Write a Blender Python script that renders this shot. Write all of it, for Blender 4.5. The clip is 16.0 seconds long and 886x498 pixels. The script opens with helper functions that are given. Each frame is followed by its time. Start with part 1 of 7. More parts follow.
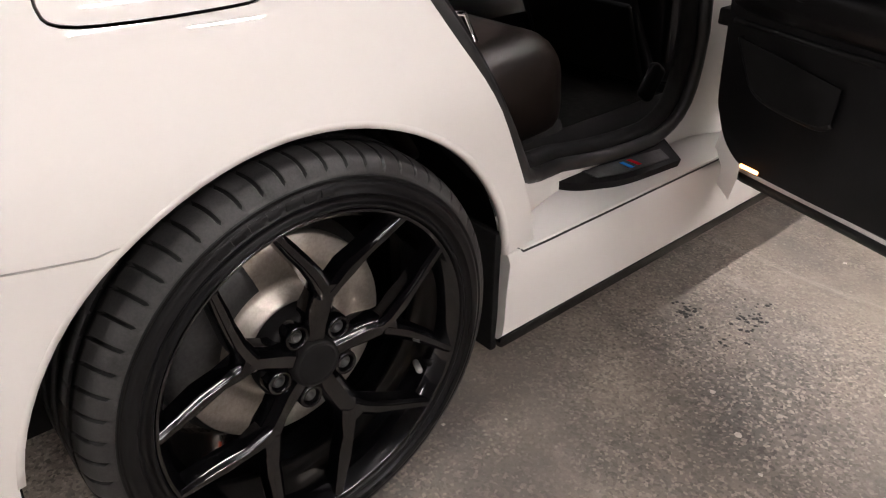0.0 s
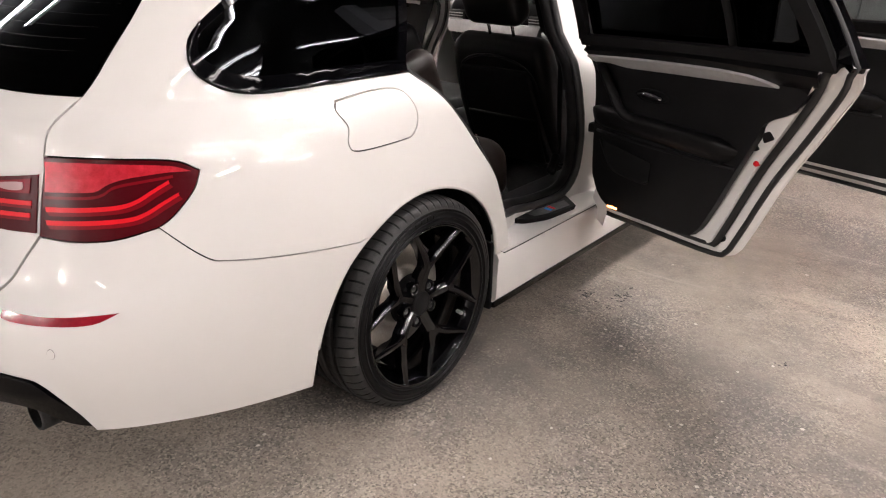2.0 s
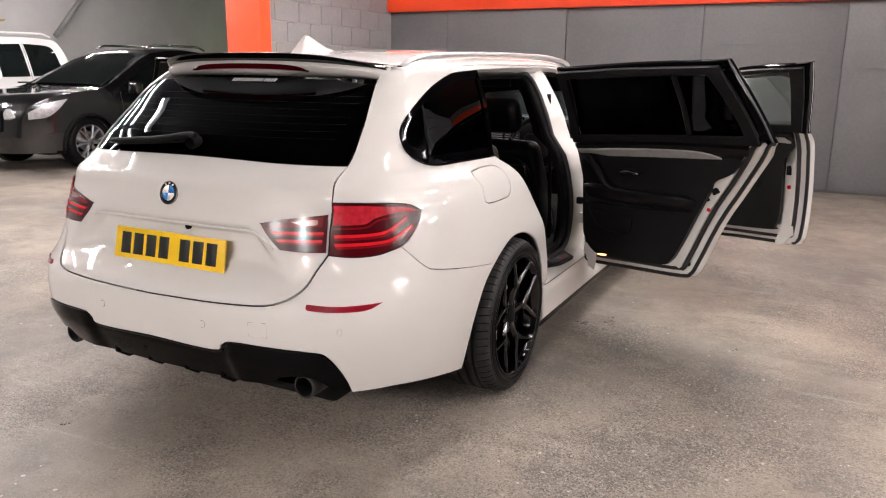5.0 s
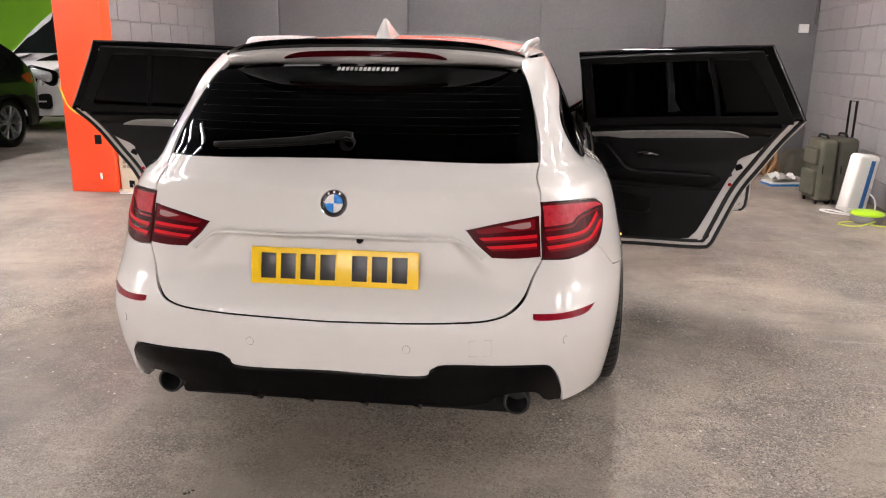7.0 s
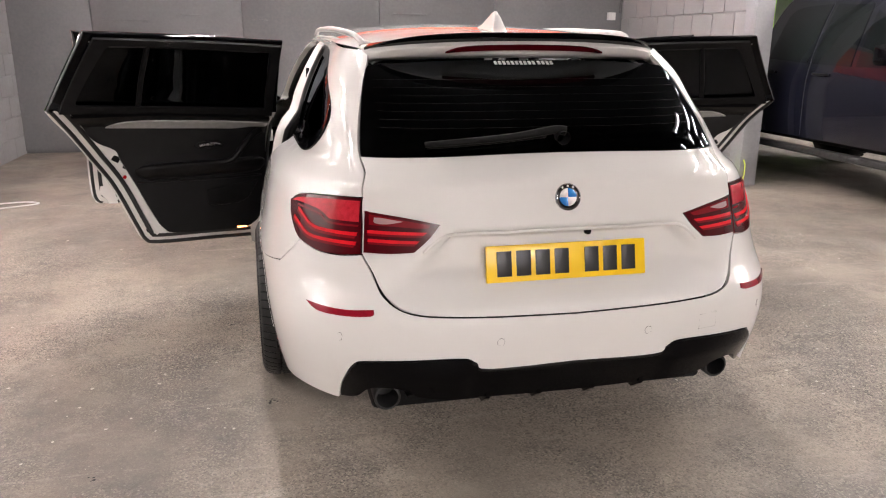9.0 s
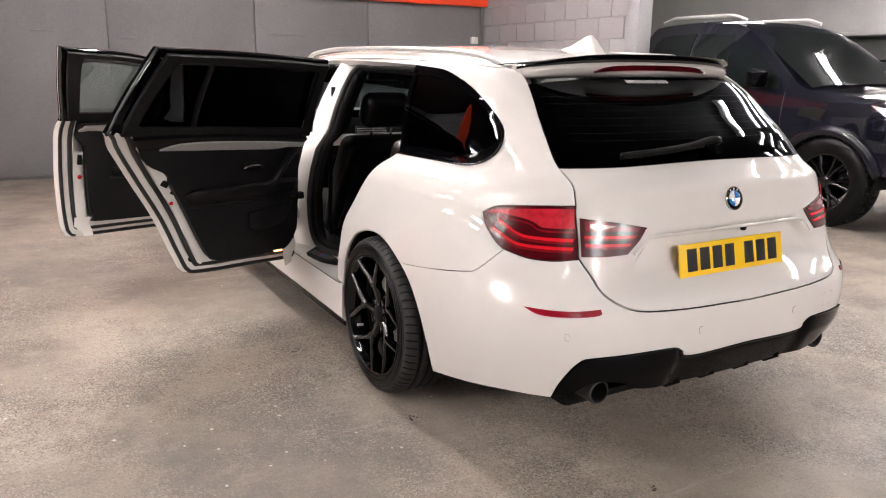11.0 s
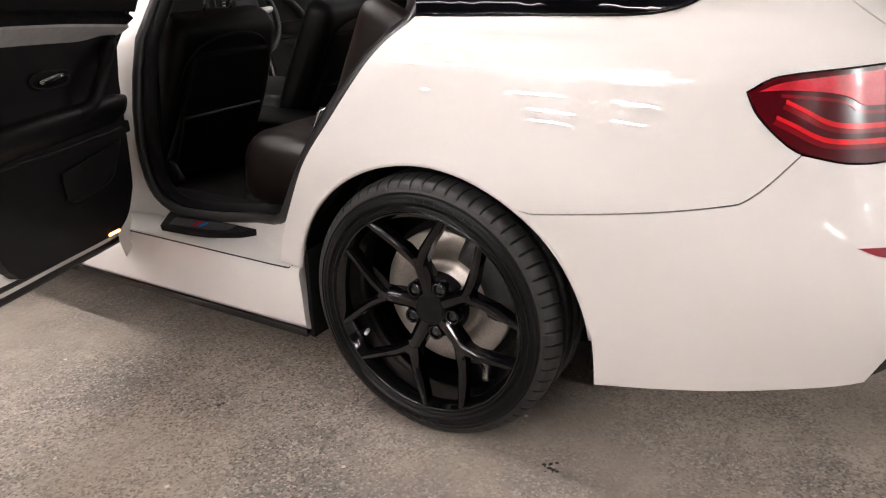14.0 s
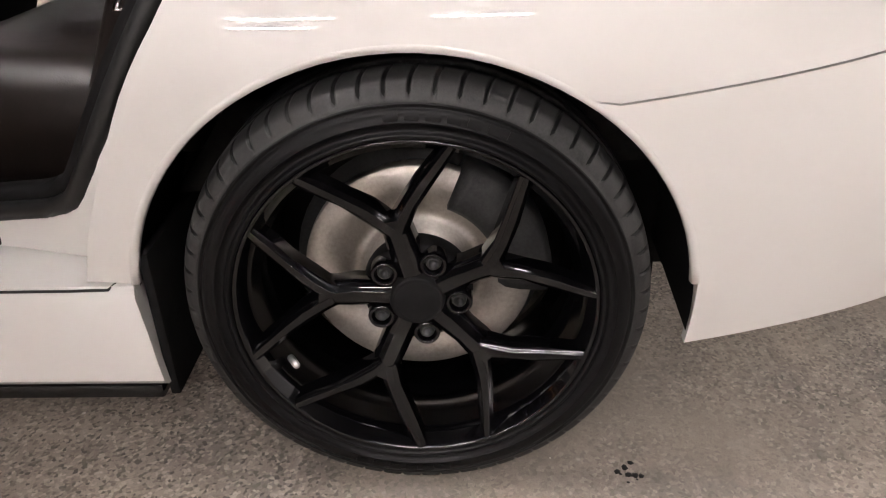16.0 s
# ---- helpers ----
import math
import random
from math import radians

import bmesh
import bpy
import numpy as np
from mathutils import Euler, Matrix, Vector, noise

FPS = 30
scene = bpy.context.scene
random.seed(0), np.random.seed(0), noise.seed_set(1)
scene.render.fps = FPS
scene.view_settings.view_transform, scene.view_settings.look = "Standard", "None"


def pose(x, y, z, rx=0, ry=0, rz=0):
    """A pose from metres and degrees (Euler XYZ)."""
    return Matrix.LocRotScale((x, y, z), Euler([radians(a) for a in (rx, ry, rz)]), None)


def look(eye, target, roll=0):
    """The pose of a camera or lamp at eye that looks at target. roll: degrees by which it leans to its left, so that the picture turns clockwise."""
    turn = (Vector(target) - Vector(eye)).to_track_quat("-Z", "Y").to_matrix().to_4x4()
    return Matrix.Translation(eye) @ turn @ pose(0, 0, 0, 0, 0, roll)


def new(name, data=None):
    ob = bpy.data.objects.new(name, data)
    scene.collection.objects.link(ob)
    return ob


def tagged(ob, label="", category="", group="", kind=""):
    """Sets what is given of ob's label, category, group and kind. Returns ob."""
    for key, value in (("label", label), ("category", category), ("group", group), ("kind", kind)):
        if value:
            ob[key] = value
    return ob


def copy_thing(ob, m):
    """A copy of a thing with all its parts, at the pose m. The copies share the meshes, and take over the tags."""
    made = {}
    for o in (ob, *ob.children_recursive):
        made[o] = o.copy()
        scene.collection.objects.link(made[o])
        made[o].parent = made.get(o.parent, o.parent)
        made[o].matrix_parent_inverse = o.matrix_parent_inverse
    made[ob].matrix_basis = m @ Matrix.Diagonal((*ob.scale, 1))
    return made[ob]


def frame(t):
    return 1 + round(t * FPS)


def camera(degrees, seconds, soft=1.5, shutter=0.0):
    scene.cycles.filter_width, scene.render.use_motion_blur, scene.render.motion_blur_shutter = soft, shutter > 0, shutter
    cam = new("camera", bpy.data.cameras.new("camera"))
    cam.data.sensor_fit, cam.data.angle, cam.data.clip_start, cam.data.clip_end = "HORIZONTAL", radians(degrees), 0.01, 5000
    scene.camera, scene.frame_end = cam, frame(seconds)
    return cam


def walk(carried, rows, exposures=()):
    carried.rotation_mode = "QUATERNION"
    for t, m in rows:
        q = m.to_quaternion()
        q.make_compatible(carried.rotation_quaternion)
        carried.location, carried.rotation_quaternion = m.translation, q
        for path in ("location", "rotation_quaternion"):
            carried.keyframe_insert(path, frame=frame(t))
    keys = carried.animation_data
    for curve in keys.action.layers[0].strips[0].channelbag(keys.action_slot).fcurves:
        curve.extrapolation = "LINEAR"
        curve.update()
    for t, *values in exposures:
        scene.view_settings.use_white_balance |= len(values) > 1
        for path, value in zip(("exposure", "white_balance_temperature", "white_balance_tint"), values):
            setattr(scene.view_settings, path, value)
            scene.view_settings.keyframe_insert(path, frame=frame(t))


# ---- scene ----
from mathutils.geometry import delaunay_2d_cdt

cam = camera(60.9, 16.0, 1.15)
PATH = [
    (0, (1.691, -0.439, 1.023), (0.396, 0.709, 0.022), 0.5),
    (0.5, (1.795, -0.615, 1.055), (0.572, 0.616, 0.063), 0.4),
    (1, (1.927, -0.89, 1.193), (0.752, 0.416, 0.238), 0.6),
    (1.5, (2.036, -1.224, 1.299), (0.88, 0.146, 0.409), 0.8),
    (2, (2.231, -1.535, 1.369), (1.081, -0.1, 0.582), 0.9),
    (2.5, (2.356, -1.829, 1.419), (1.203, -0.346, 0.734), 0.7),
    (3, (2.419, -2.1, 1.43), (1.278, -0.567, 0.837), 0.7),
    (3.5, (2.517, -2.334, 1.374), (1.403, -0.76, 0.843), 0.7),
    (4, (2.481, -2.545, 1.333), (1.408, -0.93, 0.844), 0.7),
    (6.5, (0.932, -3.115, 1.347), (0.537, -1.217, 0.856), 0.6),
    (7, (0.601, -3.147, 1.352), (0.363, -1.226, 0.848), 0.5),
    (7.5, (0.271, -3.228, 1.373), (0.187, -1.295, 0.864), 0.3),
    (8, (-0.061, -3.146, 1.373), (0.007, -1.218, 0.846), 0.2),
    (8.5, (-0.478, -3.138, 1.367), (-0.235, -1.227, 0.829), 0.2),
    (9, (-0.881, -3.097, 1.377), (-0.448, -1.22, 0.838), 0.3),
    (9.5, (-1.25, -2.962, 1.381), (-0.636, -1.134, 0.847), 0.6),
    (10, (-1.609, -2.944, 1.392), (-0.855, -1.166, 0.872), 0.7),
    (12.5, (-2.507, -2.014, 1.262), (-1.275, -0.517, 0.772), 0.0),
    (13, (-2.479, -1.695, 1.24), (-1.139, -0.322, 0.673), -0.5),
    (13.5, (-2.334, -1.271, 1.179), (-0.871, -0.068, 0.537), -0.9),
    (14, (-2.288, -0.86, 1.117), (-0.691, 0.096, 0.385), -1.2),
    (14.5, (-2.203, -0.547, 1.018), (-0.5, 0.167, 0.251), -1.1),
    (15, (-2.087, -0.312, 1.032), (-0.355, 0.155, 0.148), -2.1),
    (15.5, (-2.013, -0.175, 0.983), (-0.266, 0.095, 0.047), -2.7),
    (16, (-1.817, -0.072, 0.904), (-0.067, -0.008, -0.062), -1.8),
]
walk(cam, [(t, look(eye, target, roll)) for t, eye, target, roll in PATH],
     [(0, 0.1), (1, 0.1), (3, 0.04), (4, -0.04), (6.5, -0.06), (8, -0.04), (10, 0.06), (12.5, 0.03), (14, 0.08), (16, 0.1)])

# ---- light ----
world = bpy.data.worlds.new("world")
scene.world = world
world.use_nodes = True
world.node_tree.nodes["Background"].inputs[0].default_value = (0.5, 0.52, 0.55, 1)
world.node_tree.nodes["Background"].inputs[1].default_value = 0.05
scene.view_settings.exposure = 0.0
TUBE_POWER = 540.0


# ---- materials ----
def material(name, base, rough=0.5, metal=0.0, coat=0.0, spec=0.5, coat_rough=0.03):
    m = bpy.data.materials.new(name)
    m.use_nodes = True
    b = m.node_tree.nodes["Principled BSDF"]
    b.inputs["Base Color"].default_value = (*base, 1)
    b.inputs["Roughness"].default_value = rough
    b.inputs["Metallic"].default_value = metal
    b.inputs["Coat Weight"].default_value = coat
    b.inputs["Coat Roughness"].default_value = coat_rough
    b.inputs["Specular IOR Level"].default_value = spec
    return m


def node(m, kind, **values):
    n = m.node_tree.nodes.new(kind)
    for key, value in values.items():
        n.inputs[key].default_value = value
    return n


def link(m, a, b):
    m.node_tree.links.new(a, b)


def mottled(name, dark, light, scale, rough=(0.4, 0.6), bump=0.0, fine=None, metal=0.0, coat=0.0, detail=6, spec=0.5):
    """A surface whose colour and gloss wander between two values, at a large and a fine scale, in metres of the object."""
    m = material(name, light, rough[0], metal, coat, spec)
    b = m.node_tree.nodes["Principled BSDF"]
    place = node(m, "ShaderNodeTexCoord")
    big = node(m, "ShaderNodeTexNoise", Scale=scale, Detail=detail, Roughness=0.6)
    small = node(m, "ShaderNodeTexNoise", Scale=fine or scale * 25, Detail=3.0, Roughness=0.6)
    for n in (big, small):
        link(m, place.outputs["Object"], n.inputs["Vector"])
    both = m.node_tree.nodes.new("ShaderNodeMath")
    both.operation = "MULTIPLY_ADD"
    link(m, small.outputs[0], both.inputs[0])
    both.inputs[1].default_value = 0.55
    link(m, big.outputs[0], both.inputs[2])
    ramp = m.node_tree.nodes.new("ShaderNodeMapRange")
    ramp.inputs["From Min"].default_value, ramp.inputs["From Max"].default_value = 0.5, 1.05
    link(m, both.outputs[0], ramp.inputs[0])
    mix = m.node_tree.nodes.new("ShaderNodeMix")
    mix.data_type = "RGBA"
    mix.inputs[6].default_value, mix.inputs[7].default_value = (*dark, 1), (*light, 1)
    link(m, ramp.outputs[0], mix.inputs[0])
    link(m, mix.outputs[2], b.inputs["Base Color"])
    gloss = m.node_tree.nodes.new("ShaderNodeMapRange")
    gloss.inputs["To Min"].default_value, gloss.inputs["To Max"].default_value = rough
    link(m, big.outputs[0], gloss.inputs[0])
    link(m, gloss.outputs[0], b.inputs["Roughness"])
    if bump:
        up = node(m, "ShaderNodeBump", Strength=0.5, Distance=bump)
        link(m, both.outputs[0], up.inputs["Height"])
        link(m, up.outputs[0], b.inputs["Normal"])
    return m


def tinted_glass(name, tint, ior=1.5):
    """Clear or smoked glass: what lies behind shows through the tint, and Fresnel sets the gloss."""
    m = bpy.data.materials.new(name)
    m.use_nodes = True
    nodes = m.node_tree.nodes
    nodes.remove(nodes["Principled BSDF"])
    see = node(m, "ShaderNodeBsdfTransparent", Color=(*tint, 1))
    shine = node(m, "ShaderNodeBsdfGlossy", Color=(0.86, 0.93, 1.0, 1), Roughness=0.015)
    rim = node(m, "ShaderNodeFresnel", IOR=ior)
    mix = nodes.new("ShaderNodeMixShader")
    link(m, rim.outputs[0], mix.inputs[0])
    link(m, see.outputs[0], mix.inputs[1])
    link(m, shine.outputs[0], mix.inputs[2])
    link(m, mix.outputs[0], nodes["Material Output"].inputs[0])
    return m


def glow(name, colour, strength):
    m = material(name, (0.8, 0.8, 0.8))
    b = m.node_tree.nodes["Principled BSDF"]
    b.inputs["Emission Color"].default_value = (*colour, 1)
    b.inputs["Emission Strength"].default_value = strength
    return m


def floor_material():
    """Worn grey-brown concrete: exposed grit, large grey stains, chalky scuffs and dark drips."""
    m = material("worn_concrete", (0.3, 0.28, 0.25), 0.6)
    b = m.node_tree.nodes["Principled BSDF"]
    place = node(m, "ShaderNodeTexCoord")

    def noise_at(scale, detail=4.0, rough=0.6):
        n = node(m, "ShaderNodeTexNoise", Scale=scale, Detail=detail, Roughness=rough)
        link(m, place.outputs["Object"], n.inputs["Vector"])
        return n.outputs[0]

    def span(value, low, high, a=0.0, z=1.0):
        n = node(m, "ShaderNodeMapRange", **{"From Min": low, "From Max": high, "To Min": a, "To Max": z})
        link(m, value, n.inputs[0])
        return n.outputs[0]

    def mixed(amount, a, z):
        n = m.node_tree.nodes.new("ShaderNodeMix")
        n.data_type = "RGBA"
        link(m, amount, n.inputs[0])
        for slot, value in ((6, a), (7, z)):
            if isinstance(value, tuple):
                n.inputs[slot].default_value = (*value, 1)
            else:
                link(m, value, n.inputs[slot])
        return n.outputs[2]

    stain = mixed(span(noise_at(0.55, 6.0, 0.65), 0.38, 0.60), (0.150, 0.134, 0.118), (0.365, 0.312, 0.258))
    stain = mixed(span(noise_at(1.9, 7.0, 0.72), 0.47, 0.66, 0.0, 0.75), stain, (0.11, 0.106, 0.102))
    stain = mixed(span(noise_at(6.0, 5.0, 0.7), 0.55, 0.75, 0.0, 0.45), stain, (0.42, 0.375, 0.325))
    worn = noise_at(0.9, 5.0, 0.65)
    for turn, stretch, shade, low in ((0.5, 9.0, (0.55, 0.50, 0.44), 0.66), (-0.9, 7.0, (0.09, 0.085, 0.08), 0.655)):
        aim = m.node_tree.nodes.new("ShaderNodeMapping")
        aim.inputs["Rotation"].default_value = (0, 0, turn)
        aim.inputs["Scale"].default_value = (1.0, stretch, 1.0)
        link(m, place.outputs["Object"], aim.inputs["Vector"])
        drag = node(m, "ShaderNodeTexNoise", Scale=1.3, Detail=6.0, Roughness=0.65)
        link(m, aim.outputs[0], drag.inputs["Vector"])
        stain = mixed(span(drag.outputs[0], low - 0.06, low + 0.08, 0.0, 0.5), stain, shade)
    grit = node(m, "ShaderNodeTexVoronoi", Scale=170.0)
    link(m, place.outputs["Object"], grit.inputs["Vector"])
    tone = m.node_tree.nodes.new("ShaderNodeSeparateColor")
    link(m, grit.outputs["Color"], tone.inputs[0])
    def rough_parts(value):
        n = m.node_tree.nodes.new("ShaderNodeMath")
        n.operation = "MULTIPLY"
        link(m, value, n.inputs[0])
        link(m, span(worn, 0.40, 0.60, 0.18, 1.0), n.inputs[1])
        return n.outputs[0]

    stain = mixed(rough_parts(span(tone.outputs[0], 0.45, 0.95, 0.0, 0.86)), stain, (0.065, 0.057, 0.05))
    stain = mixed(rough_parts(span(tone.outputs[1], 0.66, 1.0, 0.0, 0.66)), stain, (0.58, 0.505, 0.42))
    sand = noise_at(420.0, 2.0)
    stain = mixed(span(sand, 0.5, 0.75, 0.0, 0.5), stain, (0.10, 0.09, 0.08))
    chips = node(m, "ShaderNodeTexVoronoi", Scale=22.0)
    link(m, place.outputs["Object"], chips.inputs["Vector"])
    stain = mixed(span(chips.outputs["Distance"], 0.04, 0.10, 0.4, 0.0), stain, (0.5, 0.46, 0.4))
    link(m, stain, b.inputs["Base Color"])
    link(m, span(noise_at(1.2), 0.3, 0.7, 0.42, 0.68), b.inputs["Roughness"])
    up = node(m, "ShaderNodeBump", Strength=0.35, Distance=0.004)
    link(m, tone.outputs[0], up.inputs["Height"])
    link(m, up.outputs[0], b.inputs["Normal"])
    return m


WHITE = material("white_car_paint", (0.66, 0.645, 0.618), 0.45, 0.0, 1.0, 0.15, 0.012)
GLOSS_BLACK = material("gloss_black_paint", (0.0018, 0.0018, 0.0022), 0.075, 0.0, 0.0, 0.5)
PIANO = material("gloss_black_trim", (0.0013, 0.0013, 0.0017), 0.04, 0.0, 0.0, 0.12)
SATIN_BLACK = mottled("satin_black_plastic", (0.0065, 0.0063, 0.0065), (0.0115, 0.0112, 0.0115), 30, (0.5, 0.65), 0.0004, 900, spec=0.06)
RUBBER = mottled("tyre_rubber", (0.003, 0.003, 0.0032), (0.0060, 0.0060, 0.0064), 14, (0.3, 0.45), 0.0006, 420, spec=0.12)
TREAD = mottled("grey_tyre_tread", (0.010, 0.010, 0.0101), (0.034, 0.0335, 0.033), 25, (0.42, 0.7), 0.0008, 300, spec=0.25)
LINER = mottled("black_felt_liner", (0.0055, 0.0055, 0.0055), (0.010, 0.010, 0.010), 40, (0.85, 0.95), 0.001, 500, spec=0.06)
SEAL = material("black_rubber_seal", (0.008, 0.008, 0.008), 0.5)
LEATHER = mottled("black_leather", (0.0016, 0.0015, 0.0017), (0.0038, 0.0036, 0.0038), 18, (0.36, 0.5), 0.0012, 320, spec=0.22)
SEAT_LEATHER = mottled("dark_brown_leather", (0.0062, 0.0044, 0.0038), (0.0128, 0.0090, 0.0074), 18, (0.34, 0.48), 0.0012, 320, spec=0.25)
CARPET = mottled("black_carpet", (0.010, 0.010, 0.010), (0.028, 0.027, 0.026), 60, (0.85, 0.95), 0.003, 700, spec=0.1)
ALU = mottled("brushed_aluminium_trim", (0.50, 0.495, 0.49), (0.66, 0.655, 0.65), 40, (0.26, 0.38), 0, 300, metal=0.45)
CHROME = material("chrome", (0.75, 0.75, 0.75), 0.08, 1.0)
STEEL = mottled("brake_disc_steel", (0.36, 0.32, 0.275), (0.62, 0.585, 0.54), 9, (0.38, 0.52), 0.0003, 160, metal=0.9)
DARK_METAL = mottled("dark_cast_metal", (0.02, 0.02, 0.02), (0.06, 0.06, 0.06), 20, (0.5, 0.7), 0.001, 200, metal=0.6)
RED_DEEP = material("dark_red_lamp_lens", (0.055, 0.0015, 0.004), 0.2, 0.0, 0.08, 0.3)
RED_LENS = mottled("red_lamp_lens", (0.28, 0.005, 0.012), (0.54, 0.022, 0.04), 55, (0.2, 0.3), 0.0008, 420, coat=0.1, spec=0.35)
RED_DIM = material("dim_red_lamp_lens", (0.16, 0.003, 0.008), 0.2, 0.0, 0.1, 0.35)
REFLECTOR = mottled("red_reflector", (0.17, 0.004, 0.012), (0.26, 0.006, 0.018), 90, (0.15, 0.22), 0.0, 600)
RED_BAR = material("bright_red_light_guide", (0.60, 0.010, 0.018), 0.2, 0.0, 0.1, 0.35)
LAMP_CLEAR = material("clear_lamp_lens", (0.42, 0.26, 0.26), 0.2, 0.2, 0.2)
GLASS = tinted_glass("clear_car_glass", (0.72, 0.76, 0.74))
SMOKED = tinted_glass("smoked_car_glass", (0.034, 0.034, 0.040), 1.32)
YELLOW = material("yellow_plate", (0.86, 0.55, 0.01), 0.3, 0.0, 0.3)
INK = material("black_ink", (0.01, 0.01, 0.01), 0.4)
STICKER = material("white_sticker", (0.75, 0.75, 0.75), 0.5)
BLUE = material("blue_enamel", (0.02, 0.2, 0.62), 0.2, 0.0, 1.0)
WHITE_ENAMEL = material("white_enamel", (0.8, 0.8, 0.8), 0.2, 0.0, 1.0)
HEADLINER = mottled("grey_headliner", (0.3, 0.3, 0.29), (0.4, 0.4, 0.38), 40, (0.9, 0.95), 0.0005, 500)
CONCRETE = floor_material()
COURTESY = glow("warm_lit_lamp", (1.0, 0.34, 0.09), 9.0)


# ---- geometry helpers ----
def part(name, bm, mat, parent=None, label="", m=None, flip=False):
    """One mesh object from a bmesh, under parent; m moves its points; flip mirrors them across the car's middle."""
    if m is not None:
        bm.transform(m)
    if flip:
        bm.transform(Matrix.Diagonal((-1, 1, 1, 1)))
        bmesh.ops.reverse_faces(bm, faces=bm.faces[:])
    layer = bm.verts.layers.float_vector.get("true_normal")
    normals = [tuple(v[layer]) for v in bm.verts] if layer else []
    mesh = bpy.data.meshes.new(name)
    bm.to_mesh(mesh)
    bm.free()
    if normals:
        turn = m.to_3x3() if m is not None else Matrix.Identity(3)
        side = -1 if flip else 1
        normals = [Vector((side * q.x, q.y, q.z)) for q in (turn @ Vector(n) for n in normals)]
        corner = []
        for poly in mesh.polygons:
            flat = poly.normal.copy()
            corner += [normals[k] if flat.dot(normals[k]) > 0.6 else flat for k in poly.vertices]
        mesh.normals_split_custom_set(corner)
        mesh.attributes.remove(mesh.attributes["true_normal"])
    mesh.materials.append(mat)
    ob = new(name, mesh)
    if parent:
        ob.parent = parent
    if label:
        tagged(ob, label)
    return ob


def thing(name, label, category, group="", at=None):
    ob = new(name)
    if at is not None:
        ob.matrix_basis = at
    return tagged(ob, label, category, group)


def smooth_all(bm, angle=35.0):
    limit = radians(angle)
    for f in bm.faces:
        f.smooth = True
    for e in bm.edges:
        e.smooth = e.is_boundary or (len(e.link_faces) == 2 and e.calc_face_angle(0.0) < limit)
    return bm


def from_arrays(verts, faces, angle=35.0):
    bm = bmesh.new()
    vs = [bm.verts.new(v) for v in verts]
    for f in faces:
        try:
            bm.faces.new([vs[i] for i in f])
        except ValueError:
            pass
    return smooth_all(bm, angle)


def box(x0, x1, y0, y1, z0, z1, bevel=0.0, segments=2):
    bm = bmesh.new()
    bmesh.ops.create_cube(bm, size=1)
    bm.transform(Matrix.Translation(((x0 + x1) / 2, (y0 + y1) / 2, (z0 + z1) / 2)) @ Matrix.Diagonal((x1 - x0, y1 - y0, z1 - z0, 1)))
    if bevel:
        bmesh.ops.bevel(bm, geom=bm.edges[:], offset=bevel, segments=segments, affect="EDGES", profile=0.5)
    return smooth_all(bm, 40)


def joined(*bms):
    """Several bmeshes as one."""
    out = bmesh.new()
    for b in bms:
        mesh = bpy.data.meshes.new("tmp")
        b.to_mesh(mesh)
        b.free()
        out.from_mesh(mesh)
        bpy.data.meshes.remove(mesh)
    return out


def spline(points, per=8, closed=False):
    """Points along a smooth line through the given ones."""
    p = [np.array(q, float) for q in points]
    n = len(p)
    if n < 3 and not closed:
        return [p[0] + (p[1] - p[0]) * k / per for k in range(per)] + [p[1]]
    out = []
    for i in range(n if closed else n - 1):
        a, b = p[i], p[(i + 1) % n]
        before = p[i - 1] if (i or closed) else 2 * a - b
        after = p[(i + 2) % n] if (i + 2 < n or closed) else 2 * b - a
        for k in range(per):
            t = k / per
            out.append(0.5 * (2 * a + (b - before) * t + (2 * before - 5 * a + 4 * b - after) * t * t + (3 * a - before - 3 * b + after) * t ** 3))
    if not closed:
        out.append(p[-1])
    return out


def outline(*runs, per=6):
    """A closed outline of smooth runs that meet in corners; each run begins where the last one ended."""
    out = []
    for r in runs:
        out += [tuple(q) for q in spline(r, per)[:-1]]
    clean = []
    for q in out:
        if not clean or math.dist(q, clean[-1]) > 1e-4:
            clean.append(q)
    return clean


def tube(points, radius, sides=8, closed=False):
    """A round bar along the points; radius may be a list."""
    p = [Vector(q) for q in points]
    n = len(p)
    r = radius if isinstance(radius, (list, tuple)) else [radius] * n
    bm, rings, last = bmesh.new(), [], None
    for i, q in enumerate(p):
        ahead = (p[(i + 1) % n] if (i + 1 < n or closed) else q) - (p[i - 1] if (i or closed) else q)
        ahead.normalize()
        side = last - ahead * last.dot(ahead) if last else ahead.orthogonal()
        side.normalize()
        last = side
        up = ahead.cross(side)
        rings.append([bm.verts.new(q + (side * math.cos(a) + up * math.sin(a)) * r[i]) for a in (2 * math.pi * k / sides for k in range(sides))])
    for i in range(n if closed else n - 1):
        a, b = rings[i], rings[(i + 1) % n]
        for k in range(sides):
            bm.faces.new((a[k], a[(k + 1) % sides], b[(k + 1) % sides], b[k]))
    if not closed:
        bm.faces.new(rings[0][::-1])
        bm.faces.new(rings[-1])
    return smooth_all(bm, 50)


def lathe(profile, sides=64, start=0.0, sweep=2 * math.pi):
    """A profile of (radius, x) turned about the x axis."""
    whole = abs(sweep - 2 * math.pi) < 1e-6
    steps = sides if whole else sides + 1
    verts, faces, n = [], [], len(profile)
    for k in range(steps):
        a = start + sweep * k / sides
        verts += [(x, r * math.cos(a), r * math.sin(a)) for r, x in profile]
    for k in range(sides):
        j = (k + 1) % steps
        for i in range(n - 1):
            faces.append((k * n + i, j * n + i, j * n + i + 1, k * n + i + 1))
    return from_arrays(verts, faces, 30)


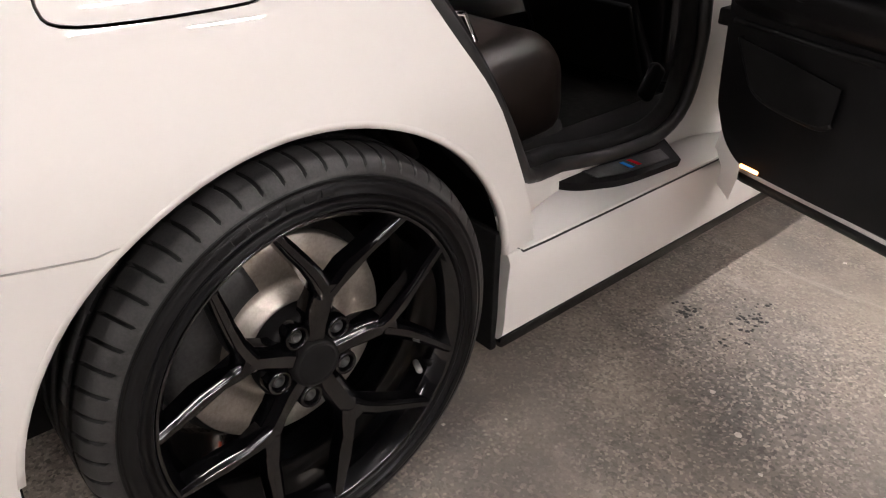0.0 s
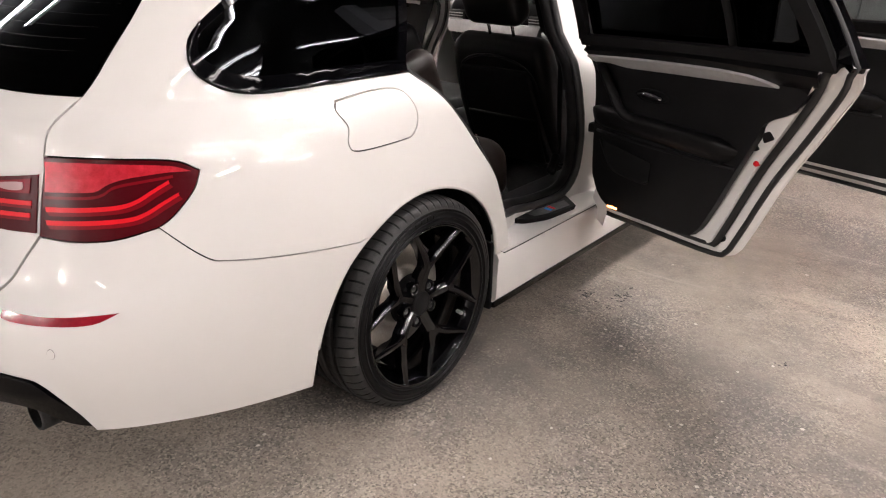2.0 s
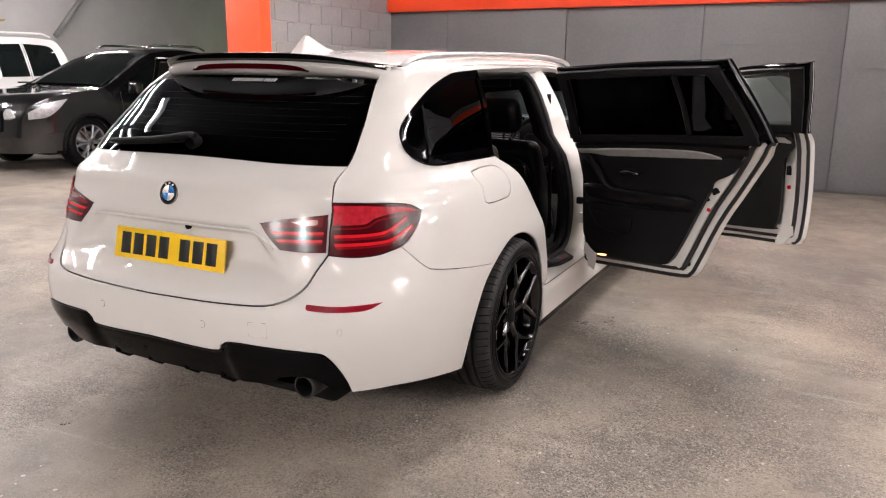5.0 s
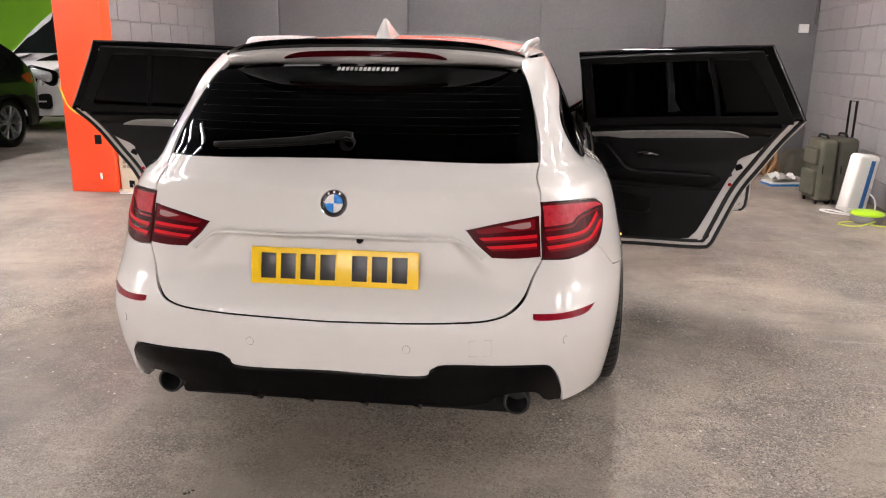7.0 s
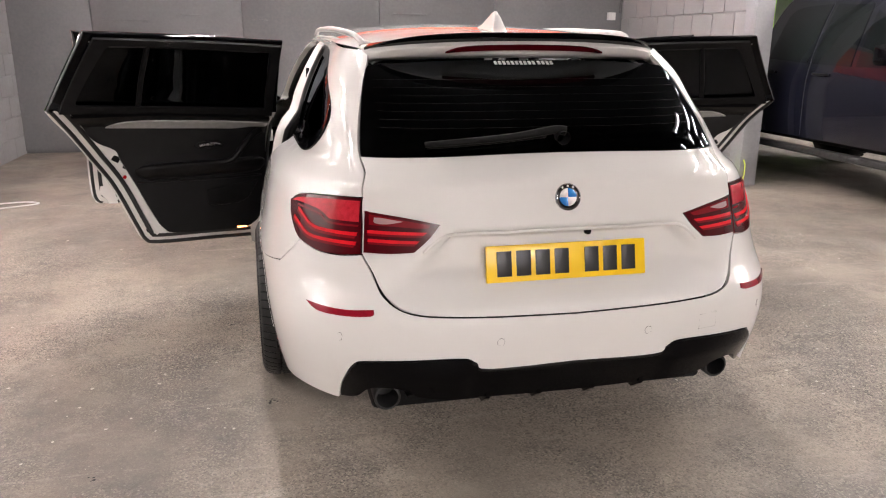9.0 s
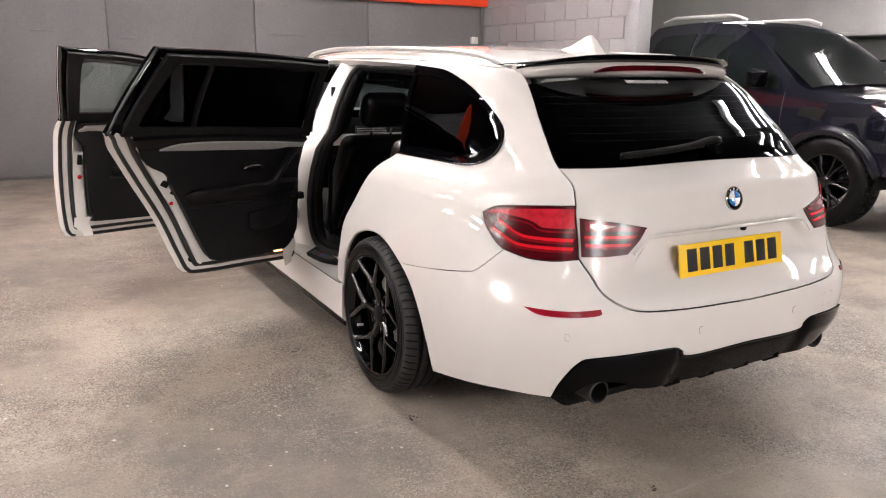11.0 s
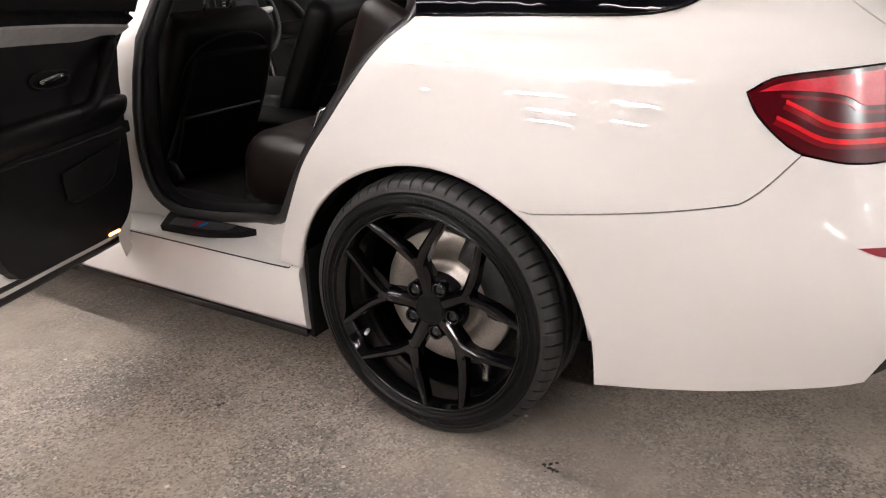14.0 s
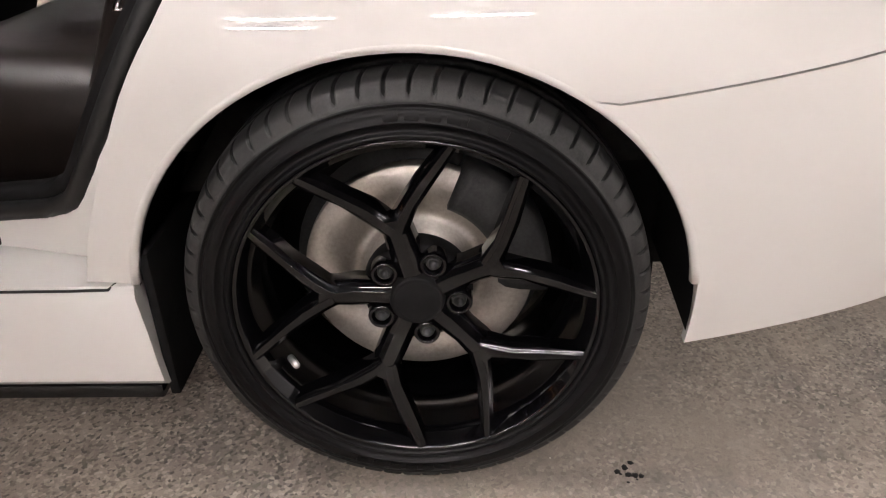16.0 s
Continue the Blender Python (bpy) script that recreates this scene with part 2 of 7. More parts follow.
def sheet(fn, us, vs, thick=0.0):
    """A sheet over a grid; fn(u, v) gives its points."""
    verts = [fn(u, v) for v in vs for u in us]
    n, m = len(us), len(vs)
    faces = [(j * n + i, j * n + i + 1, (j + 1) * n + i + 1, (j + 1) * n + i) for j in range(m - 1) for i in range(n - 1)]
    bm = from_arrays(verts, faces, 60)
    if thick:
        bmesh.ops.recalc_face_normals(bm, faces=bm.faces[:])
        bmesh.ops.solidify(bm, geom=bm.faces[:], thickness=thick)
        smooth_all(bm, 40)
    return bm


def prism(points, x0, x1, bevel=0.0):
    """An outline in the (y, z) plane, drawn out from x0 to x1."""
    bm = bmesh.new()
    f = bm.faces.new([bm.verts.new((x0, y, z)) for y, z in points])
    moved = bmesh.ops.extrude_face_region(bm, geom=[f])
    bmesh.ops.translate(bm, vec=(x1 - x0, 0, 0), verts=[v for v in moved["geom"] if isinstance(v, bmesh.types.BMVert)])
    bmesh.ops.recalc_face_normals(bm, faces=bm.faces[:])
    if bevel:
        edge = [e for e in bm.edges if abs(e.verts[0].co.x - e.verts[1].co.x) < 1e-6]
        bmesh.ops.bevel(bm, geom=edge, offset=bevel, segments=2, affect="EDGES", profile=0.5)
    bmesh.ops.triangulate(bm, faces=[f for f in bm.faces if len(f.verts) > 4])
    return smooth_all(bm, 35)


def inside(points, loop):
    """Which of the points lie inside the loop."""
    p, q = np.asarray(points), np.asarray(loop)
    hit = np.zeros(len(p), bool)
    for (x0, y0), (x1, y1) in zip(q, np.roll(q, -1, 0)):
        if y0 == y1:
            continue
        cross = (y0 > p[:, 1]) != (y1 > p[:, 1])
        hit ^= cross & (p[:, 0] < (x1 - x0) * (p[:, 1] - y0) / (y1 - y0) + x0)
    return hit


def region(loop, holes, step):
    """Triangles that fill an outline with holes, with inner points every step."""
    points, edges = [], []
    for line in (loop, *holes):
        first = len(points)
        fine = []
        for a, b in zip(line, line[1:] + line[:1]):
            k = max(1, int(math.dist(a, b) / (step * 1.1)))
            fine += [(a[0] + (b[0] - a[0]) * i / k, a[1] + (b[1] - a[1]) * i / k) for i in range(k)]
        points += fine
        edges += [(first + i, first + (i + 1) % len(fine)) for i in range(len(fine))]
    rim = np.array(points)
    low, high = rim.min(0), rim.max(0)
    gx, gy = np.meshgrid(np.arange(low[0], high[0], step), np.arange(low[1], high[1], step))
    gx[1::2] += step / 2
    grid = np.stack([gx.ravel(), gy.ravel()], 1)
    keep = inside(grid, loop)
    for h in holes:
        keep &= ~inside(grid, h)
    grid = grid[keep]
    if len(grid):
        near = np.array([np.min((rim[:, 0] - g[0]) ** 2 + (rim[:, 1] - g[1]) ** 2) for g in grid])
        grid = grid[near > (0.6 * step) ** 2]
    every = [Vector(q) for q in points] + [Vector(g) for g in grid]
    co, _, tris, *_ = delaunay_2d_cdt(every, edges, [], 0, 1e-7)
    co = np.array([tuple(c) for c in co])
    tris = np.array([t for t in tris if len(t) == 3])
    mid = co[tris].mean(1)
    keep = inside(mid, loop)
    for h in holes:
        keep &= ~inside(mid, h)
    return co, tris[keep]


def skin(lift, loop, holes=(), step=0.03, thick=0.012, out=0.0, curl=0.0):
    """A shaped panel: the outline, in the surface's own two measures, lifted into space by lift(u, v), moved out along the normal,
    with its thickness inwards; curl rounds its rim inwards."""
    loop, holes = [tuple(q) for q in loop], [[tuple(q) for q in h] for h in holes]
    co, tris = region(loop, holes, step)
    u, v = co[:, 0], co[:, 1]
    e = 2e-3
    at = lift(u, v)
    nor = np.cross(lift(u + e, v) - lift(u - e, v), lift(u, v + e) - lift(u, v - e))
    nor /= np.linalg.norm(nor, axis=1, keepdims=True) + 1e-12
    a, b, c = co[tris[:, 0]], co[tris[:, 1]], co[tris[:, 2]]
    turn = (b[:, 0] - a[:, 0]) * (c[:, 1] - a[:, 1]) - (b[:, 1] - a[:, 1]) * (c[:, 0] - a[:, 0]) < 0
    tris[turn] = tris[turn][:, ::-1]
    outer = at + nor * out
    n = len(co)
    count = {}
    for t in tris:
        for i, j in ((t[0], t[1]), (t[1], t[2]), (t[2], t[0])):
            count[(i, j)] = 1
    rim = [(i, j) for i, j in count if (j, i) not in count]
    bm = bmesh.new()
    true_normal = bm.verts.layers.float_vector.new("true_normal")
    top = [bm.verts.new(q) for q in outer]
    for w, q in zip(top, nor):
        w[true_normal] = q
    for t in tris:
        bm.faces.new([top[i] for i in t]).smooth = True
    if thick:
        low = [bm.verts.new(q) for q in outer - nor * thick]
        for w, q in zip(low, nor):
            w[true_normal] = -q
        for t in tris:
            bm.faces.new([low[i] for i in t[::-1]]).smooth = True
        for i, j in rim:
            bm.faces.new((top[j], top[i], low[i], low[j]))
        bm.edges.ensure_lookup_table()
        for i, j in rim:
            for pair in ((top[i], top[j]), (low[i], low[j])):
                edge = bm.edges.get(pair)
                if edge:
                    edge.smooth = False
    loose = [w for w in bm.verts if not w.link_faces]
    bmesh.ops.delete(bm, geom=loose, context="VERTS")
    return bm


def inset(loop, d):
    """The outline moved inwards by d."""
    p = np.array(loop)
    area = np.sum(p[:, 0] * np.roll(p[:, 1], -1) - np.roll(p[:, 0], -1) * p[:, 1])
    t = np.roll(p, -1, 0) - np.roll(p, 1, 0)
    t /= np.linalg.norm(t, axis=1, keepdims=True) + 1e-12
    n = np.stack([-t[:, 1], t[:, 0]], 1) * (1 if area > 0 else -1)
    return [tuple(q) for q in p + n * d]


def curve(*keys):
    """A smooth function through (at, value) pairs that does not overshoot."""
    xs, ys = np.array([k[0] for k in keys], float), np.array([k[1] for k in keys], float)
    d = np.diff(ys) / np.diff(xs)
    m = np.zeros(len(xs))
    m[0], m[-1] = d[0], d[-1]
    for i in range(1, len(xs) - 1):
        m[i] = 0 if d[i - 1] * d[i] <= 0 else 2 * d[i - 1] * d[i] / (d[i - 1] + d[i])

    def value(x):
        x = np.clip(np.asarray(x, float), xs[0], xs[-1])
        i = np.clip(np.searchsorted(xs, x) - 1, 0, len(xs) - 2)
        h = xs[i + 1] - xs[i]
        t = (x - xs[i]) / h
        return ys[i] * (1 + 2 * t) * (1 - t) ** 2 + m[i] * h * t * (1 - t) ** 2 + ys[i + 1] * t * t * (3 - 2 * t) + m[i + 1] * h * t * t * (t - 1)
    return value


# ---- the garage ----
X0, X1, Y0, Y1, H = -14.0, 12.5, -11.0, 15.5, 3.4
PAINT_GREY = mottled("grey_masonry_paint", (0.25, 0.247, 0.25), (0.33, 0.325, 0.327), 1.3, (0.5, 0.7), 0.002, 45)
PAINT_PALE = mottled("pale_masonry_paint", (0.27, 0.265, 0.27), (0.36, 0.355, 0.355), 0.9, (0.55, 0.75), 0.002, 45)
PANEL_GREY = mottled("dark_grey_painted_panel", (0.12, 0.12, 0.124), (0.175, 0.174, 0.178), 0.9, (0.36, 0.55), 0.0012, 30)
ORANGE = mottled("orange_paint", (0.78, 0.062, 0.016), (0.95, 0.085, 0.02), 1.5, (0.4, 0.55), 0.001, 60)
LIME = mottled("lime_green_paint", (0.22, 0.55, 0.02), (0.30, 0.68, 0.03), 0.8, (0.5, 0.6), 0.001, 40)
CEILING = mottled("dark_ceiling_sheet", (0.022, 0.022, 0.023), (0.04, 0.04, 0.042), 0.7, (0.6, 0.8), 0.002, 20)


def structure(ob, label="", category=""):
    return tagged(ob, label, category, "", "structure")


def wavy_floor(x, y):
    return Vector((x, y, 0.0))


structure(part("floor", sheet(wavy_floor, np.linspace(X0, X1, 40), np.linspace(Y0, Y1, 40)), CONCRETE), "worn grey concrete garage floor with stains and chips", "floor")
structure(part("ceiling", box(X0, X1, Y0, Y1, H, H + 0.2), CEILING), "dark sheet-clad garage ceiling", "ceiling")
structure(part("wall_west", box(X0 - 0.2, X0, Y0, Y1, 0, H), PAINT_PALE), "pale painted block wall", "wall")
structure(part("wall_east", box(X1, X1 + 0.2, Y0, Y1, 0, H), PAINT_PALE), "pale painted block wall", "wall")
structure(part("wall_south", box(X0, X1, Y0 - 0.2, Y0, 0, H), PANEL_GREY), "dark grey painted wall", "wall")
structure(part("wall_north", box(X0, X1, Y1, Y1 + 0.2, 0, H), LIME), "bright lime green painted wall", "wall")

# the bay in front of the car: shuttered end wall between two block walls
BAY_L, BAY_R, BAY_Y = -3.77, 3.94, 6.92
shutter = structure(part("wall_bay_end", box(BAY_L - 0.2, BAY_R + 0.2, BAY_Y + 0.02, BAY_Y + 0.2, 0, H), PANEL_GREY), "dark grey painted panel wall with seams", "wall")
for k, (a, b, proud) in enumerate(((BAY_L + 0.003, -2.86, 0.012), (-2.85, -1.13, 0.02), (-1.12, 0.57, 0.012), (0.58, 2.1, 0.016), (2.11, BAY_R - 0.003, 0.01))):
    part("panel", box(a, b, BAY_Y - proud, BAY_Y + 0.018, 0.03 + 0.01 * (k % 2), H - 0.004, 0.004), PANEL_GREY, shutter)
for a, b, z in ((-2.75, -2.2, 1.55), (-1.9, -1.6, 1.62), (-1.0, -0.82, 1.57), (0.75, 1.2, 1.66), (2.3, 2.6, 1.4)):
    part("hasp", box(a, b, BAY_Y - 0.034, BAY_Y - 0.021, z, z + 0.018, 0.003), PANEL_GREY, shutter)


def block_wall(name, x, face, y0, y1, label, deep_by=0.19):
    """A painted wall of concrete blocks along y; its blocks stand on the side that face points to."""
    core = structure(part(name, box(min(x, x - face * deep_by), max(x, x - face * deep_by), y0, y1, 0, H), PAINT_GREY), label, "wall")
    shared = {}
    rnd = random.Random(len(name))
    course = 0
    while course * 0.235 < H - 0.1:
        z = course * 0.235
        y = y0 - (0.23 if course % 2 else 0.0)
        while y < y1 - 0.03:
            a, b = max(y, y0), min(y + 0.45, y1)
            if b - a > 0.03:
                key = round(b - a, 3)
                if key not in shared:
                    bm = box(0, 0.012, 0.004, b - a - 0.003, 0.004, 0.228, 0.005, 1)
                    mesh = bpy.data.meshes.new("block")
                    bm.to_mesh(mesh)
                    bm.free()
                    mesh.materials.append(PAINT_GREY)
                    shared[key] = mesh
                ob = new("block", shared[key])
                ob.parent = core
                ob.matrix_basis = Matrix.Translation((x if face > 0 else x - 0.012, a, z)) @ pose(0, 0, 0, rnd.uniform(-0.2, 0.2), 0, 0)
            y += 0.45
        course += 1
    return core


# ---- ceiling lights: batten tubes along y ----
TUBE = glow("lit_tube", (1.0, 0.908, 0.888), TUBE_POWER)
TUBE_NEAR = glow("lit_near_tube", (1.0, 0.908, 0.888), TUBE_POWER * 0.32)
TUBE_SIDE = glow("lit_side_tube", (1.0, 0.908, 0.888), TUBE_POWER * 0.12)
TUBE_DIM = glow("lit_dim_tube", (1.0, 0.908, 0.888), TUBE_POWER * 0.36)
TUBE_TAIL_FILL = glow("tail_fill_tube", (1.0, 0.908, 0.888), TUBE_POWER * 5.0)
FITTING = material("white_steel_fitting", (0.7, 0.7, 0.7), 0.4)


def batten_light(x, y, length=1.5, lit=TUBE):
    ob = thing("ceiling_light", "white batten light fitting with a lit tube under the ceiling", "light", "ceiling lights", pose(x, y, H))
    part("housing", box(-0.09, 0.09, -length / 2, length / 2, -0.07, 0, 0.008), FITTING, ob)
    for x0 in ((0.0,) if lit in (TUBE, TUBE_NEAR, TUBE_TAIL_FILL) else (-0.065, 0.065)):
        part("tube", tube([(x0, -length / 2 + 0.03, -0.095), (x0, length / 2 - 0.03, -0.095)], 0.014, 10), lit, ob, "lit fluorescent tube")
    return ob


# two bright rows over the car's flanks, dimmer rows beyond
light = batten_light(1.02, 1.55, 1.5, TUBE)
for x, y in ((1.02, 3.35), (-1.02, 1.55), (-1.02, 3.35)):
    copy_thing(light, pose(x, y, H))
near_light = batten_light(3.2, -0.2, 1.5, TUBE_NEAR)
for x, y in ((3.2, 1.9), (-3.2, -0.2), (-3.2, 1.9)):
    copy_thing(near_light, pose(x, y, H))
side_light = batten_light(4.3, -0.9, 1.5, TUBE_SIDE)
for x, y in ((-4.3, -0.9), (4.3, 0.9), (-4.3, 0.9), (5.4, -0.6), (5.4, 1.5), (-5.4, -0.6), (-5.4, 1.5), (5.4, 4.2), (-5.4, 4.2), (3.6, -6.2), (-3.6, -6.2)):
    copy_thing(side_light, pose(x, y, H))
# Strong unseen pair behind the camera, added to brighten the car's tail
tail_fill_light = batten_light(1.3, -8.8, 2.4, TUBE_TAIL_FILL)
copy_thing(tail_fill_light, pose(-1.3, -8.8, H))
far_light = batten_light(7.6, -0.6, 1.5, TUBE_DIM)
for x, y in ((7.6, 2.2), (10.0, -0.4), (10.0, 2.4), (-7.6, -0.6), (-7.6, 2.2), (-10.0, -0.4), (-10.0, 2.4), (-8.2, 5.4), (-8.2, 8.5), (-8.2, 12.0), (8.2, 6.0), (8.2, 9.0), (-11.8, 3.0), (-11.8, 8.0), (11.6, 5.0)):
    copy_thing(far_light, pose(x, y, H))

block_wall("wall_bay_left", BAY_L, 1, 3.85, BAY_Y + 0.2, "grey painted concrete block wall")
right_wall = block_wall("wall_bay_right", BAY_R, -1, 3.50, BAY_Y + 0.2, "grey painted concrete block wall", 0.09)
right_wall.matrix_basis = pose(BAY_R, BAY_Y, 0) @ pose(0, 0, 0, 0, 0, -3.7) @ pose(-BAY_R, -BAY_Y, 0)

header_beam = structure(part("beam_orange", box(BAY_L + 0.02, BAY_R - 0.02, BAY_Y - 0.14, BAY_Y - 0.022, 2.14, 3.2, 0.01), ORANGE), "orange painted beam over the grey end wall", "beam")


# ---- the white estate car: x to its right, y ahead, the rear axle over the origin ----
WIDE = curve((0.10, 0.84), (0.22, 0.885), (0.35, 0.912), (0.5, 0.927), (0.62, 0.93), (0.69, 0.9255), (0.76, 0.915), (0.81, 0.9050), (0.845, 0.8965), (0.868, 0.8900), (0.880, 0.8862), (0.895, 0.8805), (0.94, 0.846),
             (0.99, 0.775), (1.1, 0.738), (1.2, 0.698), (1.285, 0.655), (1.343, 0.622), (1.40, 0.57))
TAIL = curve((0.10, 0.98), (0.2, 1.03), (0.3, 1.07), (0.42, 1.095), (0.55, 1.10), (0.60, 1.085), (0.63, 1.058), (0.66, 1.036), (0.72, 1.014), (0.8, 0.997), (0.9, 0.974), (0.952, 0.963), (0.966, 0.954), (0.982, 0.932),
             (1.0, 0.905), (1.03, 0.868), (1.1, 0.818), (1.2, 0.672), (1.285, 0.52), (1.343, 0.415), (1.40, 0.33))
BLUNT = curve((0.10, 3.6), (0.3, 3.6), (0.5, 3.75), (0.6, 3.55), (0.88, 3.3), (0.97, 3.6), (1.03, 4.0), (1.1, 3.65), (1.2, 4.1), (1.285, 5.8), (1.4, 6.0))


def softened(fn, reach):
    """The same profile with its bends eased over a short reach, so that reflections run smoothly."""
    taps = [(k * reach / 4, math.exp(-0.5 * (k / 2.0) ** 2)) for k in range(-4, 5)]
    total = sum(w for _, w in taps)
    at = np.arange(0.05, 1.5, 0.0005)
    eased = sum(w * fn(at + d) for d, w in taps) / total
    return lambda z: np.interp(z, at, eased)


WIDE, TAIL, BLUNT = softened(WIDE, 0.018), softened(TAIL, 0.012), softened(BLUNT, 0.05)


def shell(p, z):
    """The car's outer surface: p runs round the tail from its middle (0) over the corner to the axle (2) and on ahead in metres."""
    p, z = np.asarray(p, float), np.asarray(z, float)
    sign, q = np.where(p < 0, -1.0, 1.0), np.abs(p)
    w, d, n = WIDE(z), TAIL(z), BLUNT(z)
    qx, qy = np.clip(q, 0, 1), np.clip(2 - q, 0, 1)
    r = (qx ** n + qy ** n) ** (-1 / n)
    y = np.where(q > 2, q - 2, -d * qy * r)
    nose = np.clip((y - 2.2) / 1.66, 0, 1)
    w = w + 0.009 * np.exp(-((z - 0.655) / 0.075) ** 2 - (y / 0.42) ** 4)
    return np.stack([sign * w * qx * r * (1 - nose ** 3.0) ** (1 / 3.0), y, z * np.ones_like(y)], -1)


def tailgate_shell(p, z):
    """The same with the number plate's hollow pressed in."""
    at = shell(p, z)
    x = np.abs(at[:, 0])
    side = 1 / (1 + np.exp((x - 0.375 + 0.9 * np.clip(z - 0.79, -1, 0.02)) / (0.009 + 0.22 * np.clip(0.785 - z, 0, 0.2))))
    top = 1 / (1 + np.exp((z - 0.808) / 0.005))
    low = np.clip((z - 0.60) / 0.11, 0, 1)
    at[:, 1] += 0.056 * side * top * low * low * (3 - 2 * low)
    return at


def _solve(axis, value, z):
    low, high = 0.0, 2.0
    for _ in range(40):
        mid = (low + high) / 2
        got = shell(mid, z)[axis]
        low, high = (mid, high) if got < value else (low, mid)
    return (low + high) / 2


def S(y, z):
    """A place on the side: metres ahead of the axle, height."""
    return (2 + y, z) if y >= 0 else (_solve(1, y, z), z)


def R(x, z):
    """A place on the tail: metres from the middle, height."""
    return (_solve(0, x, z), z)


def mirrored(loop):
    return [(-u, v) for u, v in loop]


def both_ways(half):
    """A closed outline from its right half, which begins and ends on the middle."""
    return [tuple(q) for q in half] + [(-u, v) for u, v in reversed(half) if abs(u) > 1e-6]


def arch(y0, y1, cy=0.005, cz=0.30, a=0.402, b=0.386, n=14):
    """Points on the wheel arch from y0 to y1 over its top."""
    t0, t1 = (math.acos(max(-1, min(1, (y - cy) / a))) for y in (y0, y1))
    return [S(cy + a * math.cos(t), cz + b * math.sin(t)) for t in np.linspace(t0, t1, n)]


car = thing("estate_car", "white estate car with black wheels and four side doors open", "car")

TIP = S(0.10, 0.987)
SEAM = [R(0.53, 1.335), R(0.548, 1.285), R(0.597, 1.14), R(0.611, 1.024), R(0.616, 0.944), R(0.618, 0.913)]
LAMP_TOP = [R(0.618, 0.913), R(0.71, 0.908), S(-0.684, 0.897), S(-0.632, 0.870)]
LAMP_TIP = [S(-0.632, 0.870), S(-0.657, 0.828), S(-0.705, 0.782), S(-0.738, 0.760)]
LAMP_LOW = [S(-0.738, 0.760), R(0.759, 0.742), R(0.70, 0.738), R(0.630, 0.746)]
BUMPER_SEAM = [S(-0.738, 0.760), S(-0.668, 0.683), S(-0.615, 0.664), S(-0.40, 0.630), S(-0.225, 0.607)]
WINDOW = [TIP, S(-0.20, 0.994), S(-0.43, 1.001), S(-0.525, 1.035), S(-0.550, 1.085), S(-0.495, 1.160), S(-0.30, 1.262), S(-0.08, 1.318), S(0.245, 1.343)]
DOOR_EDGE = [S(0.47, 0.36), S(0.435, 0.46), S(0.35, 0.635), S(0.26, 0.768), S(0.175, 0.890), TIP]

quarter = outline(SEAM, LAMP_TOP, LAMP_TIP, BUMPER_SEAM, arch(-0.225, 0.403, n=24), [S(0.403, 0.332), S(0.404, 0.354)], [S(0.404, 0.354), S(0.47, 0.36)], DOOR_EDGE, WINDOW,
                  [S(0.245, 1.343), S(0.25, 1.362)], [S(0.25, 1.362), S(0.0, 1.36), S(-0.2, 1.35), R(0.53, 1.335)], per=5)
FLAP = outline([S(-0.222, 0.957), S(-0.11, 0.962), S(0.0, 0.957), S(0.028, 0.93), S(0.024, 0.881), S(-0.005, 0.846), S(-0.05, 0.837), S(-0.215, 0.839),
                S(-0.246, 0.862), S(-0.232, 0.902), S(-0.243, 0.938), S(-0.222, 0.957)], per=5)
for side in (1, -1):
    way = mirrored if side < 0 else list
    if side > 0:
        wing = part("quarter_panel", skin(shell, inset(quarter, 0.0014), [inset(FLAP, -0.0018)], 0.026, 0.014), WHITE, car)
        part("fuel_flap", skin(shell, inset(FLAP, 0.0018), [], 0.03, 0.012), WHITE, wing, "white fuel filler flap")
    else:
        wing = part("quarter_panel", skin(shell, way(inset(quarter, 0.0014)), [], 0.026, 0.014), WHITE, car)
    # smoked side window behind the rear door, with its gloss black surround
    pane = outline(WINDOW, [S(0.245, 1.343), S(0.17, 1.16), TIP], per=6)
    glass_edge = inset(pane, 0.034)
    part("window_surround", skin(shell, way(inset(pane, 0.001)), [way(glass_edge)], 0.03, 0.016, 0.002), PIANO, car)
    part("quarter_window", skin(shell, way(inset(pane, 0.030)), [], 0.03, 0.004, -0.004), SMOKED, car, "smoked rear quarter window")
    strip = [shell(np.array(u), np.array(v)) for u, v in way(spline(WINDOW[:6], 6))]
    part("window_strip", tube([Vector(q) + Vector((side * 0.003, 0, 0)) for q in strip], 0.0045, 6), PIANO, car)

# rear bumper
BUMPER_TOP = [(0.0, 0.5755), R(0.107, 0.5775), R(0.35, 0.5835), R(0.50, 0.594), R(0.575, 0.632), R(0.607, 0.70), R(0.630, 0.746)]
half = (spline(BUMPER_TOP, 5)[:-1] + spline(LAMP_LOW[::-1], 5)[:-1] + spline(BUMPER_SEAM, 5)[:-1]
        + spline(arch(-0.225, -0.395, n=8) + [S(-0.398, 0.215)], 3)[:-1]
        + spline([S(-0.398, 0.215), S(-0.6, 0.25), S(-0.78, 0.277), R(0.712, 0.283)], 5)[:-1]
        + spline([R(0.712, 0.283), R(0.703, 0.353), R(0.672, 0.425), R(0.62, 0.445), R(0.377, 0.457), R(0.315, 0.441), R(0.275, 0.416), (0.0, 0.420)], 5))
half = [tuple(q) for q in half]
bumper = part("rear_bumper", skin(shell, inset(both_ways(half), 0.0014), [], 0.028, 0.014), WHITE, car)
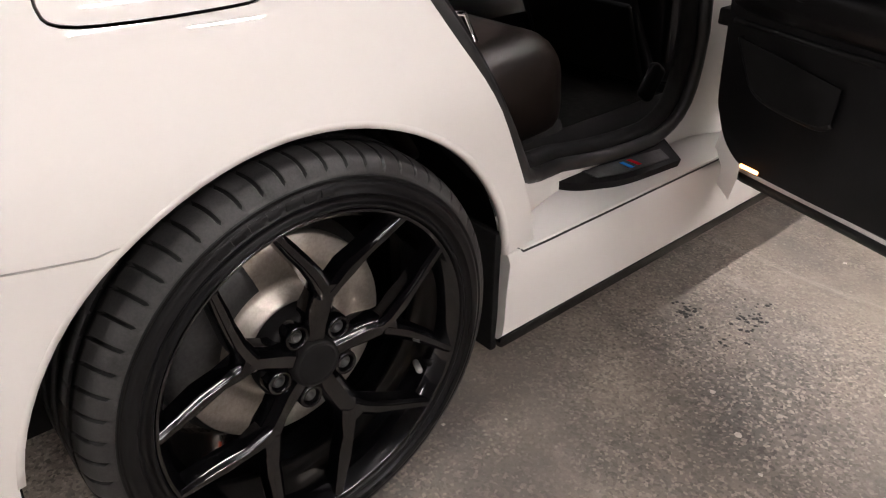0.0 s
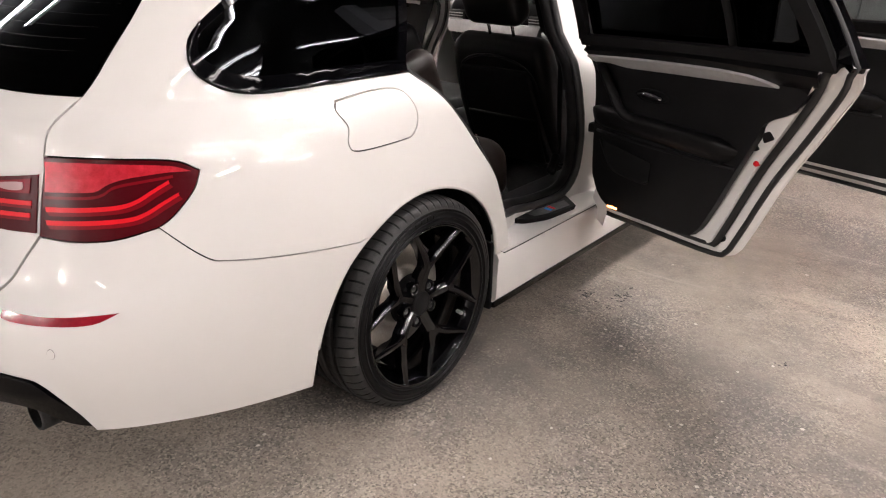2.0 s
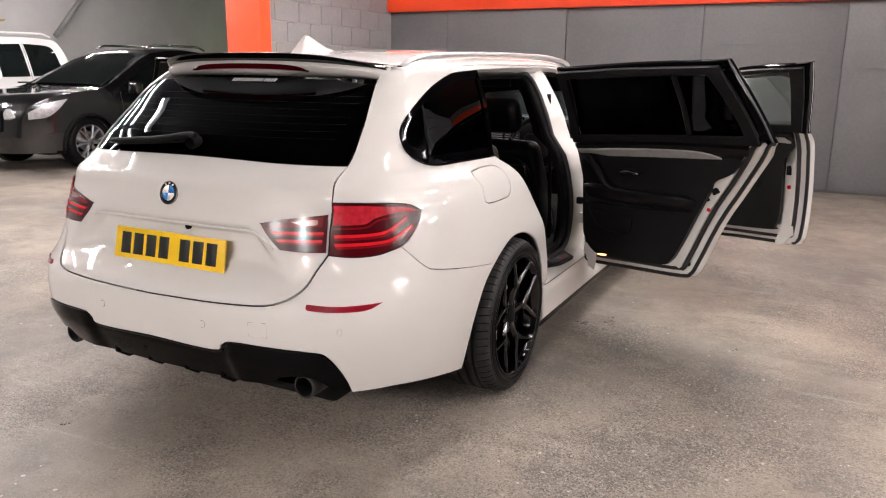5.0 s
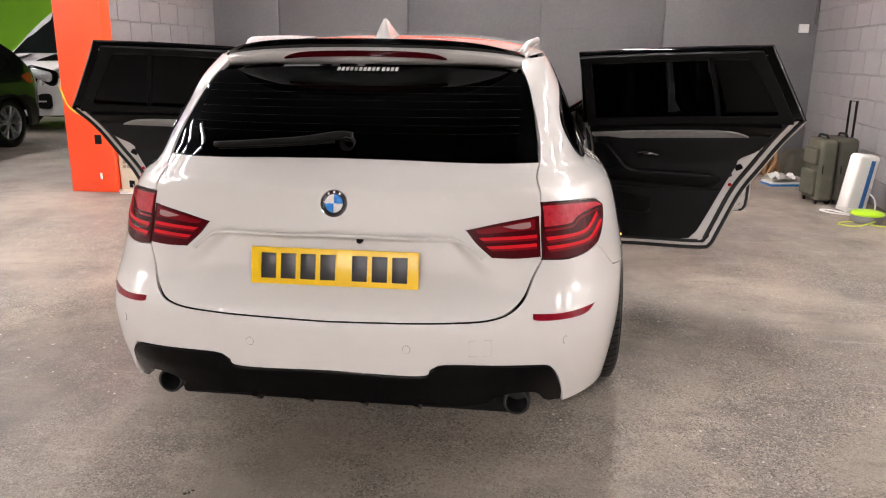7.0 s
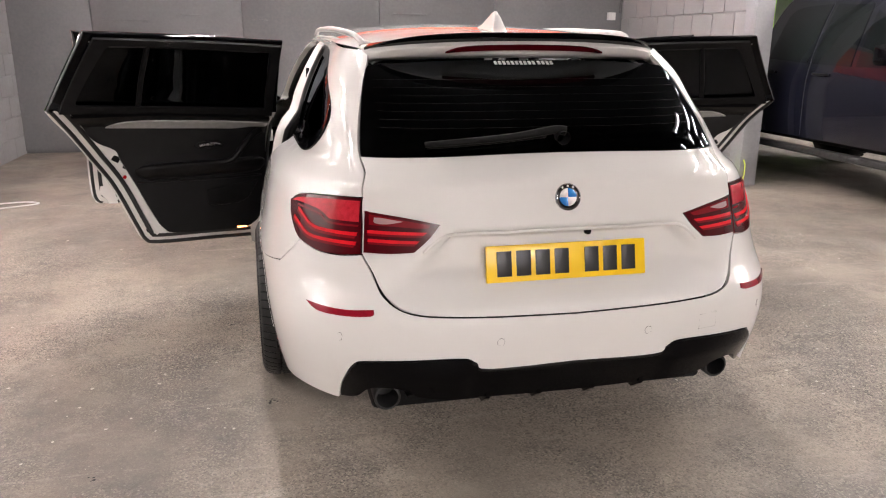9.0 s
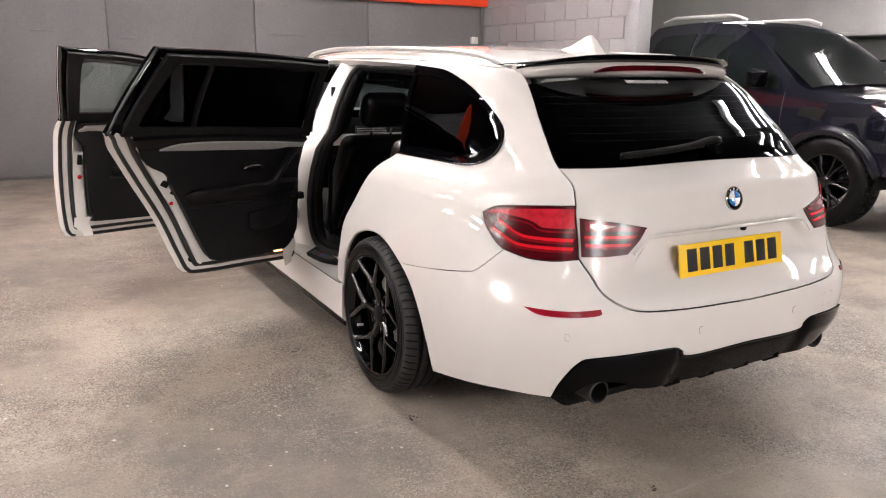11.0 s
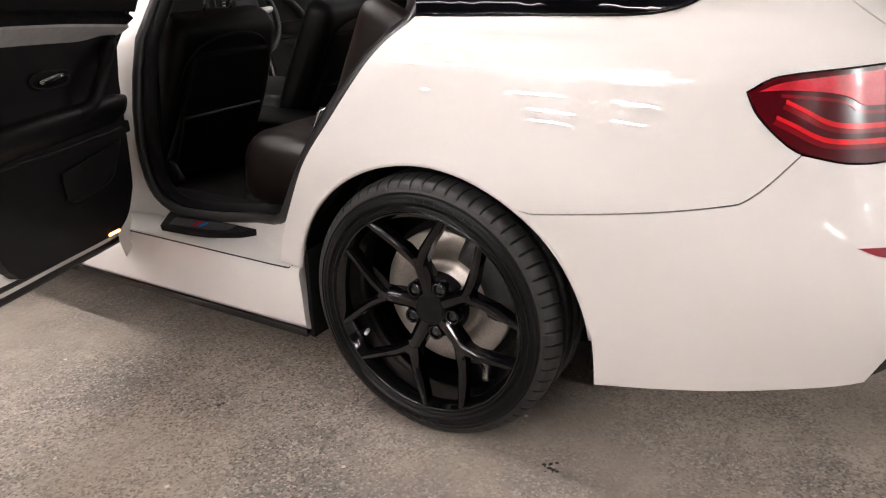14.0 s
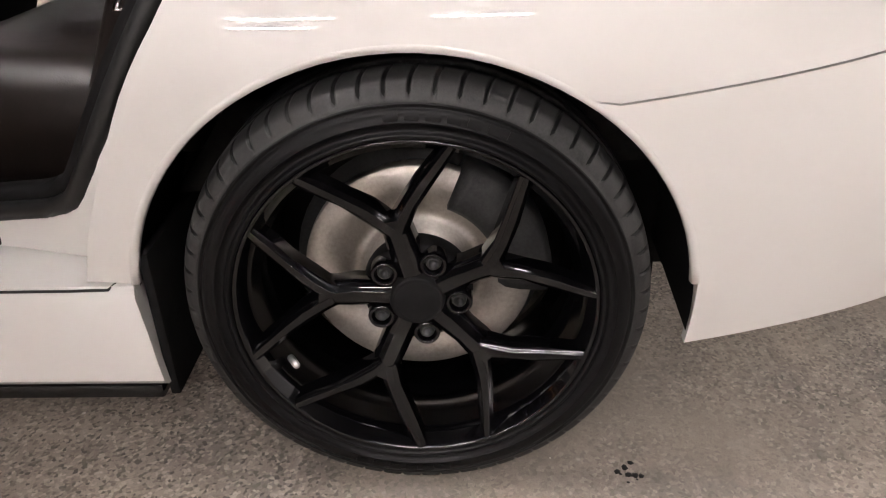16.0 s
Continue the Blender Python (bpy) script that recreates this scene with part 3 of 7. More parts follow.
for side in (1, -1):
    refl = outline([R(0.608, 0.602), R(0.70, 0.594), S(-0.853, 0.596)], [S(-0.853, 0.596), R(0.768, 0.577), R(0.70, 0.576), R(0.618, 0.584), R(0.608, 0.602)], per=5)
    part("reflector", skin(shell, mirrored(refl) if side < 0 else refl, [], 0.02, 0.008, 0.003), REFLECTOR, bumper, "dark red reflector strip")
    for x, z in ((0.708, 0.513), (0.24, 0.503)):
        u, v = R(x, z)
        ring = [(side * (u + 0.012 * math.cos(a)), v + 0.012 * math.sin(a)) for a in np.linspace(0, 2 * math.pi, 16, endpoint=False)]
        part("parking_sensor", skin(shell, ring, [], 0.01, 0.004, 0.0012), WHITE, bumper)
        wide = [(side * (u + 0.0128 * math.cos(a)), v + 0.0128 * math.sin(a)) for a in np.linspace(0, 2 * math.pi, 16, endpoint=False)]
        part("sensor_gap", skin(shell, wide, [], 0.012, 0.003, 0.0005), SATIN_BLACK, bumper)
cover = [shell(np.array(R(x, z)[0]), np.array(z)) for x, z in ((0.425, 0.485), (0.49, 0.487), (0.49, 0.537), (0.425, 0.534))]
part("tow_eye_seam", tube([Vector(q) for q in cover], 0.0004, 5, True), SATIN_BLACK, bumper)

# black diffuser under the bumper, with fins and two tail pipes
DIFF = both_ways([tuple(q) for q in spline([(0.0, 0.418), R(0.275, 0.414), R(0.315, 0.439), R(0.377, 0.455), R(0.62, 0.443), R(0.670, 0.423), R(0.700, 0.353), R(0.709, 0.285)], 5)[:-1]
                  + spline([R(0.709, 0.285), R(0.66, 0.30), R(0.625, 0.342), R(0.568, 0.352), R(0.51, 0.342), R(0.478, 0.318), R(0.40, 0.305), R(0.2, 0.295), (0.0, 0.292)], 5)])


def tucked(p, z):
    at = shell(p, z)
    at[:, 1] += 0.012 + 0.20 * np.clip(0.40 - z, 0, 1) + 0.02 / (1 + np.exp(-(np.abs(at[:, 0]) - 0.33) / 0.012)) * -1
    return at


diffuser = part("diffuser", skin(tucked, DIFF, [], 0.024, 0.02), PIANO, car, "gloss black rear diffuser")
for x in (-0.26, -0.09, 0.09, 0.26):
    part("fin", prism([(-1.05, 0.375), (-1.04, 0.292), (-0.99, 0.258), (-0.75, 0.258), (-0.75, 0.33)], x - 0.008, x + 0.008, 0.003), PIANO, diffuser)
ledge = [shell(np.array(u), np.array(z)) + np.array([0, 0.010, 0]) for u, z in [(-a, b) for a, b in (R(0.37, 0.449), R(0.31, 0.432), R(0.27, 0.409))] + [(0.0, 0.413)] + [R(0.27, 0.409), R(0.31, 0.432), R(0.37, 0.449)]]
part("ledge", tube(spline(ledge, 5), 0.007, 8), GLOSS_BLACK, diffuser)
part("diffuser_floor", sheet(lambda x, y: Vector((x, y, 0.285 - 0.04 * (y + 1.0))), np.linspace(-0.5, 0.5, 10), np.linspace(-0.95, -0.42, 6), 0.01), SATIN_BLACK, diffuser)
for side in (1, -1):
    pipe = lathe([(0.034, 0.0), (0.039, 0.0), (0.042, 0.004), (0.042, 0.02), (0.041, 0.2), (0.036, 0.2), (0.037, 0.012), (0.034, 0.0)], 28)
    turn = Matrix.Translation((side * 0.568, -0.985, 0.300)) @ Matrix.Rotation(radians(90), 4, "Z")
    part("tail_pipe", pipe, DARK_METAL, car, "black steel tail pipe", turn)
    # Black disc across the pipe stands in for the shade deep inside it
    part("pipe_shade", lathe([(0.0, 0.10), (0.037, 0.10)], 20), SEAL, car, "", turn)

# tailgate
half = (spline([(0.0, 0.578), R(0.107, 0.580), R(0.35, 0.586), R(0.497, 0.597), R(0.570, 0.636), R(0.602, 0.70), R(0.628, 0.75)], 5)[:-1]
        + spline([R(0.628, 0.75), R(0.622, 0.83), R(0.616, 0.913)], 4)[:-1]
        + spline([R(0.616, 0.913), R(0.614, 0.944), R(0.609, 1.021)], 4)[:-1]
        + spline([R(0.609, 1.021), R(0.4, 1.026), R(0.2, 1.031), (0.0, 1.033)], 5))
half = [tuple(q) for q in half]
gate = part("tailgate", skin(tailgate_shell, inset(both_ways(half), 0.001), [], 0.016, 0.014), WHITE, car)
pane = both_ways([(0.0, 1.037)] + [tuple(q) for q in spline([R(0.2, 1.035), R(0.4, 1.030), R(0.607, 1.025)], 5)[:-1]
                 + spline([R(0.607, 1.025), R(0.592, 1.14), R(0.572, 1.245), R(0.545, 1.287)], 6)[:-1]
                 + spline([R(0.545, 1.287), R(0.35, 1.302), R(0.15, 1.306), (0.0, 1.307)], 5)])
window = part("rear_window", skin(shell, pane, [], 0.03, 0.005, -0.003), SMOKED, car, "smoked tailgate window")
border = inset(pane, 0.035)
part("glass_border", skin(shell, inset(pane, 0.004), [border], 0.03, 0.002, -0.0085), PIANO, window, "black printed glass border")
for k in range(9):
    z = 1.06 + 0.023 * k
    line = [shell(np.array(u), np.array(z)) + np.array([0, -0.001 + 0.006, 0]) for u in np.linspace(-R(0.54, z)[0], R(0.54, z)[0], 30)]
    part("heater_wire", tube(line, 0.0003, 3), SEAL, window)
def sticker_spot(x, z):
    u = R(abs(x), z)[0]
    return (math.copysign(u, x), z)


label_strip = part("sticker", skin(shell, [sticker_spot(-0.107, 1.2925), sticker_spot(0.107, 1.2925), sticker_spot(0.107, 1.2935), sticker_spot(-0.107, 1.2935)], [], 0.02, 0.0008, 0.001), SMOKED, window, "row of small white bars stuck on the glass")
for k in range(14):
    x = -0.104 + 0.0155 * k + (0.004 if k > 9 else 0)
    part("sticker_bar", skin(shell, [sticker_spot(x, 1.289), sticker_spot(x + 0.0105, 1.289), sticker_spot(x + 0.0105, 1.300), sticker_spot(x, 1.300)], [], 0.02, 0.001, 0.0015), STICKER, label_strip)

lip = [(x, float(shell(np.array(R(abs(x), z)[0]), np.array(z))[1]) + 0.0035, z) for x, z in ((0.452, 0.757), (0.425, 0.780), (0.395, 0.800), (0.355, 0.8105), (0.18, 0.8125), (0.0, 0.813))]
lip = lip + [(-x, y, z) for x, y, z in lip[-2::-1]]
part("handle_lip", tube(spline(lip, 6), 0.006, 8), WHITE, gate)

# wiper on the rear window
arm = [(0.030, 0, 1.098), (0.0, 0, 1.102), (-0.05, 0, 1.097), (-0.14, 0, 1.085), (-0.28, 0, 1.074), (-0.42, 0, 1.064)]
arm = [(x, shell(np.array(R(abs(x), z)[0]), np.array(z))[1] - 0.040 + 0.05 * abs(x) * 0.5, z) for x, _, z in arm]
wiper = part("rear_wiper", tube(spline(arm, 6), [0.0155 - 0.0065 * k / 30 for k in range(31)], 8), SATIN_BLACK, car, "black rear wiper")
part("wiper_cap", lathe([(0.0, -0.020), (0.016, -0.018), (0.021, -0.006), (0.022, 0.03)], 20), SATIN_BLACK, wiper, "",
     Matrix.Translation((0.018, float(shell(np.array(R(0.018, 1.082)[0]), np.array(1.082))[1]) - 0.018, 1.082)) @ Matrix.Rotation(radians(90), 4, "Z") @ Matrix.Rotation(radians(-10), 4, "Y") @ Matrix.Diagonal((-1, 1, 1, 1)))
blade = [(x, shell(np.array(R(abs(x), z)[0]), np.array(z))[1] - 0.010, z) for x, z in ((-0.03, 1.082), (-0.15, 1.072), (-0.3, 1.061), (-0.41, 1.055))]
part("wiper_blade", tube(spline(blade, 5), 0.007, 6), RUBBER, wiper)

# roundel
badge_at = shell(np.array(0.0), np.array(0.909)) + np.array([0, 0.002, 0])
lean = Matrix.Translation(badge_at) @ Matrix.Rotation(radians(-14), 4, "X") @ Matrix.Rotation(radians(90), 4, "Z")
badge = part("badge", lathe([(0.0, -0.006), (0.028, -0.006), (0.029, -0.007), (0.039, -0.007), (0.041, -0.004), (0.041, 0.006)], 40), GLOSS_BLACK, gate, "round black badge with blue and white quarters", lean)
for k in range(4):
    n = 8
    fan = [(-0.0068, 0, 0)] + [(-0.0068, 0.0275 * math.cos(a), 0.0275 * math.sin(a)) for a in np.linspace(k * math.pi / 2, (k + 1) * math.pi / 2, n)]
    part("badge_quarter", from_arrays([(x - 0.0012 * q, y, z) for q in (0, 1) for x, y, z in fan],
         [tuple(range(n + 1))[::-1], tuple(range(n + 1, 2 * n + 2))] + [(i, (i + 1) % (n + 1), n + 1 + (i + 1) % (n + 1), n + 1 + i) for i in range(n + 1)]),
         BLUE if k % 2 else WHITE_ENAMEL, badge, "", lean)
for a in (60, 90, 120):
    q = radians(a)
    bar = box(-0.0082, -0.0068, -0.0028, 0.0028, -0.0032, 0.0032, 0.0004)
    bar.transform(Matrix.Translation((0, 0.034 * math.cos(q), 0.034 * math.sin(q))) @ Matrix.Rotation(q - math.pi / 2, 4, "X"))
    part("badge_bar", bar, WHITE_ENAMEL, badge, "", lean)
part("badge_rim", tube([(-0.006, 0.0405 * math.cos(a), 0.0405 * math.sin(a)) for a in np.linspace(0, 2 * math.pi, 40, endpoint=False)], 0.0017, 6, True), CHROME, badge, "", lean)

# number plate: plain bars stand for its characters
tilt = Matrix.Translation((0, -0.9925, 0.714)) @ Matrix.Rotation(radians(-12), 4, "X")
plate = part("number_plate", box(-0.262, 0.262, -0.006, 0.004, -0.0565, 0.0565, 0.003), YELLOW, car, "yellow number plate with black bars", tilt)
for k, x in enumerate((-0.205, -0.143, -0.081, -0.019, 0.080, 0.142, 0.204)):
    part("plate_bar", box(x - 0.0235, x + 0.0235, -0.0075, -0.005, -0.039, 0.039, 0.001), INK, plate, "", tilt)
part("plate_base", box(-0.19, 0.19, 0.0045, 0.03, -0.04, 0.04, 0.004), SATIN_BLACK, plate, "", tilt)
part("camera_lens", lathe([(0, -0.004), (0.009, -0.003), (0.011, 0.01)], 16), PIANO, gate, "", Matrix.Translation((0.075, -0.972, 0.797)) @ Matrix.Rotation(radians(90), 4, "Z"))

# tail lamps: one piece on the quarter panel, one on the tailgate
for side in (1, -1):
    way = mirrored if side < 0 else list
    outer = outline(LAMP_TOP, LAMP_TIP, LAMP_LOW, [R(0.630, 0.746), R(0.624, 0.83), R(0.618, 0.913)], per=6)
    lamp = part("tail_lamp", skin(shell, way(inset(outer, 0.0025)), [], 0.02, 0.03, 0.004), RED_DEEP, car, "red tail lamp with dark lower edge")
    upper = outline([(0.795, 0.902), (0.95, 0.899), (1.12, 0.892), (1.22, 0.884), (1.275, 0.870)], [(1.275, 0.870), (1.20, 0.872), (1.08, 0.866), (1.01, 0.856), (0.97, 0.844), (0.93, 0.840), (0.785, 0.840)],
                    [(0.785, 0.840), (0.795, 0.902)], per=5)
    part("upper_lens", skin(shell, way(upper), [], 0.012, 0.006, 0.0065), RED_LENS, lamp, "bright red upper lens")
    for z0, far in ((0.810, 0.0), (0.783, 0.025)):
        run = spline([(0.785, z0), (0.93, z0), (1.04 + far, z0 + 0.003), (1.10 + far, z0 + 0.012), (1.155 + far, z0 + 0.030), (1.205 + far, z0 + 0.046)], 5)
        fat = [(0.0105 - 0.004 * k / len(run)) for k in range(len(run))]
        bar = [tuple(q) for q in run] + [(q[0] + 0.35 * h, q[1] - h) for q, h in zip(run[::-1], fat[::-1])]
        part("light_guide", skin(shell, way(bar), [], 0.012, 0.005, 0.0075), RED_BAR, lamp, "bright red light guide")
        edge = [(q[0] + 0.35 * h, q[1] - h - 0.0005) for q, h in zip(run, fat)] + [(q[0] + 0.012, q[1] - h - 0.008) for q, h in zip(run[::-1], fat[::-1])]
        part("guide_edge", skin(shell, way(edge), [], 0.012, 0.004, 0.0055), RED_DIM, lamp)
    rim_bar = spline([(0.785, 0.832), (0.93, 0.832), (0.985, 0.838), (1.03, 0.852), (1.12, 0.860), (1.22, 0.866)], 5)
    part("guide_edge", skin(shell, way([tuple(q) for q in rim_bar] + [(q[0], q[1] - 0.006) for q in rim_bar[::-1]]), [], 0.012, 0.004, 0.006), RED_DIM, lamp)
    inner = outline([R(0.396, 0.842), R(0.50, 0.862), R(0.612, 0.877)], [R(0.612, 0.877), R(0.618, 0.82), R(0.623, 0.752)], [R(0.623, 0.752), R(0.55, 0.752), R(0.478, 0.757)],
                    [R(0.478, 0.757), R(0.43, 0.80), R(0.396, 0.842)], per=5)
    lamp = part("inner_tail_lamp", skin(shell, way(inset(inner, 0.002)), [], 0.02, 0.03, 0.005), RED_DEEP, car, "dark red tailgate lamp")
    clear = outline([R(0.425, 0.839), R(0.51, 0.853), R(0.60, 0.866)], [R(0.60, 0.866), R(0.601, 0.835)], [R(0.601, 0.835), R(0.53, 0.833), R(0.445, 0.829), R(0.425, 0.839)], per=5)
    part("upper_lens", skin(shell, way(clear), [], 0.02, 0.006, 0.0072), RED_DIM, lamp)
    core = outline([R(0.505, 0.848), R(0.56, 0.856), R(0.585, 0.857)], [R(0.585, 0.857), R(0.585, 0.842), R(0.55, 0.839), R(0.505, 0.848)], per=4)
    part("reversing_lens", skin(shell, way(core), [], 0.02, 0.004, 0.0092), LAMP_CLEAR, lamp, "clear reversing lens")
    for z in (0.818, 0.793):
        a = 0.44 + (0.815 - z) * 0.9
        bar = [R(a, z), R(0.53, z + 0.001), R(0.607, z + 0.002), R(0.608, z - 0.0075), R(0.53, z - 0.0085), R(a + 0.01, z - 0.0085)]
        part("light_guide", skin(shell, way(bar), [], 0.02, 0.005, 0.0075), RED_BAR, lamp, "bright red light guide")
        low_bar = [R(a + 0.012, z - 0.0085), R(0.53, z - 0.0085), R(0.608, z - 0.0075), R(0.608, z - 0.014), R(0.53, z - 0.015), R(a + 0.016, z - 0.015)]
        part("guide_edge", skin(shell, way(low_bar), [], 0.02, 0.004, 0.0062), RED_DIM, lamp)

# roof
ROOF_MID = curve((-0.46, 1.372), (-0.25, 1.398), (0.1, 1.424), (0.6, 1.442), (1.1, 1.445), (1.5, 1.43), (1.9, 1.375), (2.0, 1.355))
ROOF_EDGE = curve((-0.46, 1.318), (-0.3, 1.338), (0.0, 1.358), (0.6, 1.370), (1.2, 1.372), (1.6, 1.355), (2.0, 1.315))
ROOF_HALF = curve((-0.46, 0.53), (-0.3, 0.545), (0.0, 0.605), (1.2, 0.61), (1.6, 0.60), (2.0, 0.56))


def roof_at(u, y):
    e, mid, w = float(ROOF_EDGE(y)), float(ROOF_MID(y)), float(ROOF_HALF(y))
    crown = (1 - abs(u) ** 2.4) ** 0.62
    return Vector((w * u, y - 0.03 * (1 - u * u) * (1 if y < -0.2 else 0), e + (mid - e) * crown))


us = np.sin(np.linspace(-math.pi / 2, math.pi / 2, 49))
roof = part("roof", sheet(roof_at, us, np.linspace(-0.40, 2.0, 60), 0.012), WHITE, car)
part("headlining", sheet(lambda u, y: roof_at(u, y) + Vector((-0.02 * u, 0, -0.045)), us[2:-2], np.linspace(-0.36, 1.9, 30), 0.006), HEADLINER, car, "grey headlining")
fin_side = [(-0.245, 1.398), (-0.222, 1.41), (-0.19, 1.455), (-0.165, 1.478), (-0.135, 1.474), (-0.05, 1.435), (0.03, 1.418), (0.08, 1.414), (0.08, 1.405), (-0.2, 1.392)]


fin = prism(fin_side[:-2] + [(0.08, 1.40), (-0.24, 1.385)], -0.020, 0.020, 0.006)
for v in fin.verts:
    v.co.x *= 0.35 + 1.15 * max(0.0, min(1.0, (1.475 - v.co.z) / 0.065))
part("aerial_fin", smooth_all(fin, 50), WHITE, roof, "white shark-fin aerial")
for side in (1, -1):
    rail = []
    for y in np.linspace(-0.27, 1.85, 36):
        q = roof_at(side * 0.955, float(y))
        end = min(1.0, (y + 0.27) / 0.16, (1.85 - y) / 0.2)
        rail.append(q + Vector((0, 0, -0.006 + 0.034 * math.sin(end * math.pi / 2))))
    part("roof_rail", tube(rail, 0.0115, 8), ALU, roof, "satin aluminium roof rail")
    part("roof_channel", tube([roof_at(side * 0.90, float(y)) + Vector((0, 0, -0.004)) for y in np.linspace(-0.32, 1.9, 30)], 0.007, 6), WHITE, roof)

# tailgate spoiler in body colour with the brake lamp, and the black lip on it
SP_BACK = curve((0.0, -0.545), (0.3, -0.530), (0.45, -0.490), (0.53, -0.43), (0.56, -0.38))


def spoiler_at(u, k):
    x = 0.553 * u
    back = float(SP_BACK(abs(x)))
    top = [(-0.36 + 0.03 * u * u, 1.352 + 0.034 * (1 - abs(u) ** 2.2)), (-0.43 + 0.05 * u * u, 1.353 + 0.026 * (1 - abs(u) ** 2.2)), (back + 0.01, 1.352 + 0.016 * (1 - u * u) - 0.016 * u ** 4),
           (back, 1.343 + 0.012 * (1 - u * u) - 0.02 * u ** 4), (back + 0.012, 1.325 + 0.010 * (1 - u * u) - 0.02 * u ** 4), (-0.485 + 0.10 * u * u, 1.312 - 0.014 * u * u), (-0.40 + 0.07 * u * u, 1.328 - 0.014 * u * u)]
    y, z = top[k]
    return Vector((x, y, z))


spoiler = part("spoiler", smooth_all(sheet(spoiler_at, np.linspace(-1, 1, 41), [0, 1, 2, 3, 4, 5, 6], 0.004), 50), WHITE, car)


def lip_at(u, k):
    x = 0.545 * u
    back = float(SP_BACK(abs(x))) - 0.018 + 0.02 * u ** 6
    rise = 0.020 * (1 - abs(u) ** 6)
    row = [(back + 0.125, 1.366 + 0.012 * (1 - u * u) - 0.012 * u ** 4), (back + 0.05, 1.371 + 0.012 * (1 - u * u) + rise * 0.4 - 0.02 * u ** 4), (back, 1.378 + 0.008 * (1 - u * u) + rise * 0.55 - 0.034 * u ** 4),
           (back + 0.004, 1.370 + 0.008 * (1 - u * u) + rise * 0.5 - 0.034 * u ** 4), (back + 0.035, 1.353 + 0.012 * (1 - u * u) - 0.018 * u ** 4)]
    y, z = row[k]
    return Vector((x, y, z))


part("spoiler_lip", smooth_all(sheet(lip_at, np.linspace(-1, 1, 41), [0, 1, 2, 3, 4], 0.004), 50), GLOSS_BLACK, spoiler, "gloss black spoiler lip")


def brake_at(u, v):
    x = 0.285 * u
    return Vector((x, float(SP_BACK(abs(x))) - 0.005 + 0.012 * (1 - v), 1.333 + 0.0165 * v * (1 - u ** 8) + 0.008 * (1 - u * u)))


part("brake_lamp", sheet(brake_at, np.linspace(-1, 1, 31), np.linspace(0, 1, 4), 0.006), RED_DEEP, spoiler, "red high brake lamp")

# sills with the step behind the doors
SILL = [(0.70, 0.372), (0.775, 0.376), (0.80, 0.376), (0.83, 0.371), (0.868, 0.366), (0.890, 0.358), (0.913, 0.351), (0.9215, 0.335), (0.922, 0.28), (0.926, 0.215), (0.925, 0.19), (0.915, 0.178), (0.88, 0.172), (0.80, 0.172)]


def sill_bar(y0, y1):
    """The sill's section drawn out along y, closed at both ends."""
    bm = bmesh.new()
    f = bm.faces.new([bm.verts.new((x, y0, z)) for x, z in SILL + [(0.70, 0.172)]])
    moved = bmesh.ops.extrude_face_region(bm, geom=[f])
    bmesh.ops.translate(bm, vec=(0, y1 - y0, 0), verts=[v for v in moved["geom"] if isinstance(v, bmesh.types.BMVert)])
    for v in bm.verts:
        if v.co.y < y0 + 0.01:
            v.co.y -= 0.10 * (0.354 - v.co.z)
    bmesh.ops.recalc_face_normals(bm, faces=bm.faces[:])
    bmesh.ops.triangulate(bm, faces=[q for q in bm.faces if len(q.verts) > 4])
    return smooth_all(bm, 35)


for side in (1, -1):
    sill = part("sill", sill_bar(0.404, 2.556), WHITE, car, "", None, side < 0)
    part("sill_cap", box(0.60, 0.908, 0.376, 0.392, 0.15, 0.40, 0.004), LINER, sill, "", None, side < 0)
    part("sill_strip", box(0.83, 0.912, 0.40, 2.56, 0.146, 0.1715, 0.005), GLOSS_BLACK, sill, "gloss black lower sill strip", None, side < 0)
    tread = outline([(0.56, 0.770), (0.60, 0.800), (0.65, 0.842), (0.72, 0.872), (0.80, 0.888), (0.955, 0.897)], [(0.955, 0.897), (0.985, 0.830)], [(0.985, 0.830), (0.80, 0.806), (0.56, 0.770)], per=5)

    def tread_at(u, v, lift=0.0):
        return np.stack([u, v, 0.374 + (0.9 - u) * 0.30 + lift + 0.0 * u], -1)
    part("sill_plate", skin(tread_at, [(v, u) for u, v in tread], [], 0.03, 0.02, 0.0), SATIN_BLACK, sill, "black sill tread", None, side < 0)
    bright = [(0.70, 0.828), (0.715, 0.857), (0.78, 0.872), (0.93, 0.884), (0.938, 0.852), (0.80, 0.838)]
    insert = part("sill_insert", skin(lambda u, v: tread_at(u, v, 0.002), [(v, u) for u, v in bright], [], 0.03, 0.002, 0.0), DARK_METAL, sill, "aluminium tread insert", None, side < 0)
    for k, m in enumerate((BLUE, INK, RED_BAR)):
        y0 = 0.80 + 0.012 * k
        stripe = [(y0, 0.846), (y0 + 0.012, 0.869), (y0 + 0.023, 0.870), (y0 + 0.011, 0.847)]
        part("sill_mark", skin(lambda u, v: tread_at(u, v, 0.0035), [(v, u) for u, v in stripe], [], 0.03, 0.001, 0.0), m, sill, "", None, side < 0)
    part("sill_trim", box(0.64, 0.822, 0.43, 2.45, 0.30, 0.404, 0.02, 3), SATIN_BLACK, sill, "black inner sill trim", None, side < 0)
    part("sill_seam", tube([(0.880, 0.412, 0.3635), (0.9165, 0.44, 0.3475), (0.9172, 0.5, 0.3465), (0.9172, 2.5, 0.3465)], 0.0022, 6), SEAL, sill, "", None, side < 0)


# ---- wheels ----
def low_wall(r):
    """Radii of a tyre drawn with tall sidewalls, brought down to the low profile."""
    return 0.2535 + (r - 0.2535) * 0.89


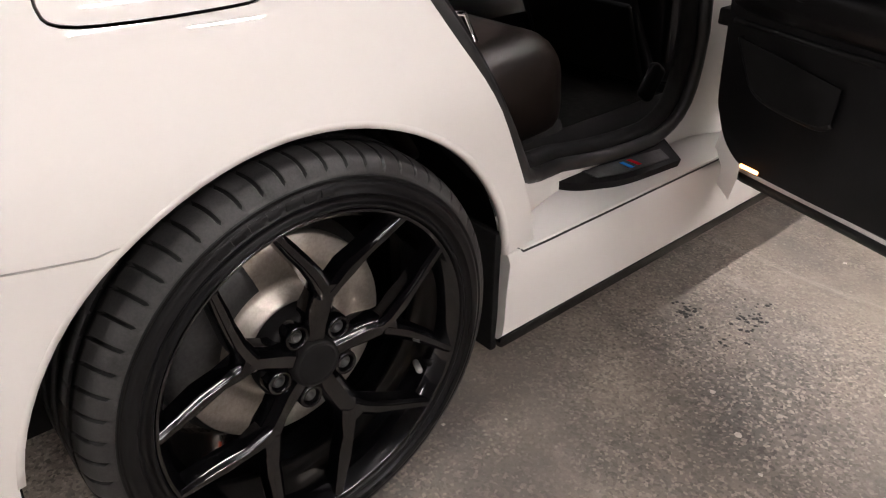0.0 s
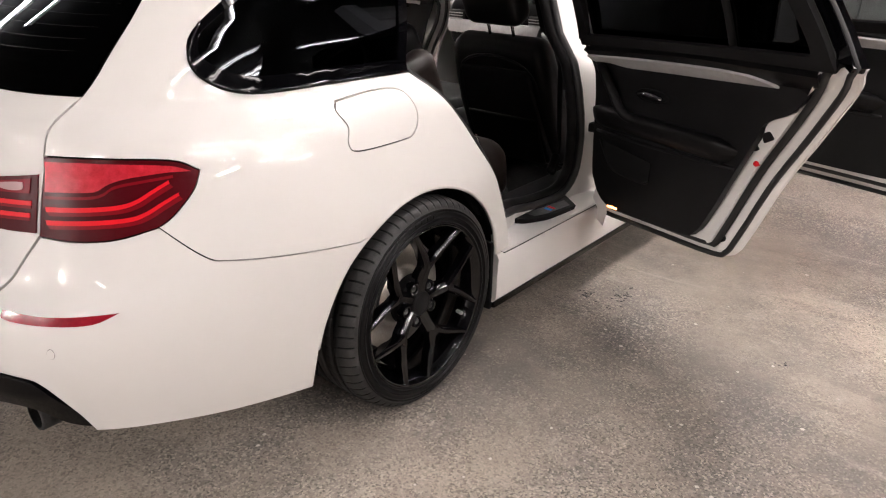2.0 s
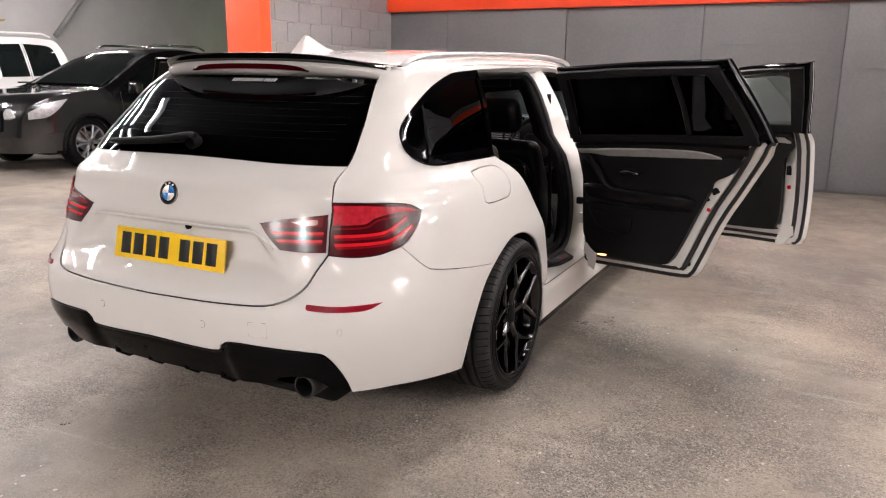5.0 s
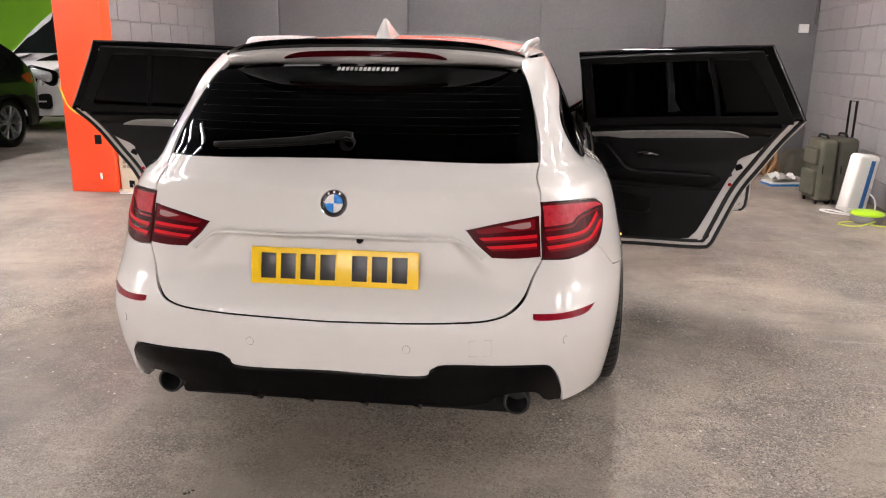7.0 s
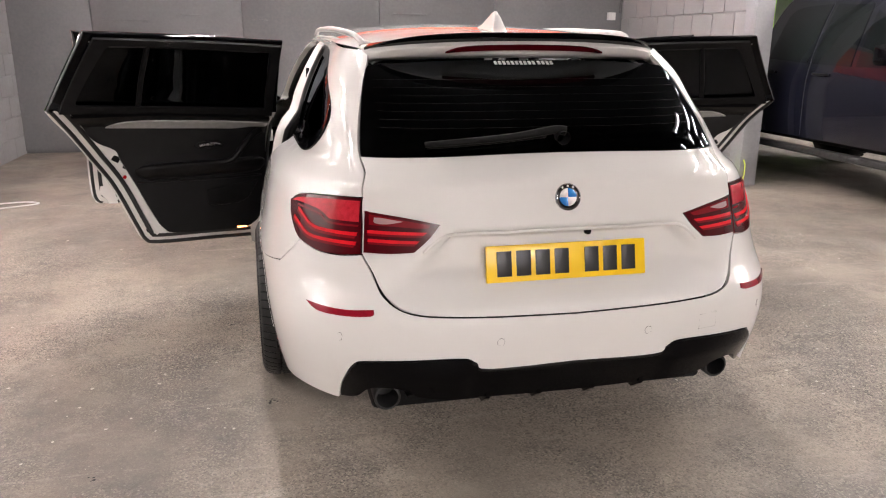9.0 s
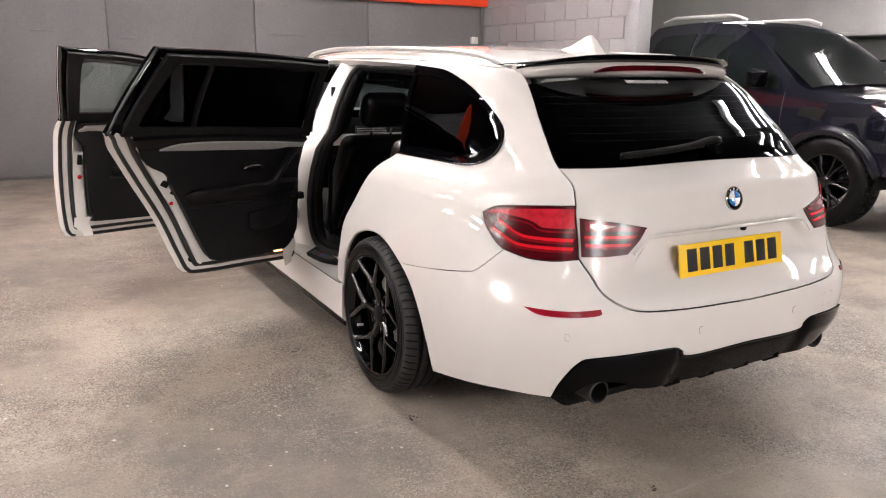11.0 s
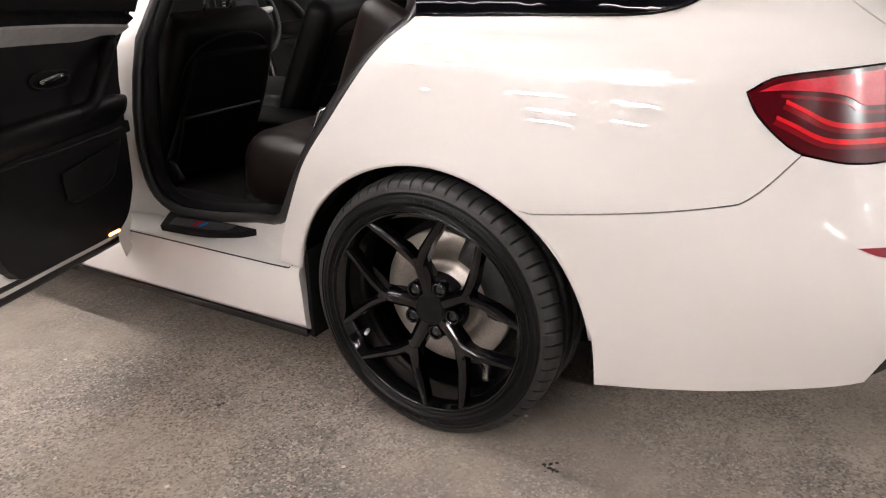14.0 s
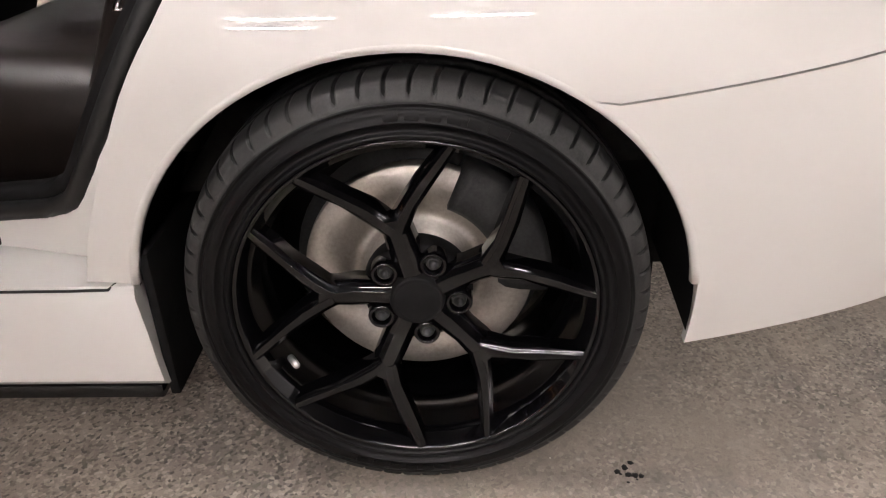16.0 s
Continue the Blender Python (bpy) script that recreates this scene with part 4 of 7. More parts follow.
def tread_ring(sides=64):
    """A tyre about the x axis, its outer face at x = 0: sidewalls, rim guard and a tread cut by grooves."""
    prof = [(0.250, -0.018), (0.254, -0.004), (0.258, 0.001), (0.262, -0.001), (0.263, -0.005), (0.268, -0.006), (0.2765, -0.001), (0.277, 0.0005), (0.2795, 0.0005), (0.280, -0.001), (0.290, 0.0),
            (0.2965, -0.002), (0.297, -0.0035), (0.3005, -0.0045), (0.301, -0.0035), (0.3045, -0.0040), (0.305, -0.0055)]
    tread = [(-0.0075, 0.3110), (-0.011, 0.3190), (-0.0165, 0.3255), (-0.024, 0.3305), (-0.033, 0.3345), (-0.044, 0.3370), (-0.056, 0.3385), (-0.069, 0.339), (-0.0695, 0.331), (-0.0785, 0.331), (-0.079, 0.3395), (-0.110, 0.340),
             (-0.1105, 0.331), (-0.1205, 0.331), (-0.121, 0.339), (-0.152, 0.339), (-0.1525, 0.331), (-0.1625, 0.331), (-0.163, 0.338), (-0.195, 0.338), (-0.1955, 0.330), (-0.2045, 0.330), (-0.205, 0.336),
             (-0.221, 0.332), (-0.237, 0.326), (-0.251, 0.318)]
    back = [(0.305, -0.265), (0.290, -0.275), (0.275, -0.268), (0.250, -0.256)]
    per = 12
    steps = sides * per
    ring = [(r, x, 0) for r, x in prof] + [(r, x, 1) for x, r in tread] + [(r, x, 0) for r, x in back]
    verts, n = [], len(ring)
    for k in range(steps):
        for i, (r, x, cut) in enumerate(ring):
            a = 2 * math.pi * k / steps
            if cut:
                across = abs(x + 0.1375)
                shoulder = across > 0.0675
                # the cuts sweep round as they run over the shoulder
                a += 0.030 * max(0.0, (0.125 - across) / 0.055) ** 1.6 if shoulder else 0.12 * (x + 0.1375)
                if shoulder and k % per < 1 and 0.0705 < across < 0.1285:
                    r -= 0.0085 if across < 0.122 else 0.006
                elif not shoulder and k % per == 6 and across > 0.03:
                    r -= 0.004
            r = low_wall(r)
            verts.append((x, r * math.cos(a), r * math.sin(a)))
    faces = [(k * n + i, k * n + i + 1, ((k + 1) % steps) * n + i + 1, ((k + 1) % steps) * n + i) for k in range(steps) for i in range(n - 1)]
    bm = from_arrays(verts, faces, 28)
    bmesh.ops.recalc_face_normals(bm, faces=bm.faces[:])
    return bm


SHOULDER = curve((0.0, 0.3000), (0.0075, 0.3085), (0.011, 0.3162), (0.0165, 0.3227), (0.024, 0.3277), (0.033, 0.3317), (0.044, 0.3342), (0.056, 0.3357), (0.069, 0.3360), (0.2, 0.3345))


def spoke_solid(line, widths, tops, depth):
    """A ridge-backed bar along points (r, angle in degrees): bevelled top, its x falling along tops."""
    pts = [(r * math.cos(radians(a)), r * math.sin(radians(a))) for r, a in line]
    bm, rings = bmesh.new(), []
    for i, (y, z) in enumerate(pts):
        a, b = pts[max(i - 1, 0)], pts[min(i + 1, len(pts) - 1)]
        ty, tz = b[0] - a[0], b[1] - a[1]
        k = math.hypot(ty, tz)
        ny, nz = -tz / k, ty / k
        w, x = widths[i], tops[i]
        tip = 0.0025 * math.sin(2.4 * i)
        half = [(0.40 * w, x), (0.42 * w, x - 0.0004), (0.58 * w, x - 0.0004 - 0.13 * w), (0.76 * w, x - 0.0004 - 0.30 * w), (0.97 * w, x - 0.0004 - 0.55 * w), (1.0 * w, x - 0.0014 - 0.60 * w), (1.05 * w, x - depth)]
        shape = [(-q, h - tip * abs(q) / w) for q, h in half[::-1]] + [(q, h + tip * abs(q) / w) for q, h in half]
        rings.append([bm.verts.new((h, y + ny * q, z + nz * q)) for q, h in shape])
    last = len(rings[0]) - 1
    for a, b in zip(rings, rings[1:]):
        for k in range(last):
            bm.faces.new((a[k], a[k + 1], b[k + 1], b[k]))
        bm.faces.new((a[last], a[0], b[0], b[last]))
    bm.faces.new(rings[0])
    bm.faces.new(rings[-1][::-1])
    bmesh.ops.recalc_face_normals(bm, faces=bm.faces[:])
    return smooth_all(bm, 26)


def make_wheel(parent, at, flip, turn):
    """A twin-spoke alloy wheel with tyre, brake disc and caliper, its outer face towards +x."""
    here = Matrix.Translation(at) @ Matrix.Rotation(radians(turn), 4, "X")
    still = Matrix.Translation(at)
    rim = lathe([(0.2475, -0.022), (0.2535, -0.010), (0.2535, -0.005), (0.2505, -0.002), (0.2465, -0.006), (0.243, -0.016), (0.236, -0.022), (0.234, -0.040), (0.226, -0.060), (0.221, -0.11), (0.222, -0.20), (0.235, -0.245), (0.244, -0.25)], 96)
    wheel = part("wheel", rim, GLOSS_BLACK, parent, "gloss black alloy wheel with five split spokes", here, flip)
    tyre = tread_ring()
    # Block tops grey, groove faces darker: the grooves' shade is put into the colour
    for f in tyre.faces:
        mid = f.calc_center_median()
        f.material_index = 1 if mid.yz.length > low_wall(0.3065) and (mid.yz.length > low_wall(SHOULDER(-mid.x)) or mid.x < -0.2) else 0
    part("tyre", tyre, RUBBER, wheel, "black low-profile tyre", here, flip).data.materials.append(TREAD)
    # raised plain bars where the tyre is lettered
    for start, count in ((78, 7), (255, 6)):
        for k in range(count):
            a0 = radians(start + 5.2 * k)
            bar = sheet(lambda a, r: Vector((0.0014 + (0.0 if r < 0.291 else -0.0025), low_wall(r) * math.cos(a), low_wall(r) * math.sin(a))), np.linspace(a0, a0 + radians(3.6), 4), (0.2825, 0.290, 0.2955), 0.0016)
            part("tyre_bar", bar, RUBBER, wheel, "", here, flip)
    hub = lathe([(0.0, -0.0335), (0.030, -0.0335), (0.0315, -0.0345), (0.033, -0.0335), (0.037, -0.034), (0.0385, -0.037), (0.042, -0.050), (0.076, -0.056), (0.080, -0.064), (0.080, -0.09)], 48)
    part("hub", hub, SATIN_BLACK, wheel, "satin black wheel centre", here, flip)
    for k in range(5):
        mid = 72 * k
        stem = spoke_solid([(0.030, mid), (0.06, mid), (0.090, mid), (0.116, mid), (0.136, mid)], [0.022, 0.0215, 0.0205, 0.020, 0.020], [-0.038, -0.036, -0.031, -0.024, -0.019], 0.036)
        arms = []
        for s in (1, -1):
            arms.append(spoke_solid([(0.116, mid + 1.5 * s), (0.132, mid + 5.2 * s), (0.157, mid + 10.6 * s), (0.186, mid + 16.2 * s), (0.2155, mid + 20.6 * s), (0.2475, mid + 24.0 * s)],
                                    [0.0135, 0.0142, 0.0125, 0.0115, 0.0105, 0.0085], [-0.023, -0.0195, -0.0165, -0.013, -0.009, -0.0045], 0.032))
        part("spoke", joined(stem, *arms), GLOSS_BLACK, wheel, "", here, flip)
        a = radians(mid + 36)
        y, z = 0.060 * math.cos(a), 0.060 * math.sin(a)
        cup = lathe([(0.0125, -0.060), (0.0135, -0.041), (0.0150, -0.0385), (0.0180, -0.0385), (0.0195, -0.042), (0.0205, -0.062)], 24)
        bolt = part("wheel_bolt", cup, GLOSS_BLACK, wheel, "dark wheel bolt in its seat", here @ Matrix.Translation((0, y, z)), flip)
        part("bolt_head", lathe([(0.0, -0.052), (0.0055, -0.052), (0.0065, -0.0445), (0.0095, -0.0435), (0.0108, -0.0465), (0.0115, -0.058)], 12), DARK_METAL, bolt, "", here @ Matrix.Translation((0, y, z)), flip)
    part("valve", tube([(-0.050, 0.224 * math.cos(-0.62), 0.224 * math.sin(-0.62)), (-0.020, 0.206 * math.cos(-0.62), 0.206 * math.sin(-0.62))], 0.0055, 8), ALU, wheel, "", here, flip)
    disc = lathe([(0.0, -0.098), (0.066, -0.098), (0.082, -0.100), (0.086, -0.122), (0.104, -0.124), (0.105, -0.120), (0.170, -0.120), (0.172, -0.122), (0.172, -0.140), (0.10, -0.140)], 64)
    part("brake_disc", disc, STEEL, wheel, "worn grey steel brake disc", still, flip)
    cal = lathe([(0.118, -0.152), (0.118, -0.104), (0.128, -0.092), (0.15, -0.088), (0.188, -0.092), (0.198, -0.105), (0.198, -0.150), (0.188, -0.160), (0.128, -0.160), (0.118, -0.152)], 14, radians(112), radians(74))
    bmesh.ops.remove_doubles(cal, verts=cal.verts[:], dist=1e-5)
    bmesh.ops.holes_fill(cal, edges=[e for e in cal.edges if e.is_boundary])
    bmesh.ops.recalc_face_normals(cal, faces=cal.faces[:])
    part("brake_caliper", cal, DARK_METAL, wheel, "dark cast brake caliper", still, flip)
    part("backing_plate", lathe([(0.03, -0.16), (0.19, -0.16), (0.19, -0.163)], 40), DARK_METAL, wheel, "", still, flip)
    return wheel


REAR_HUB, FRONT_HUB = (0.957, 0.0, 0.3265), (0.935, 2.968, 0.3265)
for flip, turn in ((False, 6.6), (True, 6.6)):
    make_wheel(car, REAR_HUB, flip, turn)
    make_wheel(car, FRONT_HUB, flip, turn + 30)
    for cy in (0.005, 2.968):
        well = lathe([(0.415, 0.60), (0.412, 0.70), (0.400, 0.895)], 40, radians(-7), radians(194))
        bmesh.ops.recalc_face_normals(well, faces=well.faces[:])
        part("wheel_arch_liner", well, LINER, car, "black wheel arch liner", Matrix.Translation((0, cy, 0.30)), flip)
        part("arch_wall", box(0.585, 0.60, cy - 0.42, cy + 0.42, 0.16, 0.74), LINER, car, "", None, flip)
    lip = [(float(shell(np.array(u), np.array(v))[0]) - 0.008, float(shell(np.array(u), np.array(v))[1]), v) for u, v in arch(-0.395, 0.403, n=40)]
    part("arch_lip", tube(lip, 0.009, 6), WHITE, car, "", None, flip)


# ---- doors, built shut and then swung open about their hinges ----
def card_lift(u, v):
    """The inner face of a door: upright below the waist, following the glass above it."""
    y = u - 2
    x = np.where(v < 0.99, 0.815 - 0.10 * np.clip(v - 0.80, 0, 1) - 0.25 * np.clip(0.50 - v, 0, 1) ** 2, WIDE(v) - 0.045)
    x = np.where(v < 0.99, np.minimum(x, WIDE(v) - 0.045), x)
    nose = np.clip((y - 2.2) / 1.66, 0, 1)
    return np.stack([x * (1 - nose ** 3.0) ** (1 / 3.0), y, v], -1)


def deep(u, v, d):
    at = shell(np.array([u]), np.array([v]))[0]
    k = 1.0 if v < 0.93 else max(0.42, 1.0 - (v - 0.93) * 6)
    return Vector((at[0] - d * k, at[1], at[2]))


def ring_strip(loop, stages, keep):
    """A band round a door's rim: stages are (inset, depth); keep says which heights belong to it."""
    rings = [[(q, d) for q in inset(loop, i)] for i, d in stages]
    n = len(loop)
    bm = bmesh.new()
    vs = [[bm.verts.new(deep(q[0], q[1], d)) for q, d in r] for r in rings]
    for a, b in zip(vs, vs[1:]):
        for k in range(n):
            j = (k + 1) % n
            if keep((loop[k][1] + loop[j][1]) / 2):
                bm.faces.new((a[k], a[j], b[j], b[k]))
    bmesh.ops.delete(bm, geom=[v for v in bm.verts if not v.link_faces], context="VERTS")
    bmesh.ops.recalc_face_normals(bm, faces=bm.faces[:])
    return smooth_all(bm, 45)


def inset_clean(loop, d):
    """The outline moved inwards by d, without the folds that tight corners leave."""
    p = np.array(loop)
    return [q for q in inset(loop, d) if np.min(np.hypot(p[:, 0] - q[0], p[:, 1] - q[1])) > 0.94 * d]


def flat(points):
    return [(2 + y, z) for y, z in points]


def make_door(name, label, loop, card, glass, frame_hole, hinge, swing, flip, strip, handle, rear, rise):
    """One side door: outer skin with the rest under it."""
    m = Matrix.Translation(hinge) @ Matrix.Rotation(radians(swing), 4, "Z") @ Matrix.Rotation(radians(-rise), 4, "X") @ Matrix.Translation(-Vector(hinge))
    body = part(name, skin(shell, inset(loop, 0.002), [glass], 0.035, 0.012), WHITE, car, label, m, flip)
    part("jamb", ring_strip(loop, ((0.003, 0.010), (0.008, 0.045), (0.030, 0.062), (0.062, 0.072), (0.066, 0.100)), lambda z: z < 1.0), WHITE, body, "", m, flip)
    part("inner_jamb", ring_strip(loop, ((0.066, 0.100), (0.118, 0.104)), lambda z: z < 0.81), WHITE, body, "", m, flip)
    part("upper_frame", ring_strip(loop, ((0.001, -0.002), (0.002, 0.03), (0.012, 0.085), (0.05, 0.095)), lambda z: z >= 0.985), PIANO, body, "gloss black window frame", m, flip)
    line = [deep(u, v, 0.080 if v < 0.97 else 0.078) for u, v in inset_clean(loop, 0.056)]
    part("seal", tube(line[::2], 0.0125, 8, True), SEAL, body, "black rubber door seal", m, flip)
    line = [deep(u, v, 0.056) for u, v in inset_clean(loop, 0.014)]
    part("outer_seal", tube(line[::2], 0.010, 6, True), SEAL, body, "", m, flip)
    trim = part("door_card", skin(card_lift, card, [], 0.03, 0.03), LEATHER, body, "black padded door card", m, flip)
    part("inner_frame", skin(card_lift, frame_hole[0], [frame_hole[1]], 0.03, 0.02), SATIN_BLACK, body, "black inner window frame", m, flip)
    part("frame_cover", skin(shell, frame_hole[2], [glass], 0.03, 0.01, 0.0015), PIANO, body, "", m, flip)

    def pane_lift(u, v):
        at = shell(u, v)
        at[:, 0] -= 0.022
        return at
    part("door_glass", skin(pane_lift, inset(glass, -0.012), [], 0.05, 0.004), SMOKED if rear else GLASS, body, "smoked door window" if rear else "clear door window", m, flip)
    if rear:
        post = [card_lift(np.array([2.0 + y]), np.array([z]))[0] + np.array([0.012, 0, 0]) for y, z in ((0.44, 1.00), (0.45, 1.15), (0.47, 1.325))]
        part("window_divider", tube(spline(post, 4), 0.013, 6), SATIN_BLACK, body, "black window divider", m, flip)
    inner_trim = skin(card_lift, inset(strip, 0.0), [], 0.02, 0.008, -0.031)
    part("trim_strip", inner_trim, ALU, body, "brushed aluminium trim strip", m, flip)

    def on_card(y, z, d=0.0):
        at = card_lift(np.array([2.0 + y]), np.array([z]))[0]
        return Vector((at[0] - 0.03 - d, y, z))
    hy, hz = handle
    bowl = [on_card(hy + 0.075 * math.cos(a), hz + 0.022 * math.sin(a) + 0.1 * 0.075 * math.cos(a) * 0.2, 0.006) for a in np.linspace(0, 2 * math.pi, 24, endpoint=False)]
    part("handle_bezel", tube(bowl, 0.003, 6, True), SATIN_BLACK, body, "", m, flip)
    part("inner_handle", tube(spline([on_card(hy + 0.055, hz + 0.002, 0.012), on_card(hy + 0.01, hz + 0.006, 0.020), on_card(hy - 0.055, hz - 0.004, 0.016)], 5), [0.006 + 0.003 * math.sin(math.pi * k / 10) for k in range(11)], 8), CHROME, body, "chrome inner door handle", m, flip)
    y_front, y_back = (1.085, 0.40) if rear else (2.18, 1.42)

    def rest(a, t):
        y = y_front + (y_back - y_front) * t
        k = (a + math.pi / 2) / math.pi
        grow = min(1.0, (1 - t) * 9, t * 12 + 0.4)
        up = float(np.interp(k, (0, 0.3, 0.5, 0.68, 0.8, 0.88, 1), (-0.058, -0.036, -0.014, 0.014, 0.028, 0.033, 0.034)))
        away = float(np.interp(k, (0, 0.3, 0.5, 0.68, 0.8, 0.88, 1), (-0.02, 0.018, 0.034, 0.042, 0.041, 0.034, -0.02)))
        return on_card(y, 0.735 - 0.035 * t + up * grow, away * grow - 0.02 * (1 - grow))
    part("armrest", sheet(rest, np.linspace(-math.pi / 2, math.pi / 2, 19), np.linspace(0, 1, 24), 0.004), LEATHER, body, "padded black armrest", m, flip)
    pull = spline([on_card(y_front - 0.03, 0.905, 0.0), on_card(y_front - 0.075, 0.885, 0.022), on_card(y_front - 0.135, 0.82, 0.036), on_card(y_front - 0.19, 0.757, 0.036), on_card(y_front - 0.27, 0.735, 0.02)], 5)
    part("pull_handle", tube(pull, 0.017, 10), LEATHER, body, "black pull handle", m, flip)
    # the pocket below the armrest: flat black sheet for its hollow's shade, padded edge
    mouth = [(y_front - a, z) for a, z in ((0.045, 0.640), (0.075, 0.590), (0.105, 0.548), (0.16, 0.530), (0.27, 0.522), (0.305, 0.535), (0.312, 0.600), (0.17, 0.622))]
    part("pocket_shade", skin(card_lift, flat(mouth), [], 0.03, 0.004, -0.034), LINER, body, "flat black sheet shading in the door pocket", m, flip)
    part("pocket_edge", tube(spline([on_card(y, z, 0.002) for y, z in mouth[:6]], 5), 0.007, 8), LEATHER, body, "", m, flip)
    part("crease", tube(spline([on_card(y_front - 0.02, 0.668, 0.0), on_card((y_front + y_back) / 2, 0.655, 0.002), on_card(y_back + 0.03, 0.652, 0.0)], 8), 0.007, 6), LEATHER, body, "", m, flip)
    # latch, red lamp and plug on the rim
    if rear:
        for z0, y0, size, mat, tag, sunk in ((0.765, 0.312, 0.022, SATIN_BLACK, "latch", 0.101), (0.722, 0.352, 0.012, SATIN_BLACK, "latch_slot", 0.101), (0.672, 0.352, 0.009, RED_BAR, "door_lamp", 0.101), (0.395, 0.46, 0.014, SATIN_BLACK, "rim_plug", 0.074)):
            at = deep(2 + y0 + 0.035, z0, sunk)
            if tag in ("latch", "latch_slot"):
                knob = box(-0.005, 0.005, -size * 0.8, size * 0.8, -size * 0.7, size * 0.7, 0.003)
                knob.transform(Matrix.Rotation(radians(-28), 4, "X"))
            else:
                knob = lathe([(0.0, -0.006), (size * 0.8, -0.006), (size, -0.002), (size, 0.02)], 16)
            part(tag, knob, mat, body, "", m @ Matrix.Translation(at), flip)
    else:
        for z0, y0, size, mat, tag in ((0.76, 1.262, 0.03, SATIN_BLACK, "latch"), (0.66, 1.262, 0.013, RED_BAR, "door_lamp"), (0.43, 1.265, 0.014, SATIN_BLACK, "rim_plug")):
            at = deep(2 + y0 + 0.035, z0, 0.100 if z0 > 0.5 else 0.076)
            knob = box(-0.008, 0.008, -size * 0.45, size * 0.45, -size, size, 0.004) if tag == "latch" else lathe([(0.0, -0.006), (size * 0.8, -0.006), (size, -0.002), (size, 0.02)], 16)
            part(tag, knob, mat, body, "", m @ Matrix.Translation(at), flip)
    if rear:
        part("courtesy_lamp", box(-0.005, 0.005, -0.026, 0.026, -0.004, 0.004, 0.002), COURTESY, body, "small warm lit lamp", m @ Matrix.Translation(on_card(0.955, 0.391, -0.002)), flip)
    yo = 0.33 if rear else 1.36
    grip = [shell(np.array([2 + yo + 0.2 * t]), np.array([0.86]))[0] + np.array([0.012 + 0.022 * math.sin(math.pi * t), 0, 0]) for t in np.linspace(0, 1, 9)]
    part("outer_handle", tube(grip, 0.012, 8), WHITE, body, "white outer door handle", m, flip)
    return body


REAR_LOOP = outline([S(1.13, 0.345), S(1.10, 0.318), S(0.80, 0.315), S(0.53, 0.315), S(0.468, 0.338), S(0.43, 0.41), S(0.335, 0.615), S(0.24, 0.752), S(0.145, 0.882), S(0.048, 0.995)],
                    [S(0.048, 0.995), S(0.095, 1.11), S(0.195, 1.35)], [S(0.195, 1.35), S(0.6, 1.361), S(1.105, 1.363)], [S(1.105, 1.363), S(1.135, 1.0), S(1.13, 0.345)], per=7)
REAR_CARD = outline(flat([(1.085, 0.985), (1.085, 0.56), (1.068, 0.47), (1.02, 0.408), (0.93, 0.385), (0.62, 0.385), (0.560, 0.405), (0.515, 0.47), (0.428, 0.64), (0.364, 0.760), (0.338, 0.812), (0.245, 0.862), (0.150, 0.985)]),
                    flat([(0.150, 0.985), (0.6, 0.995), (1.085, 0.985)]), per=5)
REAR_GLASS = outline(flat([(1.055, 1.02), (1.05, 1.27), (1.03, 1.308), (0.98, 1.315)]), flat([(0.98, 1.315), (0.6, 1.313), (0.33, 1.305), (0.28, 1.288)]), flat([(0.28, 1.288), (0.235, 1.20), (0.165, 1.045), (0.18, 1.02)]), flat([(0.18, 1.02), (0.6, 1.022), (1.055, 1.02)]), per=5)
REAR_FRAME = (outline(flat([(0.10, 0.992), (0.14, 1.10), (0.235, 1.325)]), flat([(0.235, 1.325), (0.7, 1.338), (1.09, 1.338)]), flat([(1.09, 1.338), (1.095, 0.992)]), flat([(1.095, 0.992), (0.6, 1.0), (0.10, 0.992)]), per=5),
              inset(REAR_GLASS, 0.004),
              outline(flat([(0.055, 0.998), (0.10, 1.11), (0.20, 1.346)]), flat([(0.20, 1.346), (0.6, 1.357), (1.10, 1.36)]), flat([(1.10, 1.36), (1.132, 1.0)]), flat([(1.132, 1.0), (0.6, 0.999), (0.055, 0.998)]), per=5))
REAR_STRIP = outline(flat([(1.08, 0.974), (0.8, 0.981), (0.5, 0.981), (0.375, 0.975)]), flat([(0.375, 0.975), (0.335, 0.964), (0.300, 0.946)]), flat([(0.300, 0.946), (0.5, 0.945), (0.8, 0.943), (1.08, 0.936)]), flat([(1.08, 0.936), (1.08, 0.974)]), per=5)
FRONT_LOOP = outline([S(2.27, 0.345), S(2.22, 0.318), S(1.6, 0.315), S(1.27, 0.315), S(1.225, 0.335), S(1.205, 0.42), S(1.195, 0.80), S(1.18, 1.0)], [S(1.18, 1.0), S(1.12, 1.362)],
                     [S(1.12, 1.362), S(1.5, 1.348), S(1.75, 1.305), S(2.05, 1.19), S(2.42, 0.99)], [S(2.42, 0.99), S(2.38, 0.8), S(2.30, 0.6), S(2.27, 0.345)], per=7)
FRONT_CARD = outline(flat([(2.33, 0.985), (2.26, 0.75), (2.22, 0.52), (2.20, 0.43), (2.14, 0.405), (1.41, 0.405), (1.345, 0.43), (1.322, 0.52), (1.316, 0.80), (1.30, 0.85), (1.265, 0.90), (1.262, 0.985)]), flat([(1.265, 0.985), (1.8, 0.99), (2.33, 0.985)]), per=5)
